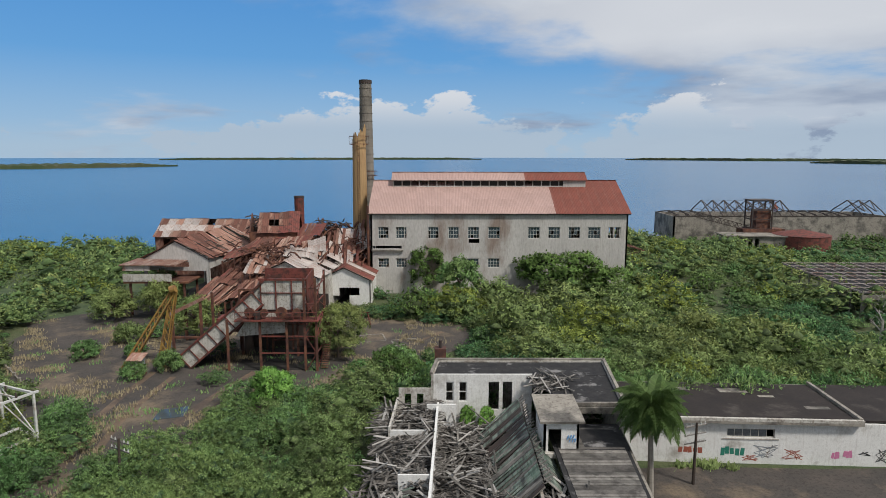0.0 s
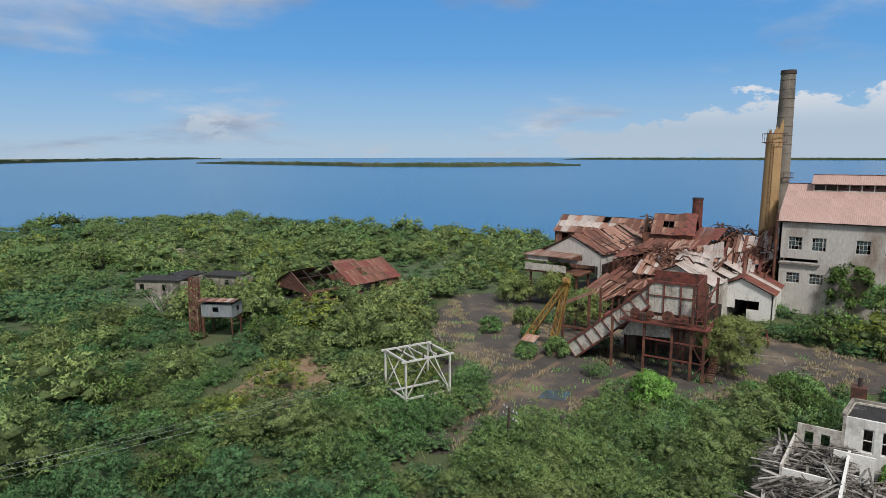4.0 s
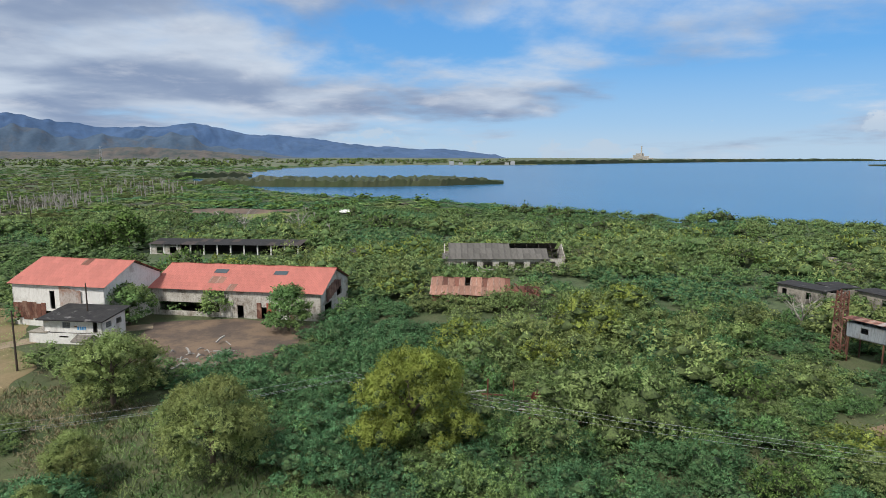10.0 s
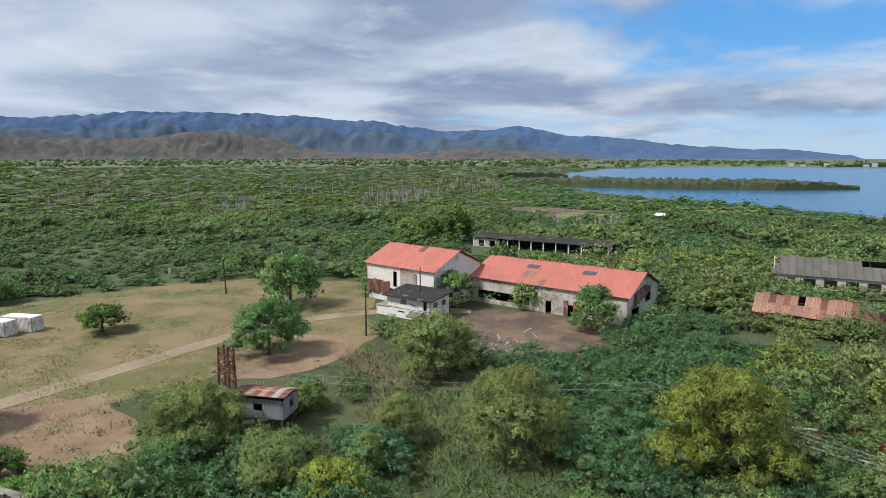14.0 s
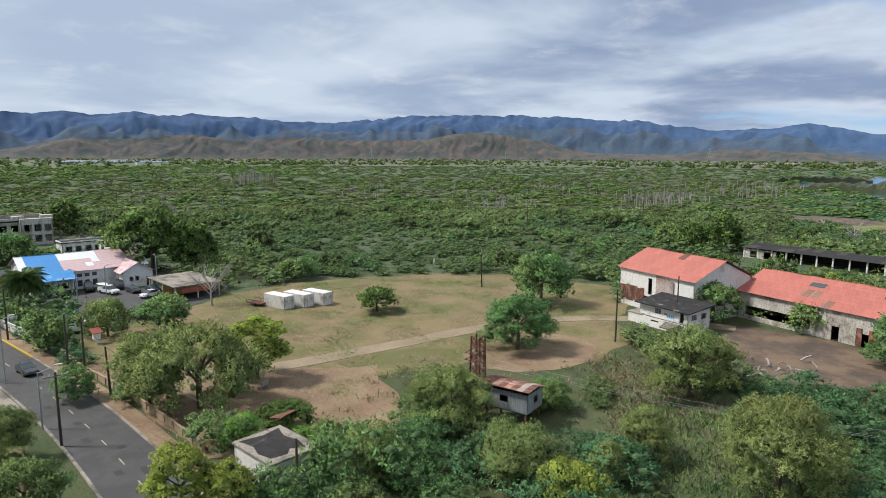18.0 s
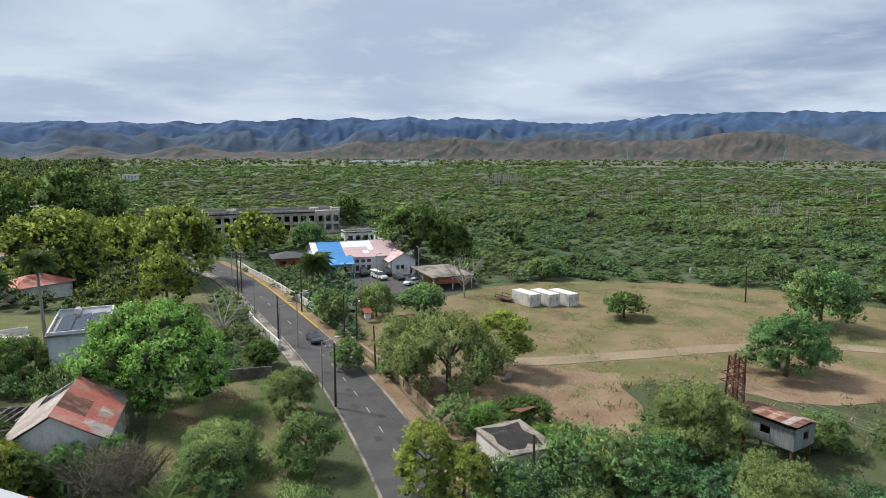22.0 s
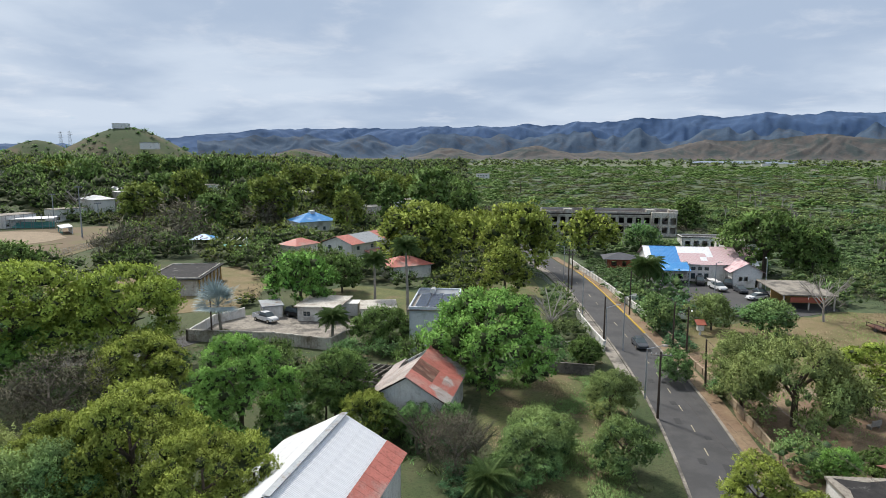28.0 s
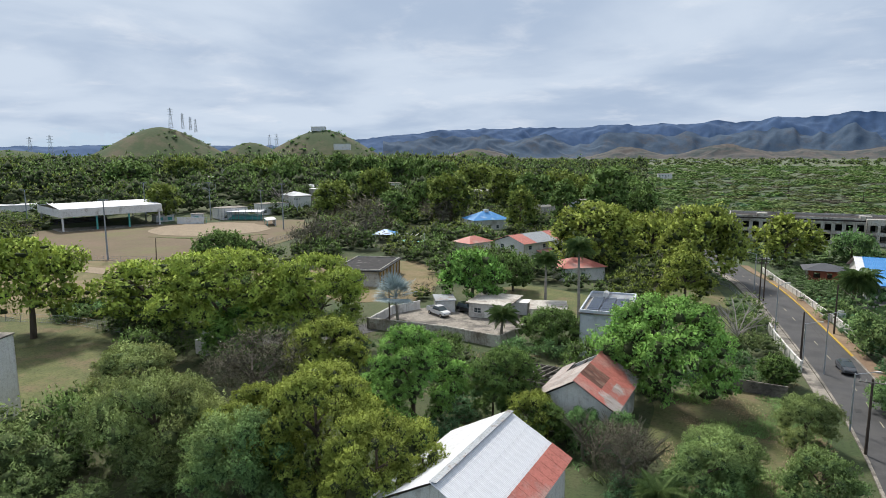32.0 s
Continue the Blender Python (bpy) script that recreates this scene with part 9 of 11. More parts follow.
def police():
    ob = thing("police_station", "white station with patched pink, white and blue tarpaulin roof", "building", pose(-26, -164, 0, 0, 0, 4))
    L, W = 24.0, 15.0
    fr = [(2.2 + 1.5 * k, 3.2 + 1.5 * k, 0.6, 2.0) for k in range(8)] + [(2.2 + 1.5 * k, 3.2 + 1.5 * k, 2.7, 3.5) for k in range(8)]
    x, y = L / 2, W / 2
    part("wall", wall((x, y), (-x, y), 0, 4.3, 0.25, fr), "white", ob)
    for h in fr:
        window(ob, (x, y), (-1, 0), h[0], h[2], h[1] - h[0], h[3] - h[2], 1, 2, "wood", "pane", 0, 0.08, 0.07)
    part("wall", wall((-x, y), (-x, -y), 0, 4.3, 0.25, [(2, 3, 1, 2.4)], 2.9), "white", ob)
    part("wall", wall((-x, -y), (x, -y), 0, 4.3, 0.25), "white", ob)
    part("wall", wall((x, -y), (x, y), 0, 4.3, 0.25, [(5, 6.2, 1, 2.4), (9, 10.2, 1, 2.4)], 2.9), "white", ob)
    part("floor", cube(-x, x, -y, y, -0.02, 0.05), "dark", ob)
    mats = lambda u, v: "blue" if 0.07 < u < 0.31 else "whitemetal" if u < 0.07 or (u < 0.60 and v > 0.6) or noise.noise(Vector((u * 14, v * 9, 3))) > 0.38 else "pinktile"
    matb = lambda u, v: "pinktile"
    sheets(ob, (x + 0.6, y + 0.8, 4.1), (-L - 1.2, 0, 0), (0, -y - 0.8, 3.15), 16, 5, mats, 0.08)
    sheets(ob, (-x - 0.6, -y - 0.8, 4.1), (L + 1.2, 0, 0), (0, y + 0.8, 3.15), 10, 3, matb, 0.08)
    # blue porch at the road end and wing at the other
    part("porch_roof", slab(bmesh.new(), (3.4, y + 5.2, 3.3), (x + 0.9, y + 5.2, 3.3), (x + 0.9, y + 0.4, 4.5), (3.4, y + 0.4, 4.5), 0.12), "blue", ob)
    part("porch_wall", wall((x, y + 4.6), (4.0, y + 4.6), 0, 3.2, 0.2, [(1, 4, 1.4, 2.6), (5, 7, 1.4, 2.6)]), "concwhite", ob)
    part("porch_wall", wall((4.0, y + 4.6), (4.0, y), 0, 3.2, 0.2), "white", ob)
    part("porch_wall", wall((x, y), (x, y + 4.6), 0, 3.2, 0.2), "white", ob)
    wx = -x + 3.4
    part("wing_wall", wall((wx + 3.2, y + 5.5), (wx - 3.2, y + 5.5), 0, 3.6, 0.2, [(1.4, 2.2, 1.4, 2.4), (2.6, 3.4, 1.4, 2.4), (5, 5.9, 0, 2.1)], 1.8), "white", ob)
    part("wing_wall", wall((wx - 3.2, y + 5.5), (wx - 3.2, y), 0, 3.6, 0.2), "white", ob)
    part("wing_wall", wall((wx + 3.2, y), (wx + 3.2, y + 5.5), 0, 3.6, 0.2, [(1.5, 2.5, 1.2, 2.3)]), "white", ob)
    for s in (-1, 1):
        part("wing_roof", slab(bmesh.new(), *([(wx, y - 3, 5.6), (wx, y + 6, 5.6), (wx + s * 3.9, y + 6, 3.4), (wx + s * 3.9, y - 3, 3.4)][:: -s]), 0.1), "pinktile", ob)
    an = thing("annex", "small annex with dark hipped roof by the road", "building", pose(-8.5, -172, 0, 0, 0, 4))
    flat = [("S", (-3.5, -3), (3.5, -3)), ("E", (3.5, -3), (3.5, 3)), ("N", (3.5, 3), (-3.5, 3)), ("W", (-3.5, 3), (-3.5, -3))]
    for s, p, q in flat:
        part("wall", wall(p, q, 0, 2.7, 0.2, [(1.2, 2.6, 0.9, 2.1), (4, 5, 0.9, 2.1)]), "redwall" if s == "N" else "concwhite", an)
    hip_roof(an, 7.5, 6.5, 2.7, 4.0, "darkroof", 0.8)


police()
flat_house("white_block", "white two-storey block with green window", pose(-41, -188, 0, 0, 0, 8), 10, 9, 6.0, "white", "conc", {"N": [(2, 4, 3.6, 5), (5.5, 8, 3.4, 5)], "E": [(2, 4, 3.6, 5)]}, 0.4, (1, 2, "green", "pane"), "building")
flat_house("white_arcade", "low white arcade with arched openings", pose(-36, -214, 0, 0, 0, 6), 14, 6, 3.6, "white", "brownroof", {"N": [(1 + 2.6 * k, 2.6 + 2.6 * k, 0.2, 2.6) for k in range(5)]}, 0.3, None, "building", 0.3)
cp = thing("carport", "open car shelter with rust-stained flat roof", "carport", pose(-41.5, -138, 0, 0, 0, 5))
part("roof", cube(-5, 5, -8, 7, 2.9, 3.1), "conc", cp)
for x in (-4.6, 0, 4.6):
    for y in (-7.4, 0, 6.5):
        part("post", cube(x - 0.12, x + 0.12, y - 0.12, y + 0.12, 0, 2.9), "concwhite", cp)
part("back_wall", cube(-4.8, 4.8, 0.2, 0.4, 0, 2.9), "ochre", cp)
part("red_panel", cube(-3, 3.5, 6.7, 6.8, 1.6, 2.6), "redwall", cp)


def old_offices():
    ob = thing("office_ruin", "derelict grey three-level concrete office with open galleries", "building", pose(-6.5, -250, 0, 0, 0, 4))
    L, W, H0 = 49.0, 16.0, 10.0
    x, y = L / 2, W / 2
    top = [(1.2 + 3.05 * k, 3.4 + 3.05 * k, v, v + 2.2) for k in range(15) for v in (1.0, 4.3)]
    part("wall", wall((x, y), (-x, y), 0, 7.6, 0.4, top), "concwhite", ob)
    part("wall", wall((-x, y), (-x, -y), 0, 7.6, 0.4, [(1.5 + 3.6 * k, 4 + 3.6 * k, v, v + 2.2) for k in range(4) for v in (1.0, 4.3)]), "concwhite", ob)
    part("wall", wall((-x, -y), (x, -y), 0, 7.6, 0.4), "concwhite", ob)
    part("wall", wall((x, -y), (x, y), 0, 7.6, 0.4, [(1.2 + 2.6 * k, 2.6 + 2.6 * k, v, v + 1.9) for k in range(5) for v in (1.0, 4.3)]), "concwhite", ob)
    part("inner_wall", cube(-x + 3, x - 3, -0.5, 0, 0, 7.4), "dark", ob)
    for z in (0.0, 3.5, 7.3):
        part("floor_slab", cube(-x + 0.4, x - 0.4, -y + 0.4, y - 0.4, z, z + 0.25), "conc", ob)
    part("roof", cube(-x - 0.5, x + 0.5, -y - 0.5, y + 0.5, 7.6, 8.0), "brownroof", ob)
    for k in range(17):
        part("column", cube(x - 0.3 - 3.05 * k - 0.25, x - 0.3 - 3.05 * k + 0.25, y + 0.003, y + 0.35, 0, 8.6), "concwhite" if k % 4 == 0 else "concwhite", ob)
    for z in (3.3, 7.0):
        part("cornice", cube(-x - 0.2, x + 0.2, y + 0.003, y + 0.5, z, z + 0.4), "concwhite", ob)
    bm = bmesh.new()
    for a, b in (((-x, y), (x, y)), ((x, y), (x, -y)), ((x, -y), (-x, -y)), ((-x, -y), (-x, y))):
        beam(bm, (*a, 8.35), (*b, 8.35), 0.3, 0.7)
    part("parapet", bm, "concwhite", ob)
    for q in (x - 10, -x + 9, -x + 1):
        part("roof_block", cube(q - 1.6, q + 1.6, y - 3, y + 0.35, 8.0, 9.4), "concwhite", ob)
    part("end_bay", wall((-x + 9, y + 2.5), (-x, y + 2.5), 0, 8.4, 0.4, [(1 + 2.8 * k, 3 + 2.8 * k, v, v + 2.3) for k in range(3) for v in (1.0, 4.4)]), "concwhite", ob)
    part("end_bay_side", wall((-x, y + 2.5), (-x, y), 0, 8.4, 0.3), "concwhite", ob)
    part("end_bay_side", wall((-x + 9, y), (-x + 9, y + 2.5), 0, 8.4, 0.3), "concwhite", ob)
    part("end_bay_roof", cube(-x, -x + 9, y, y + 2.5, 8.4, 8.6), "concwhite", ob)


old_offices()

# white metal roof house and red roof house near the camera
h1 = gable_house("white_roof_house", "white timber house with white metal roof and red edge strip", "house", pose(20.7, -42.9, 0, 0, 0, 90), 13.5, 10.9, 4.1, 7.1, "white", lambda u, v: "whitemetal", 16, 3, over=0.4,
                 holes={"N": [(3, 4, 0, 2.2), (6, 7.2, 1, 2.2)], "S": [(1.2, 2.2, 1, 2.3), (3.2, 4.1, 0, 2.2), (10, 11, 1, 2.3)], "W": [(2, 3.4, 1, 2.2), (7, 8.2, 0.9, 2.1)]}, win=(1, 2, "galv", "pane"))
for k in range(12):
    part("red_roof_sheet", slab(bmesh.new(), (-7.1 + 1.18 * k, 4.1, 5.02), (-5.95 + 1.18 * k, 4.1, 5.02), (-5.95 + 1.18 * k, 5.95, 4.00), (-7.1 + 1.18 * k, 5.95, 4.00), -0.04), "redroof", h1)
part("vent_pipe", tube(bmesh.new(), (3.2, -2.9, 5.0), (3.2, -2.9, 6.5), 0.09, 0.09, 8), "darksteel", h1)
part("ridge_strip", beam(bmesh.new(), (-7.1, 0.2, 7.22), (7.1, 0.2, 7.22), 0.6, 0.05), "galv", h1)

h2 = gable_house("red_roof_house", "weathered white timber house with patched red roof", "house", pose(18.5, -67.8, -0.25, 0, 0, -90), 10.4, 8.4, 4.0, 6.5, "white", lambda u, v: "palesheet", 9, 3, jitter=0.2, over=0.5,
                 hole=None, hole2=lambda u, v: v > 0.2 and u < 0.3, holes={"W": [(5.4, 6.4, 0.6, 2.0), (2, 3, 0.6, 2.0)], "S": [(2, 3, 1, 2.2), (6, 7, 1, 2.2)]})
for k in range(9):
    for j in range(2):
        part("red_roof_sheet", slab(bmesh.new(), (-5.7 + 1.27 * k, -4.75 + 2.4 * j, 3.86 + 1.42 * j), (-4.45 + 1.27 * k, -4.75 + 2.4 * j, 3.86 + 1.42 * j), (-4.45 + 1.27 * k, -2.3 + 2.3 * j, 5.3 + 1.4 * j), (-5.7 + 1.27 * k, -2.3 + 2.3 * j, 5.3 + 1.4 * j), 0.03), "rust" if (k, j) in ((3, 1), (4, 1), (2, 1)) else "redroof", h2)
fr = thing("fallen_roof_frame", "bare grey rafters of a fallen roof", "ruin", pose(24.5, -72.5, 0))
for k in range(7):
    part("rafter", beam(bmesh.new(), (-3 + 0.9 * k, -3.5, 2.6), (-2.7 + 0.9 * k, 3, 3.4), 0.14), "wood", fr)
for k in range(4):
    part("batten", beam(bmesh.new(), (-3.5, -3 + 1.9 * k, 2.9 + 0.15 * k), (3.5, -2.5 + 1.9 * k, 2.6), 0.12), "wood", fr)
for x in (-2.9, 2.5):
    for y, h in ((-3.2, 2.62), (2.6, 3.32)):
        part("post", beam(bmesh.new(), (x, y, 0), (x + 0.1, y, h), 0.16), "wood", fr)

wl = thing("lean_to", "low timber walls below the fallen rafters", "ruin", pose(24.5, -72.5, 0))
for p, q in (((-3.5, -3.5), (3.5, -3.5)), ((3.5, -3.5), (3.5, 3)), ((3.5, 3), (-3.5, 3))):
    part("wall", wall(p, q, 0, 2.6, 0.15, [(1, 2, 0.8, 1.9)]), "wood", wl)

bh = flat_house("blue_house", "pale blue two-storey house with solar panels on its roof", pose(23.3, -96.5, 0, 0, 0, 98), 13.5, 7.0, 6.6, "paleblue", "conc", {"S": [(2, 3.6, 4, 5.2), (6, 7.6, 4, 5.2), (10, 11.6, 4, 5.2)], "E": [(1.2, 2.6, 1.2, 2.4), (4, 5.6, 1.0, 2.2), (4.2, 5.6, 4, 5.2)], "W": [(2, 3.4, 4, 5.2)]}, 0.3, (1, 3, "white", "cloudpane"), "house", 0.4)
part("solar_frame", cube(-3.0, 6.2, -2.9, 2.9, 6.9, 6.96), "galv", bh)
for i in range(6):
    for j in range(3):
        part("solar_panel", slab(bmesh.new(), (-2.8 + 1.5 * i, -2.7 + 1.85 * j, 7.02), (-1.4 + 1.5 * i, -2.7 + 1.85 * j, 7.02), (-1.4 + 1.5 * i, -0.95 + 1.85 * j, 7.2), (-2.8 + 1.5 * i, -0.95 + 1.85 * j, 7.2), 0.04), "solar", bh)
part("water_tank", tube(bmesh.new(), (-5.2, -1.0, 7.3), (-3.6, -1.0, 7.3), 0.45, 0.45, 14), "white", bh)
part("lower_roof", cube(-6.9, -3.2, -3.6, 3.6, 6.79, 6.9), "galv", bh)
for s in (-1, 1):
    part("gutter_pipe", tube(bmesh.new(), (-6.8, s * 3.4, 0), (-6.8, s * 3.4, 6.6), 0.07, 0.07, 6), "white", bh)

flat_house("garage_house", "low white garage with pale flat roof", pose(47.3, -106.8, 0, 0, 0, 96), 8.6, 7.4, 2.7, "white", "concwhite", {"S": [(1, 3.4, 0, 2.2), (5, 6.4, 0.9, 1.9)], "E": [(1, 2.4, 0.9, 1.9), (4, 5.2, 0.9, 1.9)]}, 0.5, (2, 2, "white", "pane"))
cp = thing("carport", "white flat carport beside the lawn", "carport", pose(37.0, -107.6, 0, 0, 0, 110))
part("roof", cube(-3.6, 3.6, -3.4, 3.4, 2.5, 2.68), "concwhite", cp)
part("back_wall", cube(-3.4, 3.4, 3.0, 3.2, 0, 2.5), "white", cp)
part("side_wall", cube(3.2, 3.4, -3.2, 3.0, 0, 2.5), "white", cp)
for y in (-3.1, 0):
    part("post", cube(-3.4, -3.2, y - 0.1, y + 0.1, 0, 2.5), "white", cp)
sh = flat_house("tool_shed", "grey-white garden shed with two doors", pose(57.2, -105.0, 0, 0, 0, 125), 5.2, 3.6, 2.3, "white", "galv", {"S": [(0.6, 1.6, 0, 2.0), (2.4, 3.4, 0, 2.0)]}, 0.2, None, "shed")
for x in (-2.0, -0.2):
    part("door", cube(x, x + 1.0, -1.78, -1.74, 0, 1.95), "conc", sh)
flat_house("store_room", "low white flat-roofed store room", pose(43, -109.5, 0, 0, 0, 100), 3, 3, 2.2, "white", "white", {}, 0.1, None, "shed")


def block_wall(pts, h, mat, label, cap=True, step=3.0, name="wall_garden"):
    """A low masonry wall with piers along a line."""
    ob = thing(name, label, "wall")
    for a, b in zip(pts, pts[1:]):
        a, b = Vector((*a, 0)), Vector((*b, 0))
        n = max(1, int((b - a).length / step))
        for k in range(n):
            p, q = a.lerp(b, k / n), a.lerp(b, (k + 1) / n)
            part("panel", beam(bmesh.new(), (p.x, p.y, h / 2 - 0.05), (q.x, q.y, h / 2 - 0.05), 0.16, h - 0.1), mat, ob)
            part("pier", cube(p.x - 0.16, p.x + 0.16, p.y - 0.16, p.y + 0.16, 0, h + 0.12), mat, ob)
        if cap:
            part("coping", beam(bmesh.new(), (a.x, a.y, h + 0.03), (b.x, b.y, h + 0.03), 0.24, 0.08), mat, ob)
    return ob


block_wall([(62.5, -87), (48, -88.6), (38.0, -87.5), (37.0, -93)], 1.9, "concwhite", "stained white garden wall")
block_wall([(62.5, -87), (64, -97), (61.5, -103)], 1.7, "white", "white garden wall by the drive")
block_wall([(9.5, -86), (6.0, -85.2), (-1.6, -85.0)], 1.5, "conc", "mossy grey block wall of the grass lot")
block_wall([(9.0, -98.6), (1.2, -98.6)], 0.5, "concwhite", "low white garden kerb wall")
block_wall([(-3.1, -96.5), (-1.2, -104), (0.6, -112), (1.4, -117)], 1.6, "white", "white panel wall along the footpath", True, 2.0)
block_wall([(-11.2, -118.2), (-7.6, -132), (-3.7, -147), (1.2, -163.6), (4.4, -176)], 1.3, "white", "white picket wall before the police station", True, 2.4)
block_wall([(-19.5, -62), (-18.5, -71.6), (-17.0, -84.0), (-14.6, -96), (-13.6, -107)], 0.9, "timberpale", "pale weathered board fence along the verge", True, 2.2, "fence_boards")


def mesh_fence(pts, h, label, step=2.6, mat="galv"):
    ob = thing("fence", label, "fence")
    for a, b in zip(pts, pts[1:]):
        a, b = Vector((*a, 0)), Vector((*b, 0))
        n = max(1, int((b - a).length / step))
        for k in range(n + 1):
            p = a.lerp(b, k / n)
            part("post", tube(bmesh.new(), (p.x, p.y, 0), (p.x, p.y, h), 0.04, 0.04, 6), mat, ob)
        for z in (h, h * 0.5, 0.15):
            part("rail", beam(bmesh.new(), (a.x, a.y, z), (b.x, b.y, z), 0.035), mat, ob)
        bm = bmesh.new()
        m = int((b - a).length / 0.5)
        for k in range(m):
            p, q = a.lerp(b, k / m), a.lerp(b, (k + 1) / m)
            beam(bm, (p.x, p.y, 0.1), (q.x, q.y, h), 0.012)
            beam(bm, (q.x, q.y, 0.1), (p.x, p.y, h), 0.012)
        part("wire_mesh", bm, mat, ob, kind="stuff")
    return ob


mesh_fence([(1.6, -118), (5.2, -133.7), (10.1, -151), (14.5, -158), (20, -168)], 1.2, "grey railing round the bend of the road")
mesh_fence([(88, -66), (112, -64), (124, -60)], 1.6, "chain-link fence round a grassy yard")
mesh_fence([(152, -118), (176, -108), (214, -110)], 1.4, "chain-link fence along the ball field")
mesh_fence([(172, -206), (160, -180), (152, -150)], 1.6, "chain-link fence beside the ball field")

sc = flat_house("school_building", "long low white school block with stained flat roof", pose(88.3, -123.4, 0, 0, 0, 108), 18, 11, 3.6, "concwhite", "bitumen", {"S": [(1 + 2.8 * k, 2.6 + 2.8 * k, 0.8, 2.6) for k in range(6)], "E": [(1, 3, 0.8, 2.6), (5, 7, 0.8, 2.6)], "N": [(1 + 2.8 * k, 2.6 + 2.8 * k, 0.8, 2.6) for k in range(6)], "W": [(1, 3, 0.8, 2.6), (5, 7, 0.8, 2.6)]}, 0.7, (3, 2, "white", "cloudpane"), "building", 0.25)
for k in range(7):
    part("pier", cube(-8.9 + 2.9 * k, -8.6 + 2.9 * k, 5.5, 5.75, 0, 3.6), "ochre", sc)

ts = gable_house("two_storey_house", "white two-storey house with red and grey roof", "house", pose(65, -171, 0, 0, 0, 70), 17, 11, 5.4, 7.2, "white", lambda u, v: "galv" if 0.3 < u < 0.8 else "redroof", 10, 3, over=0.6,
                 holes={"S": [(2, 3.4, 3.4, 4.6), (6, 7.4, 3.4, 4.6), (10, 11.4, 3.4, 4.6), (13, 14.4, 3.4, 4.6), (4, 5.2, 0.8, 2), (9, 10, 0, 2.1)], "E": [(2, 3.4, 3.4, 4.6), (6, 7.4, 3.4, 4.6)], "W": [(2, 3.4, 3.4, 4.6), (6, 7.4, 3.4, 4.6)], "N": [(2, 3.4, 3.4, 4.6), (8, 9.4, 3.4, 4.6)]}, win=(1, 2, "white", "pane"))
part("porch_roof", slab(bmesh.new(), (-3, 7.9, 2.5), (3.5, 7.9, 2.5), (3.5, 5.6, 3.1), (-3, 5.6, 3.1), -0.1), "redroof", ts)
for x in (-2.8, 3.2):
    part("porch_post", cube(x - 0.08, x + 0.08, 7.5, 7.66, 0, 2.5), "white", ts)
    part("porch_post", cube(x - 0.08, x + 0.08, -7.66, -7.5, 0, 2.5), "white", ts)
part("porch_roof", slab(bmesh.new(), (-3, -7.9, 2.5), (3.5, -7.9, 2.5), (3.5, -5.6, 3.1), (-3, -5.6, 3.1), 0.1), "redroof", ts)

bl = flat_house("blue_roof_house", "white house with bright blue hipped roof", pose(106.6, -231, -0.6, 0, 0, 48), 14.5, 11, 4.4, "white", "white", {"S": [(2, 3.2, 1, 2.4), (6, 7.2, 1, 2.4), (9.5, 10.7, 1, 2.4)], "N": [(2, 3.2, 1, 2.4), (6, 7.2, 1, 2.4), (9.5, 10.7, 1, 2.4)], "E": [(2, 3.4, 1, 2.4)], "W": [(2, 3.4, 1, 2.4)]}, 0.1, (1, 2, "white", "pane"))
hip_roof(bl, 14.5, 11, 4.59, 7.6, "blue", 0.8)
part("roof_box", cube(-0.9, 0.9, -0.9, 0.9, 6.6, 8.4), "white", bl)
sr = flat_house("cottage", "small cottage with red hipped roof", pose(85.7, -176, 0, 0, 0, 70), 9, 7, 2.7, "white", "white", {"N": [(1, 2, 1, 2), (5, 6, 1, 2)], "S": [(1, 2, 1, 2), (5, 6, 1, 2)]}, 0.1, (1, 2, "white", "pane"))
hip_roof(sr, 9, 7, 2.89, 4.6, "redroof", 0.7)
sr = flat_house("cottage", "cottage with red roof under the trees", pose(44, -148, 0, 0, 0, 40), 11, 8, 3.0, "white", "white", {"N": [(1, 2, 1, 2), (5, 6, 1, 2)], "S": [(1, 2, 1, 2), (5, 6, 1, 2)]}, 0.1, (1, 2, "white", "pane"))
hip_roof(sr, 11, 8, 3.19, 5.0, "redroof", 0.7)
pl = thing("pool_pavilion", "open pavilion with blue roof beside a small pool", "pavilion", pose(121, -180, 0, 0, 0, 20))
for x in (-3, 3):
    for y in (-2.4, 2.4):
        part("post", cube(x - 0.1, x + 0.1, y - 0.1, y + 0.1, 0, 2.9), "white", pl)
hip_roof(pl, 7, 6, 2.9, 4.3, "blue", 0.5)
part("pool_edge", cube(-14, -5, -3, 4, 0, 0.5), "concwhite", pl)
part("pool_water", cube(-13.4, -5.6, -2.4, 3.4, 0.5, 0.52), "turq", pl)
for k in range(5):
    part("arbour_beam", beam(bmesh.new(), (-13 + 2 * k, -3, 2.6), (-13 + 2 * k, 4, 2.6), 0.14), "white", pl)
for x in (-13, -5):
    for y in (-3, 4):
        part("post", cube(x - 0.1, x + 0.1, y - 0.1, y + 0.1, 0, 2.6), "white", pl)
flat_house("tall_house", "grey-white two-storey house behind the trees", pose(90, -300, rise(90, -300), 0, 0, 20), 12, 9, 7.5, "white", "conc", {"N": [(1 + 2.6 * k, 2.4 + 2.6 * k, v, v + 1.3) for k in range(4) for v in (1, 4.4)], "W": [(2, 3.4, 4.4, 5.7)], "E": [(2, 3.4, 4.4, 5.7)]}, 0.2, (1, 2, "white", "pane"))
flat_house("white_building", "plain white box building beside the yard", pose(81.7, -28.2, 0, 0, 0, 24), 18, 12, 10.0, "white", "conc", {}, 0.1, None, "building")


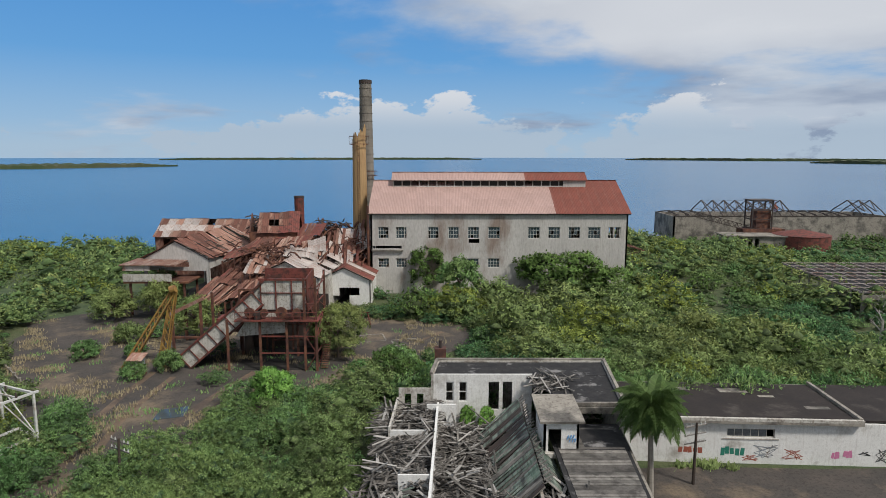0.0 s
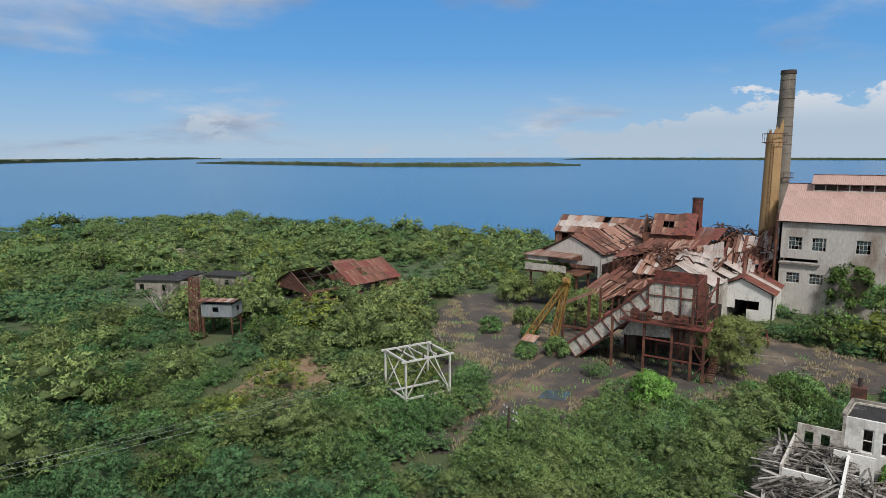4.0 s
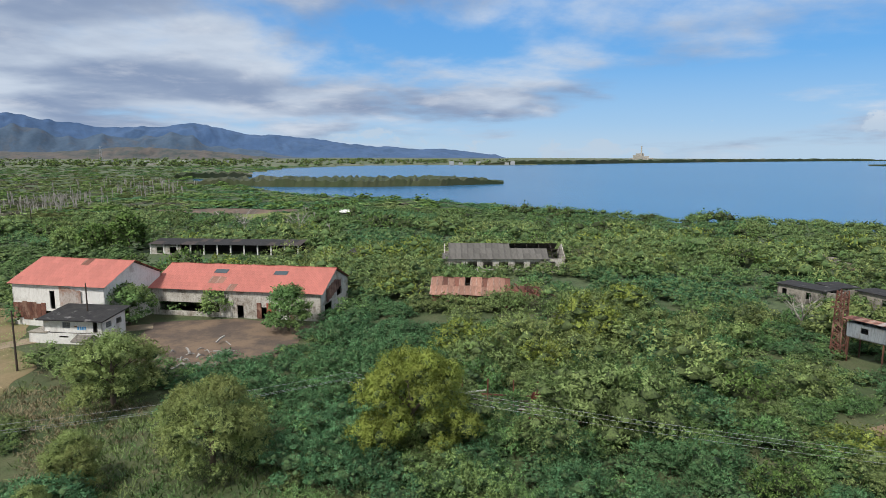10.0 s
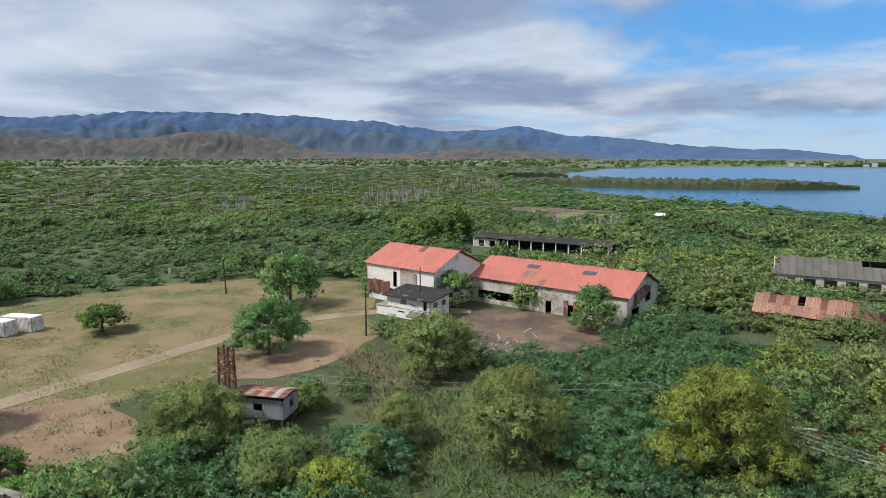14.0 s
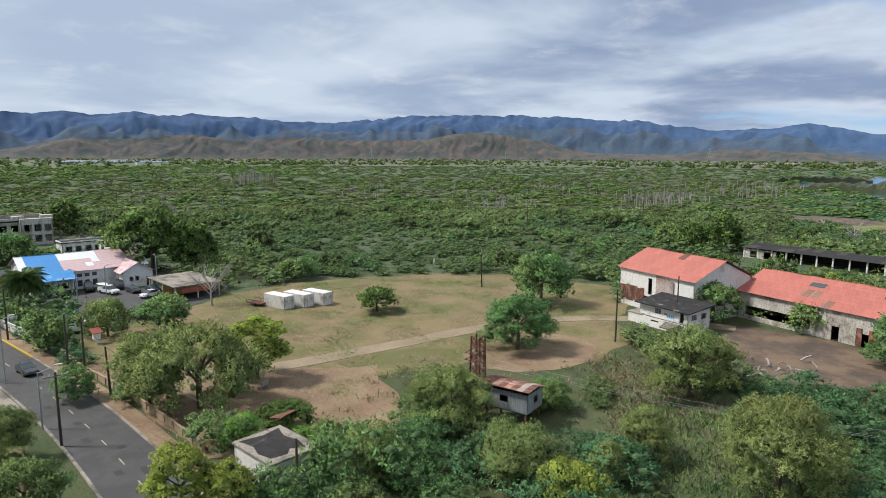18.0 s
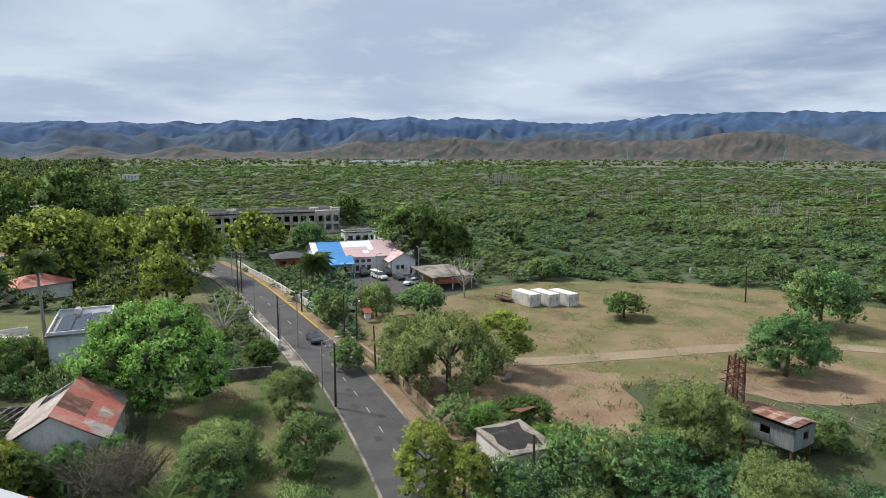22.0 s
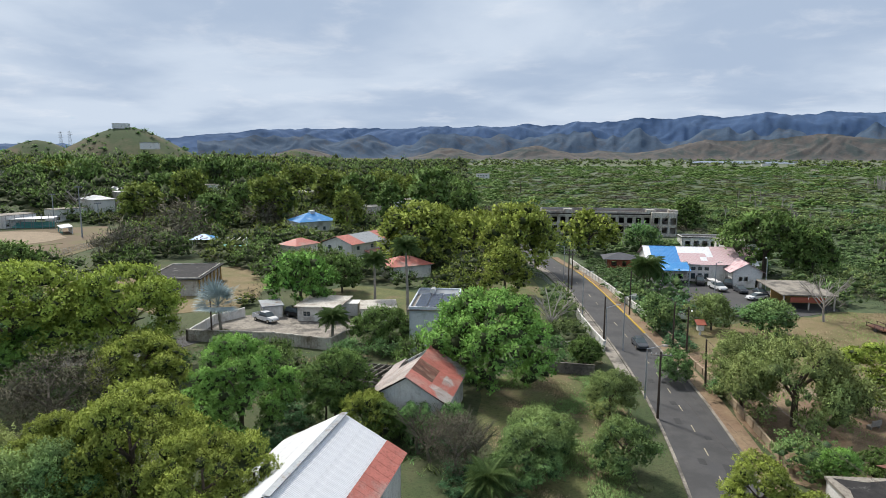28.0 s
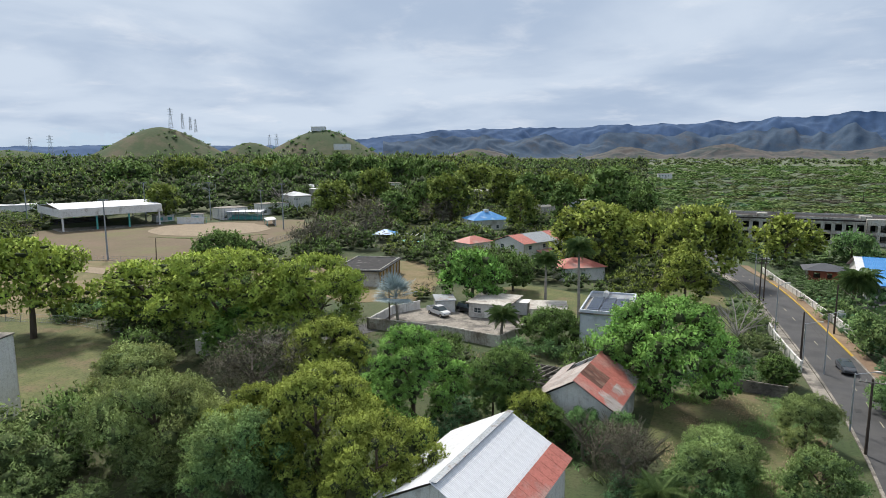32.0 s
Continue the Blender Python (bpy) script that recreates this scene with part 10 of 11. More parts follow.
def grandstand():
    ob = thing("grandstand_roof", "long white gabled shelter on turquoise posts", "shelter", pose(259.7, -167.2, 0, 0, 0, 73))
    L, W = 39, 35
    for y0, z0, y1, z1 in ((-W / 2, 9.1, 0, 10.4), (0, 10.4, W / 2, 9.1)):
        for k in range(13):
            x0, x1 = -L / 2 + 3 * k + 0.02, -L / 2 + 3 * k + 2.98
            part("roof_sheet", slab(bmesh.new(), (x0, y0, z0), (x1, y0, z0), (x1, y1, z1), (x0, y1, z1), 0.16), "whitemetal", ob)
    for y in (-W / 2, W / 2):
        part("fascia", cube(-L / 2, L / 2, y - 0.12, y + 0.12, 5.9, 9.0), "white", ob)
    for x in (-L / 2, L / 2):
        part("gable_panel", cube(x - 0.12, x + 0.12, -W / 2 + 0.14, W / 2 - 0.14, 5.9, 9.0), "white", ob)
    for k in range(4):
        for y in (-W / 2 + 1, W / 2 - 1):
            x = -L / 2 + 1 + 12.33 * k
            part("post", cube(x - 0.3, x + 0.3, y - 0.3, y + 0.3, 0, 5.9), "turq" if k % 3 else "white", ob)
    part("court", cube(-L / 2, L / 2, -W / 2, W / 2, 0.05, 0.25), "conc", ob)
    for k in range(5):
        part("bench_step", cube(-6, 16, -10.2 - 1.2 * k, -9 - 1.2 * k, 0.26, 0.7 + 0.5 * k), "timberdebris", ob)
    kb = flat_house("kiosk", "small turquoise and white field kiosk", pose(246.5, -188, 0, 0, 0, 73), 8, 5, 3.4, "white", "conc", {"N": [(1, 3, 1, 2.4), (5, 7, 1, 2.4)]}, 0.4, (1, 1, "turq", "turq"), "kiosk")
    flat_house("kiosk", "small white hut with turquoise door beside the backstop", pose(234, -196.5, 0, 0, 0, 40), 5, 4, 3.6, "white", "conc", {"N": [(1.4, 3.2, 0.6, 2.6)]}, 0.3, (1, 1, "turq", "turq"), "kiosk")
    for x, y, rz in ((229.5, -189.5, 30), (194.5, -201, 140)):
        d = thing("dugout", "low roofed dugout beside the field", "dugout", pose(x, y, 0, 0, 0, rz))
        part("roof", slab(bmesh.new(), (-6, -2, 2.6), (6, -2, 2.6), (6, 2, 3.0), (-6, 2, 3.0), 0.2), "whitemetal", d)
        part("back_wall", cube(-5.8, 5.8, 1.6, 1.8, 0, 2.6), "white", d)
        for q in (-5.6, 0, 5.6):
            part("post", cube(q - 0.1, q + 0.1, -1.8, -1.6, 0, 2.6), "turq", d)
    bs = thing("backstop", "tall green mesh backstop cage", "fence", pose(216, -207, 0, 0, 0, 28))
    for k in range(9):
        a = radians(-60 + 15 * k)
        p = (12 * math.sin(a), 8 - 10 * math.cos(a))
        part("post", tube(bmesh.new(), (*p, 0), (*p, 6), 0.1, 0.1, 6), "galv", bs)
        if k < 8:
            b = radians(-45 + 15 * k)
            q = (12 * math.sin(b), 8 - 10 * math.cos(b))
            for z in (0.4, 1.4, 2.4, 3.6, 4.8, 6.0):
                part("rail", beam(bmesh.new(), (*p, z), (*q, z), 0.06), "galv", bs)
    bl = thing("bleachers", "green bench rows under a flat white roof behind the backstop", "bleachers", pose(219, -210, 0, 0, 0, 28))
    for k in range(4):
        part("bench", cube(-7.5, 7.5, -0.9 * k - 0.35, -0.9 * k, 0.5 + 0.5 * k, 0.6 + 0.5 * k), "turq", bl)
        part("riser", cube(-7.3, 7.3, -0.9 * k - 0.75, -0.9 * k - 0.65, 0.05, 0.9 + 0.5 * k), "turq", bl)
    for x in (-7.6, -3.8, 0, 3.8, 7.6):
        for y in (0.6, -4.2):
            part("post", cube(x - 0.09, x + 0.09, y - 0.09, y + 0.09, 0, 4.1), "galv", bl)
    part("roof", slab(bmesh.new(), (-8.2, -4.8, 4.5), (8.2, -4.8, 4.5), (8.2, 1.2, 4.1), (-8.2, 1.2, 4.1), 0.18), "whitemetal", bl)


grandstand()


def floodlight(x, y, h):
    ob = thing("floodlight_mast", "tall slim floodlight mast", "lamp", pose(x, y, 0, 0, 0, azimuth(x, y)), "floodlights round the ball field")
    part("pole", tube(bmesh.new(), (0, 0, 0), (0, 0, h), 0.28, 0.16, 8), "galv", ob)
    part("crossbar", beam(bmesh.new(), (-1.3, 0, h), (1.3, 0, h), 0.14), "galv", ob)
    for k in range(4):
        part("lamp", tube(bmesh.new(), (-1.1 + 0.73 * k, -0.1, h + 0.1), (-1.1 + 0.73 * k, 0.3, h - 0.1), 0.28, 0.2, 8), "cloudpane", ob)


for x, y, h in ((279.2, -147.5, 15.8), (171.2, -111.3, 17.3), (251.5, -183, 17.7), (233, -203, 17.3), (221, -223, 13), (178.1, -191.4, 18.2), (204.1, -229.2, 9)):
    floodlight(x, y, h)

flat_house("white_villa", "lone white two-storey house on the green plain", pose(*polar(189.4, 735), 0, 0, 12), 15, 11, 7.4, "white", "conc", {"N": [(1.5 + 3 * k, 3 + 3 * k, v, v + 1.3) for k in range(4) for v in (1, 4.4)]}, 0.3, (1, 2, "white", "pane"))

flat_house("long_white_building", "long low white building behind the shelter", pose(319, -166, 0, 0, 0, 62), 26, 12, 7.0, "white", "whitemetal", {"N": [(2 + 4 * k, 4 + 4 * k, 2.6, 4.4) for k in range(6)]}, 0.3, (1, 2, "white", "pane"), "building")
flat_house("flat_roofed_house", "white house with a long flat roof behind the field", pose(321, -276, 2, 0, 0, 40), 18, 9, 7.5, "concwhite", "redroof", {"N": [(2 + 4 * k, 4 + 4 * k, 3.4, 5.0) for k in range(4)]}, 0.8, (1, 2, "white", "pane"))

# village on the rise: small houses seen between trees
_hr = random.Random(31)
for k in range(46):
    if k < 26:
        az, r = _hr.uniform(231, 249), _hr.uniform(520, 1000)
    else:
        az, r = _hr.uniform(199, 232), _hr.uniform(300, 520)
    x, y, _ = polar(az, r)
    l, w, h = _hr.uniform(9, 16), _hr.uniform(7, 10), _hr.choice((3.2, 3.4, 6.0))
    zz = rise(x, y) + (_hr.uniform(3, 7) if k < 26 else 1.5)
    fl = {"N": [(1.2, 2.6, 1.0, 2.3), (5, 6.4, 1.0, 2.3)], "S": [(1.2, 2.6, 1.0, 2.3), (5, 6.4, 1.0, 2.3)]}
    hb = flat_house("village_house", _hr.choice(("plain white flat-roofed village house", "pale village house with flat concrete roof")), pose(x, y, zz - 2, 0, 0, _hr.uniform(0, 360)), l, w, h + 2, _hr.choice(("white", "concwhite", "white")), _hr.choice(("conc", "concwhite", "white")), fl, 0.3, None)
    if k % 6 == 0:
        hip_roof(hb, l, w, h + 2.19, h + 3.8, _hr.choice(("redroof", "galv")), 0.6)

# far plain: scattered low sheds and works
for k in range(44):
    az, r = _hr.uniform(104, 205), _hr.uniform(1700, 2450)
    x, y, _ = polar(az, r)
    flat_house("distant_shed", "far pale industrial shed on the plain", pose(x, y, 0, 0, 0, az + _hr.uniform(-20, 20)), _hr.uniform(10, 36), _hr.uniform(8, 14), _hr.uniform(4, 7), _hr.choice(("white", "concwhite", "farwhite", "farwhite")), _hr.choice(("white", "farwhite")), {}, 0.2, None, "shed")
pp = thing("power_station", "far power station with one tall stack", "power station", pose(*polar(72.5, 3100)))
part("stack", tube(bmesh.new(), (0, 0, 0), (0, 0, 68), 4, 3, 12), "concwhite", pp)
for x, w, h in ((-60, 40, 26), (-20, 30, 34), (35, 60, 22), (95, 50, 14), (-110, 50, 12)):
    part("block", cube(x - w / 2, x + w / 2, -15, 15, 0, h), "concwhite", pp)
for k in range(16):
    az = _hr.uniform(56, 100)
    x, y, _ = polar(az, farshore(az) + 30 if farshore(az) < 4000 else 3600)
    solo("distant_hut", prism(bmesh.new(), [(-6, -4), (6, -4), (6, 4), (-6, 4)], 0, 6 + 5 * _hr.random()), "farwhite", "tiny white building on the far shore", "building", pose(x, y, 0, 0, 0, az))


sf = thing("solar_farm", "far field of blue-grey solar panels", "solar farm", pose(0, 0, 0))
for k in range(12):
    _a0, _a1 = 164.0 + 0.10 * k, 172.2 - 0.12 * k
    _pts = [polar(_a0 + (_a1 - _a0) * q / 6, 2080 + 34 * k) for q in range(7)]
    bm = bmesh.new()
    for p, q in zip(_pts, _pts[1:]):
        slab(bm, (p[0], p[1], 1.0), (q[0], q[1], 1.0), (q[0] * 1.010, q[1] * 1.010, 3.2), (p[0] * 1.010, p[1] * 1.010, 3.2), 0.2)
    part("panel_row", bm, "slate", sf)


def pylon(x, y, z, h):
    ob = thing("pylon", "steel lattice power pylon on a hill", "pylon", pose(x, y, z, 0, 0, azimuth(x, y)), "pylons on the hills")
    part("tower", lattice(bmesh.new(), (0, 0, 0), (0, 0, h), h * 0.2, h * 0.04, 9, 0.5, Vector((0, 1, 0.01))), "lamppole", ob)
    for q in (0.66, 0.8, 0.93):
        part("arm", beam(bmesh.new(), (-h * 0.13, 0, h * q), (h * 0.13, 0, h * q), 0.5), "lamppole", ob)


for az, r, z, h in ((231.6, 1300, 80, 36), (230.7, 1300, 79, 28), (230.1, 1300, 76, 24), (229.7, 1300, 72, 24), (240.2, 1500, 26, 44), (241.5, 1500, 26, 40), (223.2, 1700, 40, 42), (223.8, 1700, 40, 40), (147, 2300, 0, 50), (118, 2400, 0, 52), (135, 2400, 10, 46)):
    pylon(*polar(az, r)[:2], z, h)
flat_house("hilltop_house", "white house on top of a green hill", pose(*polar(219.6, 1040)[:2], 66, 0, 0, 30), 22, 12, 7, "white", "white", {}, 0.4, None)
flat_house("hill_house", "white house on a hill flank", pose(*polar(217.6, 960)[:2], 36, 0, 0, 30), 24, 12, 9, "white", "conc", {}, 0.4, None)


# ---- vehicles ----
def wheels(ob, xs, half, r=0.36):
    for x in xs:
        for s in (-1, 1):
            w = part("wheel", tube(bmesh.new(), (x, s * half - 0.12, r), (x, s * half + 0.12, r), r, r, 16), "black", ob)
            part("rim", tube(bmesh.new(), (x, s * half - 0.13, r), (x, s * half + 0.13, r), r * 0.6, r * 0.6, 10), "chrome", w)


def loft(bm, sections):
    """Joins outlines (x, half width, z low, z high, half width at top) into a body."""
    prev = None
    for x, w, z0, z1, wt in sections:
        ring = [bm.verts.new((x, -w, z0)), bm.verts.new((x, -w, (z0 + z1) / 2)), bm.verts.new((x, -wt, z1)), bm.verts.new((x, wt, z1)), bm.verts.new((x, w, (z0 + z1) / 2)), bm.verts.new((x, w, z0))]
        if prev:
            for k in range(6):
                bm.faces.new((prev[k], prev[(k + 1) % 6], ring[(k + 1) % 6], ring[k]))
        else:
            bm.faces.new(ring[::-1])
        prev = ring
    bm.faces.new(prev)
    bmesh.ops.recalc_face_normals(bm, faces=bm.faces)
    return bm


def car(m, paint, label, kind="sedan"):
    ob = thing("car" if kind != "pickup" else "pickup_truck", label, "car" if kind != "pickup" else "pickup", m)
    if kind == "pickup":
        part("body", loft(bmesh.new(), [(-2.75, 0.88, 0.5, 1.12, 0.86), (-0.55, 0.92, 0.45, 1.12, 0.9), (0.9, 0.94, 0.42, 1.14, 0.9), (1.6, 0.93, 0.42, 1.12, 0.85), (2.6, 0.86, 0.45, 1.0, 0.75), (2.75, 0.8, 0.5, 0.85, 0.7)]), paint, ob)
        part("cab", loft(bmesh.new(), [(-0.85, 0.86, 1.1, 1.15, 0.84), (-0.55, 0.82, 1.1, 1.78, 0.68), (0.75, 0.82, 1.1, 1.8, 0.68), (1.55, 0.84, 1.1, 1.16, 0.8)]), "pane", ob, "dark glass cab")
        part("cab_roof", cube(-0.55, 0.72, -0.68, 0.68, 1.76, 1.83), paint, ob)
        part("bed", cube(-2.6, -0.95, -0.74, 0.74, 1.122, 1.14), "black", ob)
        for s in (-1, 1):
            part("bed_rail", cube(-2.7, -0.9, s * 0.83 - 0.06, s * 0.83 + 0.06, 1.12, 1.34), paint, ob)
        part("tailgate", cube(-2.76, -2.68, -0.86, 0.86, 0.75, 1.34), paint, ob)
        wheels(ob, (-1.75, 1.75), 0.82, 0.38)
        ends = (-2.77, 2.76)
    elif kind == "suv":
        part("body", loft(bmesh.new(), [(-2.2, 0.86, 0.45, 1.05, 0.84), (-1.2, 0.92, 0.42, 1.1, 0.9), (1.2, 0.92, 0.42, 1.1, 0.88), (2.1, 0.85, 0.45, 1.0, 0.76), (2.25, 0.78, 0.5, 0.85, 0.7)]), paint, ob)
        part("cab", loft(bmesh.new(), [(-2.15, 0.84, 1.04, 1.1, 0.82), (-1.85, 0.82, 1.04, 1.78, 0.7), (0.3, 0.82, 1.04, 1.8, 0.7), (1.15, 0.84, 1.04, 1.12, 0.8)]), "pane", ob)
        part("cab_roof", cube(-1.85, 0.3, -0.7, 0.7, 1.77, 1.84), paint, ob)
        wheels(ob, (-1.35, 1.35), 0.8, 0.37)
        ends = (-2.22, 2.26)
    else:
        part("body", loft(bmesh.new(), [(-2.3, 0.78, 0.45, 0.9, 0.74), (-2.0, 0.86, 0.38, 0.98, 0.8), (-1.0, 0.9, 0.34, 0.98, 0.86), (1.1, 0.9, 0.34, 0.96, 0.86), (2.1, 0.84, 0.38, 0.82, 0.74), (2.3, 0.74, 0.45, 0.7, 0.66)]), paint, ob)
        part("cab", loft(bmesh.new(), [(-1.75, 0.78, 0.92, 0.99, 0.76), (-1.0, 0.78, 0.92, 1.42, 0.6), (0.25, 0.78, 0.92, 1.44, 0.6), (1.2, 0.8, 0.9, 0.98, 0.74)]), "pane", ob)
        part("cab_roof", cube(-1.0, 0.22, -0.6, 0.6, 1.41, 1.47), paint, ob)
        wheels(ob, (-1.4, 1.4), 0.78, 0.33)
        ends = (-2.32, 2.31)
    for s in (-0.6, 0.6):
        part("tail_lamp", cube(ends[0] - 0.01, ends[0] + 0.03, s - 0.13, s + 0.13, 0.72, 0.88), "redlamp", ob)
        part("headlight", cube(ends[1] - 0.12, ends[1] + 0.01, s - 0.16, s + 0.1, 0.66, 0.8), "cloudpane", ob)
    part("bumper", cube(ends[1] - 0.1, ends[1] + 0.06, -0.72, 0.72, 0.42, 0.58), "chrome" if kind == "pickup" else paint, ob)
    return ob


car(pose(56.0, -100.6, 0.1, 0, 0, 155), "carwhite", "white pickup truck on a pale drive", "pickup")
car(pose(52.0, -104.6, 0.1, 0, 0, 160), "carblack", "black car parked beside the garage", "suv")
car(pose(-18.4, -118.3, 0.05, 0, 0, 176), "carwhite", "white pickup parked under trees by the fence", "pickup")
car(pose(-28.6, -147.5, 0.05, 0, 0, 110), "carwhite", "white pickup in the station car park", "pickup")
car(pose(-33.0, -146.0, 0.05, 0, 0, 100), "cargrey", "dark blue-grey car in the station car park")
car(pose(-22.4, -153.5, 0.05, 0, 0, 85), "carblack", "black jeep beside the station wall", "suv")
car(pose(-25.8, -153.0, 0.05, 0, 0, 85), "carblack", "black off-road car beside the station wall", "suv")
car(pose(-31.6, -151.8, 0.05, 0, 0, 80), "carblack", "black car by the station wing", "suv")
car(pose(-36.5, -143.8, 0.05, 0, 0, 100), "cargrey", "grey car at the edge of the car park")
car(pose(-34.6, -139.0, 0.05, 0, 0, 30), "carwhite", "white car half hidden by bushes")
car(pose(-52, -160, 0.05, 0, 0, 30), "cargrey", "grey car behind the large dark tree")
car(pose(-8.6, -100.0, 0.075, 0, 0, 100), "cargrey", "dark grey saloon on the road")
bt = thing("boat_on_trailer", "small white boat on a trailer", "boat", pose(-28.4, -152.6, 0, 0, 0, 95))
part("hull", loft(bmesh.new(), [(-2.4, 0.5, 0.7, 1.3, 0.8), (0, 0.6, 0.6, 1.35, 0.95), (1.8, 0.4, 0.7, 1.5, 0.7), (2.9, 0.05, 1.1, 1.6, 0.1)]), "white", bt)
part("trailer_frame", cube(-2.3, 2.2, -0.5, 0.5, 0.5, 0.6), "galv", bt)
wheels(bt, (-0.5,), 0.8, 0.3)


# ---- poles, lamps and wires ----
def wood_pole(x, y, h, lean=(0, 0), arms=1, rz=0, insul=True, label="dark wooden utility pole with crossarm"):
    ob = thing("utility_pole", label, "pole", pose(x, y, rise(x, y), lean[0], lean[1], rz))
    part("shaft", tube(bmesh.new(), (0, 0, -0.2), (0, 0, h), 0.16, 0.10, 8), "pole", ob)
    for k in range(arms):
        z = h - 0.35 - 0.8 * k
        arm = part("crossarm", beam(bmesh.new(), (-1.2, 0.1, z), (1.2, 0.1, z), 0.12, 0.1), "wood", ob)
        if insul:
            for q in (-1.05, -0.55, 0.55, 1.05):
                part("insulator", tube(bmesh.new(), (q, 0.1, z + 0.05), (q, 0.1, z + 0.28), 0.07, 0.04, 6), "whitesteel", arm)
    return ob


wood_pole(23.0, 54.0, 6.0, arms=3, rz=20, label="thick utility pole with stacked crossarms")
wood_pole(-29.0, 53.0, 5.0, arms=2, rz=-25, label="leaning utility pole with broken crossarms", lean=(0, 3))
wood_pole(-84.1, -58.5, 8.6, arms=0, label="bare dark wooden pole")
wood_pole(-100.5, -57.5, 9.0, arms=0, label="bare dark wooden pole behind the office")
wood_pole(-96, -103, 9.2, (0, 17), 1, 40, label="leaning wooden pole at the field edge")
wood_pole(3.5, -131.6, 10.5, arms=2, rz=10, label="tall utility pole with transformer arms")
wood_pole(3.0, -141, 9.0, arms=1, rz=10)
wood_pole(-3.1, -100, 7.8, arms=0, label="dark street pole with lamp bracket")
wood_pole(-8.2, -120.1, 8.5, arms=0, label="dark wooden street pole with white base")
wood_pole(-15.6, -84.0, 6.4, arms=0, label="leaning dark pole by the fence", lean=(0, 2))
wood_pole(-15.0, -96.7, 7.6, arms=0, label="grey wooden pole in the verge")
wood_pole(-13.4, -99.5, 7.6, arms=0, label="grey wooden pole in the verge")
wood_pole(-22.5, -47.0, 6.0, arms=0, label="grey pole beside the flat hut")
wood_pole(-30.6, -77.5, 5.0, arms=0, label="thin dark post beside the track")
wood_pole(-8.5, -72.0, 8.0, arms=1, rz=5)
wood_pole(155, -115, 7.0, arms=0, label="leaning dark post at the ball field", lean=(0, -4))
wood_pole(119, -78, 7.5, arms=0, label="dark pole at the yard edge")
wood_pole(62, -93, 6, arms=0, label="pole beside the garden wall")
for az, r in ((130, 230), (133, 245), (150, 260), (141, 330), (175, 420), (180, 520), (186, 480), (168, 380), (123, 300), (158, 600), (162, 520)):
    wood_pole(*polar(az, r)[:2], 10, arms=1, rz=az, insul=False, label="far utility pole in the thicket")


def street_lamp(x, y, h, rz, arm=2.0):
    ob = thing("street_lamp", "tall grey steel street lamp", "street lamp", pose(x, y, 0, 0, 0, rz), "street lamps along the road")
    part("pole", tube(bmesh.new(), (0, 0, 0), (0, 0, h), 0.11, 0.07, 8), "lamppole", ob)
    part("arm", tube(bmesh.new(), (0, 0, h - 0.1), (arm, 0, h + 0.35), 0.05, 0.04, 6), "lamppole", ob)
    part("head", cube(arm - 0.1, arm + 0.6, -0.14, 0.14, h + 0.3, h + 0.45), "whitesteel", ob)


street_lamp(-5.9, -97.2, 8.5, 200, 1.2)
street_lamp(0.4, -115, 8.5, 200, 1.2)
street_lamp(-3.4, -100.6, 6.0, 195, 1.6)
street_lamp(-7.6, -78, 6.5, 190, 1.8)
street_lamp(-20.5, -134, 8, 30, 1.0)
street_lamp(-27, -142, 7, 120, 1.0)
street_lamp(-39, -150, 7, 60, 1.0)
street_lamp(5.2, -152, 8, 20, 1.4)


def wire(p, q, sag, mat="darksteel", r=0.011):
    bm = bmesh.new()
    p, q = Vector(p), Vector(q)
    n = 14
    pts = [p.lerp(q, k / n) - Vector((0, 0, sag * 4 * (k / n) * (1 - k / n))) for k in range(n + 1)]
    pipe(bm, pts, r, 4)
    return solo("overhead_wire", bm, mat, "thin sagging overhead wire", "wire", group="overhead wires")


for dz, off in ((0, 0), (-0.5, 0.7), (-0.9, -0.6)):
    wire((-40.5, 58 + off, 6.9 + dz), (-66, -10 + off, 6.4 + dz), 1.0, "galv")
    wire((-66, -10 + off, 6.4 + dz), (-50, -52 + off, 6.0 + dz), 0.8, "galv")
for off in (-1.0, 0.0, 1.0):
    wire((3.5 + off, -131.6, 10.2), (-3.1 + off * 0.3, -100, 7.6), 0.5)
    wire((-3.1 + off * 0.3, -100, 7.6), (-8.5 + off, -72, 7.7), 0.4)
    wire((-8.5 + off, -72, 7.7), (-13 + off, -44, 7.7), 0.5)
for off in (-0.4, 0.0, 0.4):
    wire((-15.0, -96.7 + off, 7.2), (-15.6, -84 + off, 6.2), 0.3)
    wire((-15.6, -84 + off, 6.2), (-22.5, -47 + off, 5.8), 0.9)
    wire((-8.2, -120 + off, 8.3), (-15.0, -96.7 + off, 7.3), 0.6)

# ---- small things round the station and field ----
mh = thing("shrine_box", "little white shrine box with red roof", "shrine", pose(-18.9, -109.2, 0, 0, 0, 190))
part("post", cube(-0.15, 0.15, -0.15, 0.15, 0, 0.8), "white", mh)
part("box", cube(-0.5, 0.5, -0.4, 0.4, 0.8, 1.9), "white", mh)
part("roof", slab(bmesh.new(), (-0.8, -0.7, 1.9), (0.8, -0.7, 1.9), (0.8, 0.7, 2.5), (-0.8, 0.7, 2.5), 0.1), "redwall", mh)
sg = thing("notice_board", "white notice board on posts", "sign", pose(-9.6, -128, 0, 0, 0, 8))
for x in (-0.5, 0.5):
    part("post", cube(x - 0.05, x + 0.05, -0.05, 0.05, 0, 1.6), "white", sg)
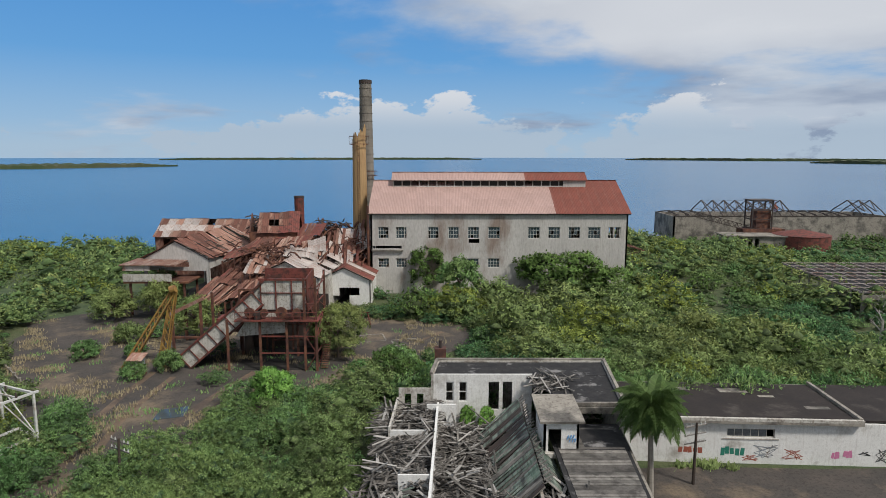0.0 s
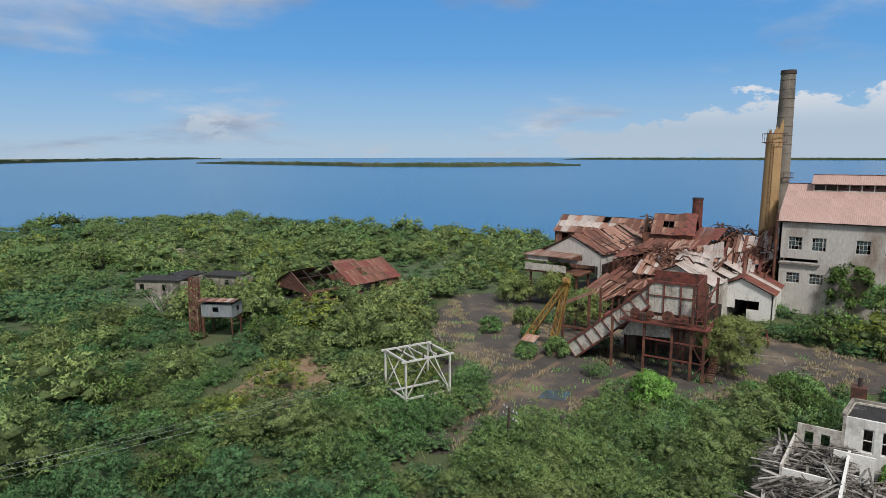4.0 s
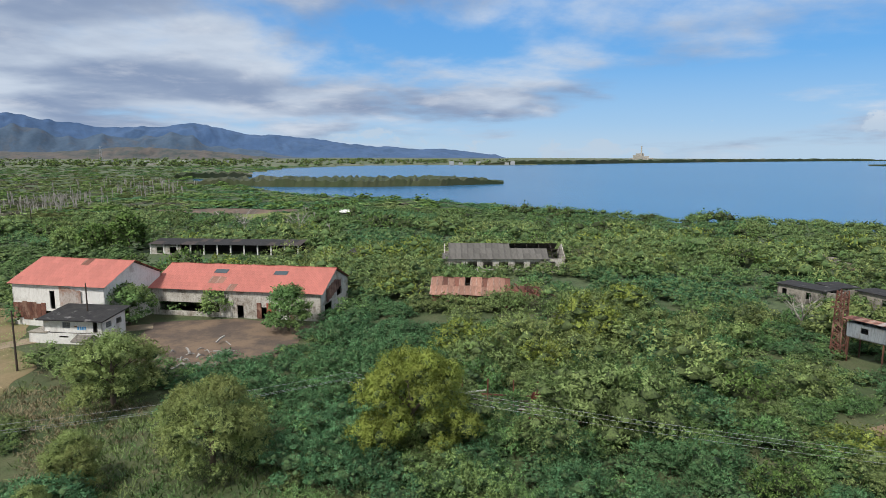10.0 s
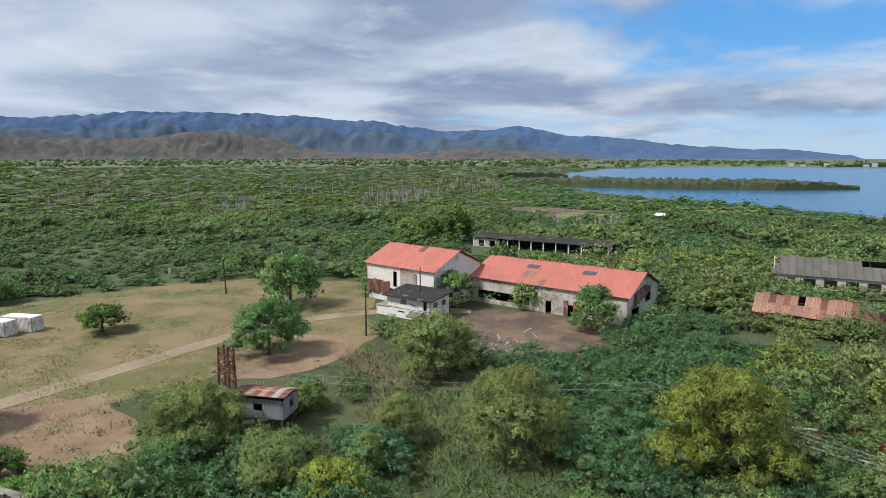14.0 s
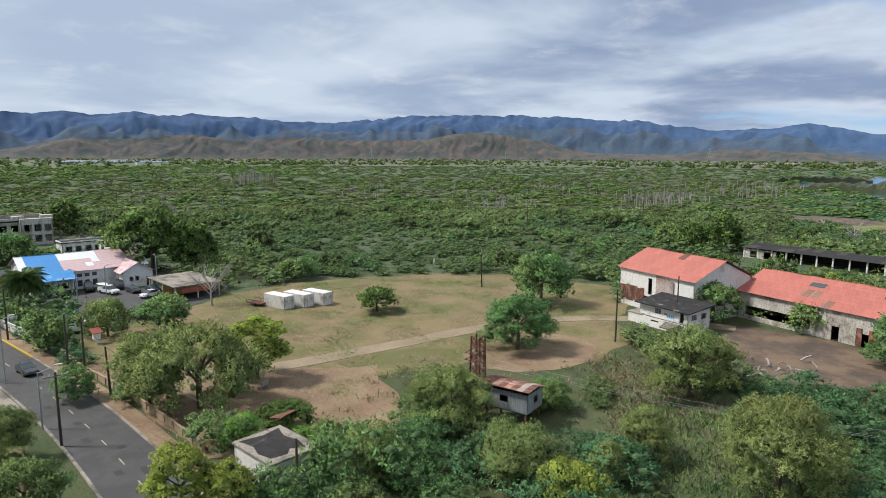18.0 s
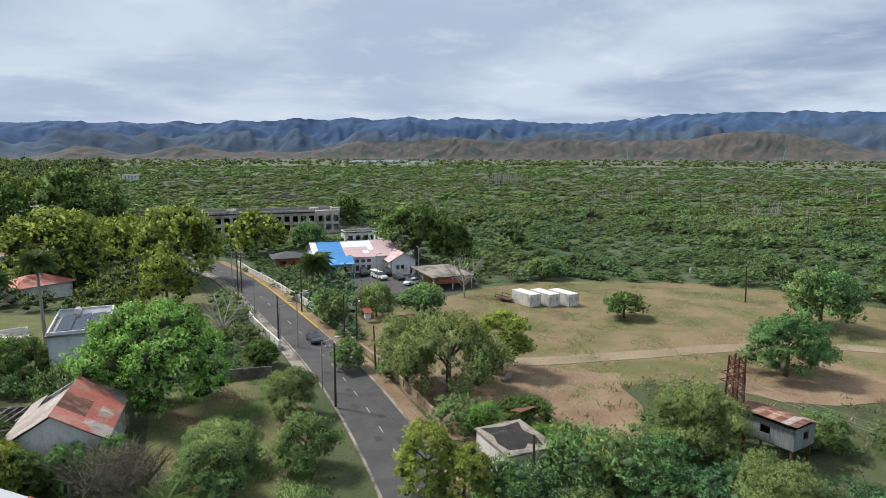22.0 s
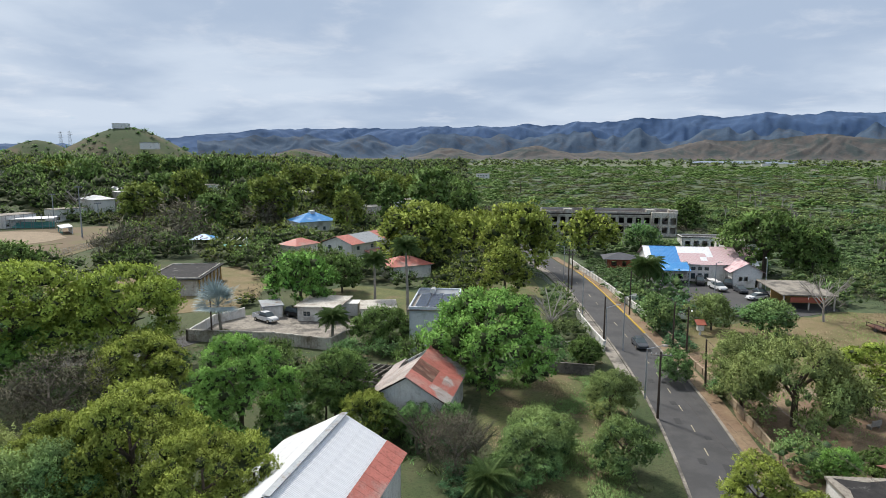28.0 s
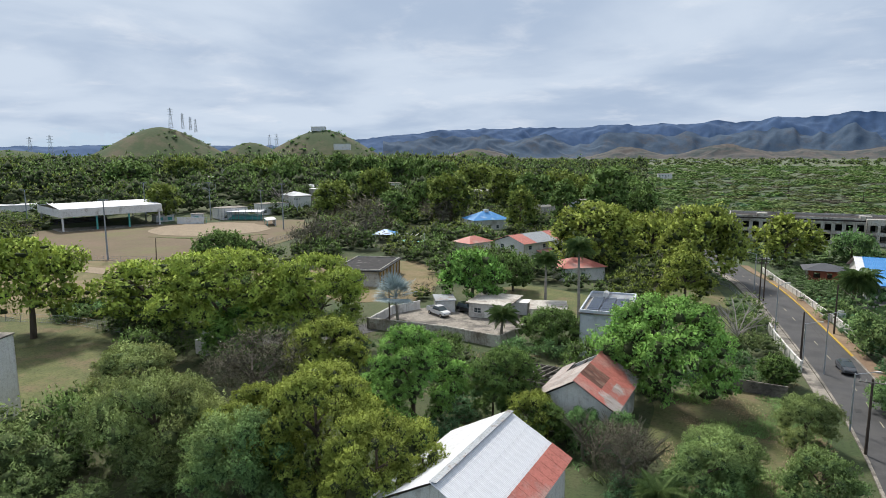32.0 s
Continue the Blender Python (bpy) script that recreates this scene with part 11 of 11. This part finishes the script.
part("board", cube(-0.7, 0.7, -0.04, 0.04, 1.2, 2.1), "white", sg)
for k in range(3):
    part("text_bar", cube(-0.5, 0.5, 0.042, 0.046, 1.4 + 0.2 * k, 1.48 + 0.2 * k), "galv", sg)
for x, y in ((-6.5, -152), (-8.4, -156), (-10.2, -149)):
    pb = thing("picnic_table", "pale concrete picnic table and benches", "table", pose(x, y, 0, 0, 0, 30))
    part("top", cube(-0.9, 0.9, -0.4, 0.4, 0.7, 0.78), "concwhite", pb)
    part("pedestal", cube(-0.25, 0.25, -0.2, 0.2, 0, 0.7), "concwhite", pb)
    for s in (-1, 1):
        part("bench", cube(-0.9, 0.9, s * 0.85 - 0.18, s * 0.85 + 0.18, 0, 0.45), "redwall", pb)
bn = thing("old_bench", "broken pale wooden bench on the dirt", "bench", pose(-31.4, -74.7, 0, 0, 0, 35))
part("seat", cube(-0.8, 0.8, -0.3, 0.3, 0.4, 0.48), "woodpale", bn)
part("back", cube(-0.8, 0.8, 0.28, 0.36, 0.5, 1.1), "woodpale", bn)
for x in (-0.7, 0.7):
    part("leg", cube(x - 0.06, x + 0.06, -0.25, 0.25, 0, 0.4), "woodpale", bn)
solo("scrap_sheet", slab(bmesh.new(), (-1.2, -0.8, 0.9), (1.2, -0.9, 1.0), (1.1, 0.9, 1.3), (-1.1, 0.8, 1.1), 0.04), "rust", "rusty loose sheet lying on bushes", "scrap", pose(-27.5, -60, 1.5, 4, 6, 20))
ho = thing("water_tank", "white plastic roof water tank", "tank", pose(76.5, -64.5, 0))
part("stand", cube(-1.2, 1.2, -1.2, 1.2, 0, 2.2), "white", ho)
part("barrel", tube(bmesh.new(), (0, 0, 2.2), (0, 0, 3.6), 0.7, 0.65, 14), "white", ho)

# ---- yard litter: tufts of dry grass, cracks, puddle ----


def tufts(name, label, poly, n, mat, size, seed, height=0.5):
    """Clumps of upright blades."""
    g = np.random.default_rng(seed)
    a = np.array(poly)
    lo, hi = a.min(0), a.max(0)
    p = g.uniform(lo, hi, (n * 4, 2))
    p = p[inside(p, poly)]
    v = np.array([noise.noise(Vector((x * 0.14, y * 0.14, seed))) for x, y in p])
    p = p[v > 0.08][:n]
    c = np.repeat(p, 24, 0) + g.normal(0, size, (len(p) * 24, 2))
    m = len(c)
    base = np.column_stack([c, np.full(m, 0.04)])
    d = g.normal(0, 0.3, (m, 2))
    h = g.uniform(0.4, 1.2, m) * height
    w = g.uniform(0.05, 0.10, m)
    t = np.column_stack([-d[:, 1], d[:, 0], np.zeros(m)])
    t /= np.linalg.norm(t, axis=1)[:, None] + 1e-9
    tip = base + np.column_stack([d * h[:, None], h])
    q = np.stack([base - t * w[:, None], base + t * w[:, None], tip + t * w[:, None] * 0.3, tip - t * w[:, None] * 0.3], 1).reshape(-1, 3)
    g4 = q.reshape(-1, 4, 3)
    back = (np.cross(g4[:, 1] - g4[:, 0], g4[:, 3] - g4[:, 0]) * -g4[:, 0])[:, :2].sum(1) < 0
    g4[back] = g4[back][:, ::-1]
    q = g4.reshape(-1, 3)
    tagged(new(name, raw_mesh(name, q, mat=mat, k=4, normals=np.tile((0.0, 0.0, 1.0), (len(q), 1)))), label, "grass", kind="stuff")


tufts("yard_grass", "tufts of dry straw grass in the asphalt", YARD, 520, "straw", 0.5, 5, 0.42)
tufts("yard_weeds", "low green weeds in the asphalt", YARD, 160, "leaf", 0.6, 8, 0.35)
tufts("field_grass", "short dry grass on the field", FIELD, 800, "straw", 0.9, 6, 0.18)
tufts("field_grass_green", "short green grass on the field", FIELD, 900, "leaflite", 1.0, 9, 0.18)
tufts("lot_grass", "short grass on the lot", LOT, 600, "leaf", 0.5, 7, 0.20)
tufts("lot_straw", "pale dry grass on the lot", LOT, 300, "straw", 0.5, 17, 0.16)
tufts("warehouse_weeds", "weeds along the warehouse wall", [(18, 57.2), (18, 58.4), (52, 56.6), (52, 55.4)], 120, "leaflite", 0.25, 4, 0.5)
patch("puddle", [(-7, 84), (-4.5, 85), (-5, 86.5), (-7.5, 86)], "pane", "shallow puddle on the asphalt", 0.065, 0.4, 0.02, "puddle")
patch("puddle", [(-33, 68), (-30, 69), (-30.5, 72), (-33.5, 71)], "pane", "shallow puddle on the asphalt", 0.065, 0.4, 0.02, "puddle")
for k, (a, b, w) in enumerate((((-36, 54), (-40, 84), 0.9), ((-33.5, 54), (-36.5, 82), 0.9), ((-30, 56), (-26, 84), 1.1), ((-10, 84), (0, 104), 0.7))):
    ribbon("tyre_track", [a, ((a[0] + b[0]) / 2 - 1.5, (a[1] + b[1]) / 2), b], w, "mud", "dusty brown tyre track on the yard", 0.055 + 0.003 * k, "track", thick=0.01)
for x, y, l, w in ((-12, 100, 5, 4), (-6, 98, 4, 3)):
    bm = bmesh.new()
    for p, q in (((-l / 2, -w / 2), (l / 2, -w / 2)), ((l / 2, -w / 2), (l / 2, w / 2)), ((l / 2, w / 2), (-l / 2, w / 2)), ((-l / 2, w / 2), (-l / 2, -w / 2))):
        beam(bm, (*p, 0.07), (*q, 0.07), 0.25, 0.06)
    solo("slab_outline", bm, "conc", "pale concrete edging of an old slab", "kerb", pose(x, y, 0, 0, 0, 15), kind="structure")
block_wall([(-74, 96), (-66, 90), (-58, 82), (-52, 76)], 0.5, "conc", "low broken concrete edge of the yard", False, 2.5, "wall_yard")
wreck("rubble_heap", "broken concrete and timber on the rubble mound", (*polar(58.3, 203)[:2], 0.1), (9, 5, 1.2), 110, "conc", 15, 0.2, 0.6)
wreck("timber_scrap", "scattered broken boards on the earth", (-90, -36, 0.1), (7, 4, 0.4), 26, "woodpale", 14, 0.1, 0.25)


# ---- bare and dead trees ----
def bare_tree(x, y, h, spread, mat, label, seed, n=7):
    ob = thing("bare_tree", label, "tree", pose(x, y, rise(x, y)))
    g = random.Random(seed)
    bm = limbs(bmesh.new(), (0, 0, -0.2), (0.2, 0.1, h * 0.6), 0.16 + h * 0.012, n, spread, g, 0.75, 5)
    for k in range(40):
        a, z = g.uniform(0, 6.28), g.uniform(0.5, 1.0) * h
        s = Vector((math.cos(a) * spread * g.uniform(0.2, 0.8), math.sin(a) * spread * g.uniform(0.2, 0.8), z))
        tube(bm, s, s + Vector((g.uniform(-1, 1), g.uniform(-1, 1), g.uniform(0.2, 1.0))) * spread * 0.35, 0.04, 0.012, 4, False)
    part("branch_crown", bm, mat, ob)


bare_tree(5.2, -103, 5.5, 4.2, "deadwood", "bare grey fallen-looking tree beside the wall", 1, 9)
bare_tree(-42, -123, 6.0, 4.5, "deadwood", "half-bare pale tree beside the car shelter", 2, 9)
bare_tree(-105, 62, 4.5, 3.0, "deadwood", "small bare white tree in the scrub", 3)
bare_tree(66, 92, 9.0, 1.6, "deadwood", "tall dead tree trunk in the scrub", 4, 5)
bare_tree(224, -240, 11, 6, "deadwood", "large bare pale tree behind the ball field", 5, 9)
bare_tree(-240, -75, 6, 5, "deadwood", "bare pale tree in the thicket", 6)
bare_tree(-232, -52, 6, 5, "deadwood", "bare pale tree in the thicket", 7)
for k in range(5):
    bare_tree(9.5 + 1.6 * k, -56.5 - 1.4 * (k % 3), 4.0, 2.2, "leafgrey", "bare twiggy shrub at the lot edge", 20 + k, 8)
_dr = random.Random(77)
bm = bmesh.new()
for _n, _az, _da, _r0, _r1, _h in ((90, 121.5, 3.4, 370, 470, 6), (60, 115, 4.5, 470, 700, 7), (70, 157.5, 1.6, 620, 730, 9), (30, 135, 4.0, 330, 420, 5), (26, 146, 5.0, 400, 560, 6), (22, 131, 5.0, 450, 620, 6), (20, 165, 4.0, 300, 520, 6), (14, 103, 5.0, 240, 330, 4)):
    for k in range(_n):
        x, y, _ = polar(_dr.gauss(_az, _da / 2), _dr.uniform(_r0, _r1))
        h = _h * _dr.uniform(0.6, 1.3)
        tube(bm, (x, y, 0), (x + _dr.uniform(-0.6, 0.6), y + _dr.uniform(-0.6, 0.6), h), 0.26, 0.1, 4, False)
        for q in range(3):
            tube(bm, (x, y, h * _dr.uniform(0.4, 0.7)), (x + _dr.uniform(-2, 2), y + _dr.uniform(-2, 2), h * _dr.uniform(0.8, 1.05)), 0.13, 0.05, 3, False)
solo("dead_mangrove", bm, "deadwood", "bleached dead mangrove trunks in the marsh", "dead trees", kind="stuff")

def bearing(p):
    return (np.degrees(np.arctan2(-p[:, 0], p[:, 1])) + 60) % 360 - 60


def slow(p, freq, seed):
    return np.array([noise.noise(Vector((x * freq, y * freq, seed))) for x, y in p[:, :2]])


SPECIES = ("carpet", "green", "mesquite", "twigs", "mangrove", "dark", "lush")


def cover(p, seed):
    """Which plant grows at each point: the belts of the plain, broken up by slow noise and chance."""
    r, a = np.hypot(p[:, 0], p[:, 1]), bearing(p)
    g = np.random.default_rng(seed)
    wob = slow(p, 0.012, 4.4)
    rw = r * (1 + 0.22 * wob)
    zones = [
        (a < 64, (0.20, 0.28, 0.42, 0.05, 0.0, 0.05, 0.0)),
        ((a >= 64) & (a < 112) & (rw < 112), (0.56, 0.18, 0.18, 0.08, 0.0, 0.0, 0.0)),
        ((a >= 64) & (a < 112) & (rw >= 112) & (rw < 225), (0.22, 0.22, 0.50, 0.04, 0.0, 0.02, 0.0)),
        ((a >= 64) & (a < 112) & (rw >= 225), (0.36, 0.14, 0.10, 0.02, 0.0, 0.08, 0.30)),
        ((a >= 112) & (a < 188) & (rw < 135), (0.36, 0.34, 0.20, 0.10, 0.0, 0.0, 0.0)),
        ((a >= 112) & (a < 188) & (rw >= 135) & (rw < 255), (0.10, 0.06, 0.05, 0.02, 0.0, 0.03, 0.74)),
        ((a >= 112) & (a < 188) & (rw >= 255) & (rw < 420), (0.06, 0.10, 0.20, 0.10, 0.36, 0.06, 0.12)),
        ((a >= 112) & (a < 188) & (rw >= 420) & (rw < 820), (0.04, 0.06, 0.12, 0.20, 0.50, 0.08, 0.0)),
        ((a >= 112) & (a < 152) & (rw >= 820), (0.06, 0.04, 0.04, 0.08, 0.16, 0.02, 0.60)),
        ((a >= 152) & (a < 188) & (rw >= 820), (0.10, 0.06, 0.08, 0.08, 0.20, 0.48, 0.0)),
        (a >= 188, (0.10, 0.20, 0.12, 0.14, 0.10, 0.34, 0.0)),
    ]
    v = np.clip(slow(p, 0.026, 9.1) * 0.9 + 0.5 + g.normal(0, 0.13, len(p)), 0, 0.9999)
    out = np.zeros(len(p), int)
    for where, w in zones:
        u = v[where]
        if len(u):
            rank = np.argsort(np.argsort(u)) / len(u)
            order = np.array([0, 5, 6, 1, 4, 2, 3])
            out[where] = order[np.searchsorted(np.cumsum(np.array(w)[order]) / sum(w), rank, side="right").clip(0, 6)]
    return out


LOOKS = {
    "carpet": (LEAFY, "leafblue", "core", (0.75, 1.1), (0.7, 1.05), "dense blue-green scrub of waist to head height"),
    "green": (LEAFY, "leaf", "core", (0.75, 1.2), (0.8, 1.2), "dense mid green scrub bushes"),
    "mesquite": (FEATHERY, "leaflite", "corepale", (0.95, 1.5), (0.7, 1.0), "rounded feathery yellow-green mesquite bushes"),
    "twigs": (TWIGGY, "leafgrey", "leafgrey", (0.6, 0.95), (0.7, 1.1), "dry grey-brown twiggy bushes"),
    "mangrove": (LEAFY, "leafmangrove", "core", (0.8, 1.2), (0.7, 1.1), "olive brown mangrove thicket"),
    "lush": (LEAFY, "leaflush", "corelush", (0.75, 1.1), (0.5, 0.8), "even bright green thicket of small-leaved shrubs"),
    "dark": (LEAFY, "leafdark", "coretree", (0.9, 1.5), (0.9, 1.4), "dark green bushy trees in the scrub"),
}


def grow(name, pts, seed):
    kind = cover(pts, seed)
    for k, sp in enumerate(SPECIES):
        form, mat, core, (s0, s1), zs, label = LOOKS[sp]
        sel = pts[kind == k]
        if len(sel):
            thicket(name + "_" + sp, sel, form, s0, s1, mat, label, seed * 40 + k * 6, core, zs)


_near = on_land(outside(grid_points(47, 122, 4.7, seed=1), CLEAR2))
_open = slow(_near, 0.06, 7.0) < np.where(bearing(_near) > 92, -0.26, -0.45)
_near = _near[~(_open & (np.hypot(_near[:, 0], _near[:, 1]) < 95))]
_in = inside(_near, TOWN)
_near = dressed(np.concatenate([_near[~_in], _near[_in][::2]]))
_near[:, 3] = np.random.default_rng(77).choice([0.6, 0.75, 0.95, 1.2], len(_near), p=[0.2, 0.3, 0.34, 0.16]) * np.clip(1 + 0.7 * slow(_near, 0.05, 2.7), 0.7, 1.45)
_near[bearing(_near) < 64, 3] *= 0.92
grow("scrub_near", _near, 1)
_fill = on_land(outside(grid_points(50, 125, 3.1, -45, 115, seed=71), CLEAR2))
_k = split(dressed(_fill), 14.0, (0.5, 0.3, 0.2))
for _q, (_p, _m, _c, _l) in enumerate(zip(_k, ("leafblue", "leaf", "leaflite"), ("core", "core", "corepale"), ("low cool green undergrowth between the bushes", "low green undergrowth between the bushes", "low pale green undergrowth between the bushes"))):
    scatter("undergrowth", _p, LEAFY[3], 0.32, 0.62, _m, _l, 90 + _q, _c, zs=(0.5, 1.0))
_low = on_land(outside(grid_points(46, 105, 2.7, seed=9), CLEAR))
_low = np.concatenate([_low, (lambda q: q[inside(q, MEADOW)])(grid_points(46, 100, 1.0, seed=19))])
_k = split(dressed(_low), 12.0, (0.3, 0.45, 0.25))
for _q, (_p, _m, _l) in enumerate(zip(_k, ("straw", "leaflite", "leaf"), ("dry straw-coloured grass between bushes", "pale green tall grass between bushes", "low green weeds between bushes"))):
    scatter("grass_tufts", _p, LOW, 0.5, 1.5, _m, _l, 20 + _q, "straw" if _m == "straw" else "corepale")
# rounded mesquite mounds that stand over the scrub on the sea side
_mound = dressed(on_land(outside(grid_points(70, 240, 10.5, -45, 112, seed=15), CLEAR), 12))
_mound = _mound[slow(_mound, 0.026, 9.1) + 0.12 * slow(_mound, 0.2, 5.0) > -0.08]
thicket("mesquite_mounds_bright", _mound[1::4], FEATHERY, 1.1, 2.1, "leaflime", "rounded yellow-green mesquite mounds over the scrub", 32, "corepale", zs=(0.75, 1.0))
thicket("mesquite_mounds", np.concatenate([_mound[0::4], _mound[2::4], _mound[3::4]]), FEATHERY, 1.0, 2.2, "leafmesquite", "rounded light green mesquite mounds over the scrub", 30, "corepale", zs=(0.75, 1.0))
# bushes that hide the feet of the sheds
_foot = [(-154 + 1.5 * math.sin(k * 2.1), -2 + 3.6 * k) for k in range(11)] + [(-118.5 + math.sin(k * 1.7), -4 + 3.0 * k) for k in range(8)] + [(-104 + 3.4 * k, 91.5 + 0.6 * k + math.sin(k * 2.3)) for k in range(8)]
thicket("shed_scrub", dressed(np.array(_foot)), FEATHERY, 0.75, 1.15, "leaflite", "light green bushes before the old sheds", 33, "corepale", zs=(0.75, 1.05))
_back = np.array([(18 + 2.6 * k, 69.4 - 0.14 * k + 1.2 * math.sin(k * 1.9)) for k in range(18)] + [(-1 + 3.2 * k, 72.0 + math.sin(k * 2.7)) for k in range(7)])
thicket("wall_scrub", dressed(_back), LEAFY, 1.0, 1.4, "leaf", "green bushes leaning over the backs of the walls", 37, zs=(1.2, 1.6))
# bushes on the broken yard
_g = np.random.default_rng(5)
_yb = _g.uniform((-52, 40), (-12, 70), (420, 2))
_yb = _yb[inside(_yb, [(-31.3, 56.1), (-29.8, 62.7), (-25.3, 69.3), (-15.6, 64.7), (-12.8, 58.0), (-14.9, 49.4), (-28.2, 45.3)]) | inside(_yb, [(-50.5, 47.5), (-51.3, 59.4), (-44.6, 64.2), (-40.2, 60.3), (-40.2, 51.6), (-37, 43.2), (-43.5, 40.5)])]
_yb = outside(_yb, [rect(5, 54, 26, 36, 0), [(-22, 44), (-17, 52), (-18, 62), (-15.5, 62), (-14, 52), (-18, 44)]])[:70]
_yb = np.concatenate([_yb, np.array([(-38.6, 57.0), (-38.2, 60.6), (-40, 63.4), (-37.6, 54.4), (-39.5, 52.0), (-41.5, 66.0), (-24, 72.5), (-20.5, 74.5), (-16, 72.0), (-33.5, 92), (-47, 101), (-30, 79.5)])])
thicket("yard_bushes", dressed(_yb), LEAFY, 0.55, 1.0, "leaf", "green bushes grown over the broken yard edge", 31)
_mid = on_land(outside(grid_points(122, 330, 5.8, seed=2), CLEAR))
_far_town = (bearing(_mid) > 186) & (bearing(_mid) < 260)
_md = dressed(_mid[~_far_town])
_md[:, 3] = np.clip(1 + 0.7 * slow(_md, 0.035, 2.7), 0.65, 1.5)
_md[bearing(_md) < 64, 3] *= 0.85
grow("scrub_mid", _md, 2)
_tw = _mid[_far_town]
_rt = np.hypot(_tw[:, 0], _tw[:, 1])
_tw = _tw[(_rt > 300) | (np.arange(len(_tw)) % 5 < 3)]
_k = split(dressed(_tw, 1.0), 6.0, (0.4, 0.35, 0.25))
thicket("woodland_town", _k[0], LEAFY, 0.7, 1.6, "leafdark", "dark trees between the houses", 8, "coretree", zs=(0.9, 1.5))
thicket("woodland_town_olive", _k[1], LEAFY, 0.7, 1.5, "leafbelt", "olive green trees between the houses", 9, "coretree", zs=(0.9, 1.5))
thicket("woodland_town_grey", _k[2], TWIGGY, 0.6, 1.2, "leafgrey", "half-bare grey bushes between the houses", 10, "leafgrey", zs=(0.9, 1.5))
_far = on_land(outside(log_points(330, 1500, 0.0160, 84, 252, 4), CLEAR), 8)
_d = dressed(_far)
_d[:, 3] = 0.84 + 0.00085 * np.hypot(_far[:, 0], _far[:, 1])
_wood = bearing(_far) > 191
_plain = _d[~_wood]
_kind = cover(_plain, 3)
for _n, _sp in enumerate(SPECIES):
    _form, _mat, _core, (_s0, _s1), _zs, _label = LOOKS[_sp]
    _p = _plain[_kind == _n]
    _tall = 1.7 if _sp == "dark" else 1.0
    scatter("plain_" + _sp, _p, FAR, 1.3 * _s0, 1.3 * _s1, _mat, _label + " on the plain", 400 + _n, _mat, zs=(0.20 * _tall, 0.36 * _tall))
_hedge = on_land(log_points(1500, 3050, 0.0205, 84, 214, 14), 8)
_hedge = dressed(_hedge[slow(_hedge, 0.004, 3.0) + 0.5 * slow(_hedge, 0.02, 1.0) > -0.12], 2.0)
scatter("plain_trees", _hedge[::2], FAR, 0.8, 1.7, "leafdark", "dark trees and hedges on the far plain", 480, "coretree", zs=(0.8, 1.3))
scatter("plain_trees_green", _hedge[1::2], FAR, 0.8, 1.6, "leafbelt", "green trees and hedges on the far plain", 481, "coretree", zs=(0.6, 1.1))
_k = split(_d[_wood & (np.arange(len(_d)) % 5 < 2)], 9.0, (0.6, 0.4), 0.01)
scatter("woodland_far", _k[0], WOOD, 1.3, 2.4, "leafdark", "dark wooded rise behind the village", 14, "coretree", zs=(1.0, 1.5))
scatter("woodland_far_olive", _k[1], WOOD, 1.2, 2.2, "leafbelt", "olive green woods behind the village", 15, "coretree", zs=(1.0, 1.5))

_g = np.random.default_rng(44)
for _n, (_az, _el, _dist, _half) in enumerate(HILLS):
    _cx, _cy, _ = polar(_az, _dist)
    _top = 30 + _dist * math.tan(radians(_el))
    _t = np.sqrt(_g.uniform(0.01, 1, 520))
    _b = _g.uniform(0, 6.283, 520)
    _z = _top * (0.5 + 0.5 * np.cos(math.pi * _t ** 0.85)) - 3.0
    _p = np.column_stack([_cx + _half * _t * np.cos(_b), _cy + _half * _t * np.sin(_b), _z, _g.uniform(0.3, 1.4, 520)])
    scatter("hill_scrub", _p, FAR, 0.8, 1.7, "leafmid", "scattered bushes on a dry hill", 60 + _n, zs=(0.6, 1.1))
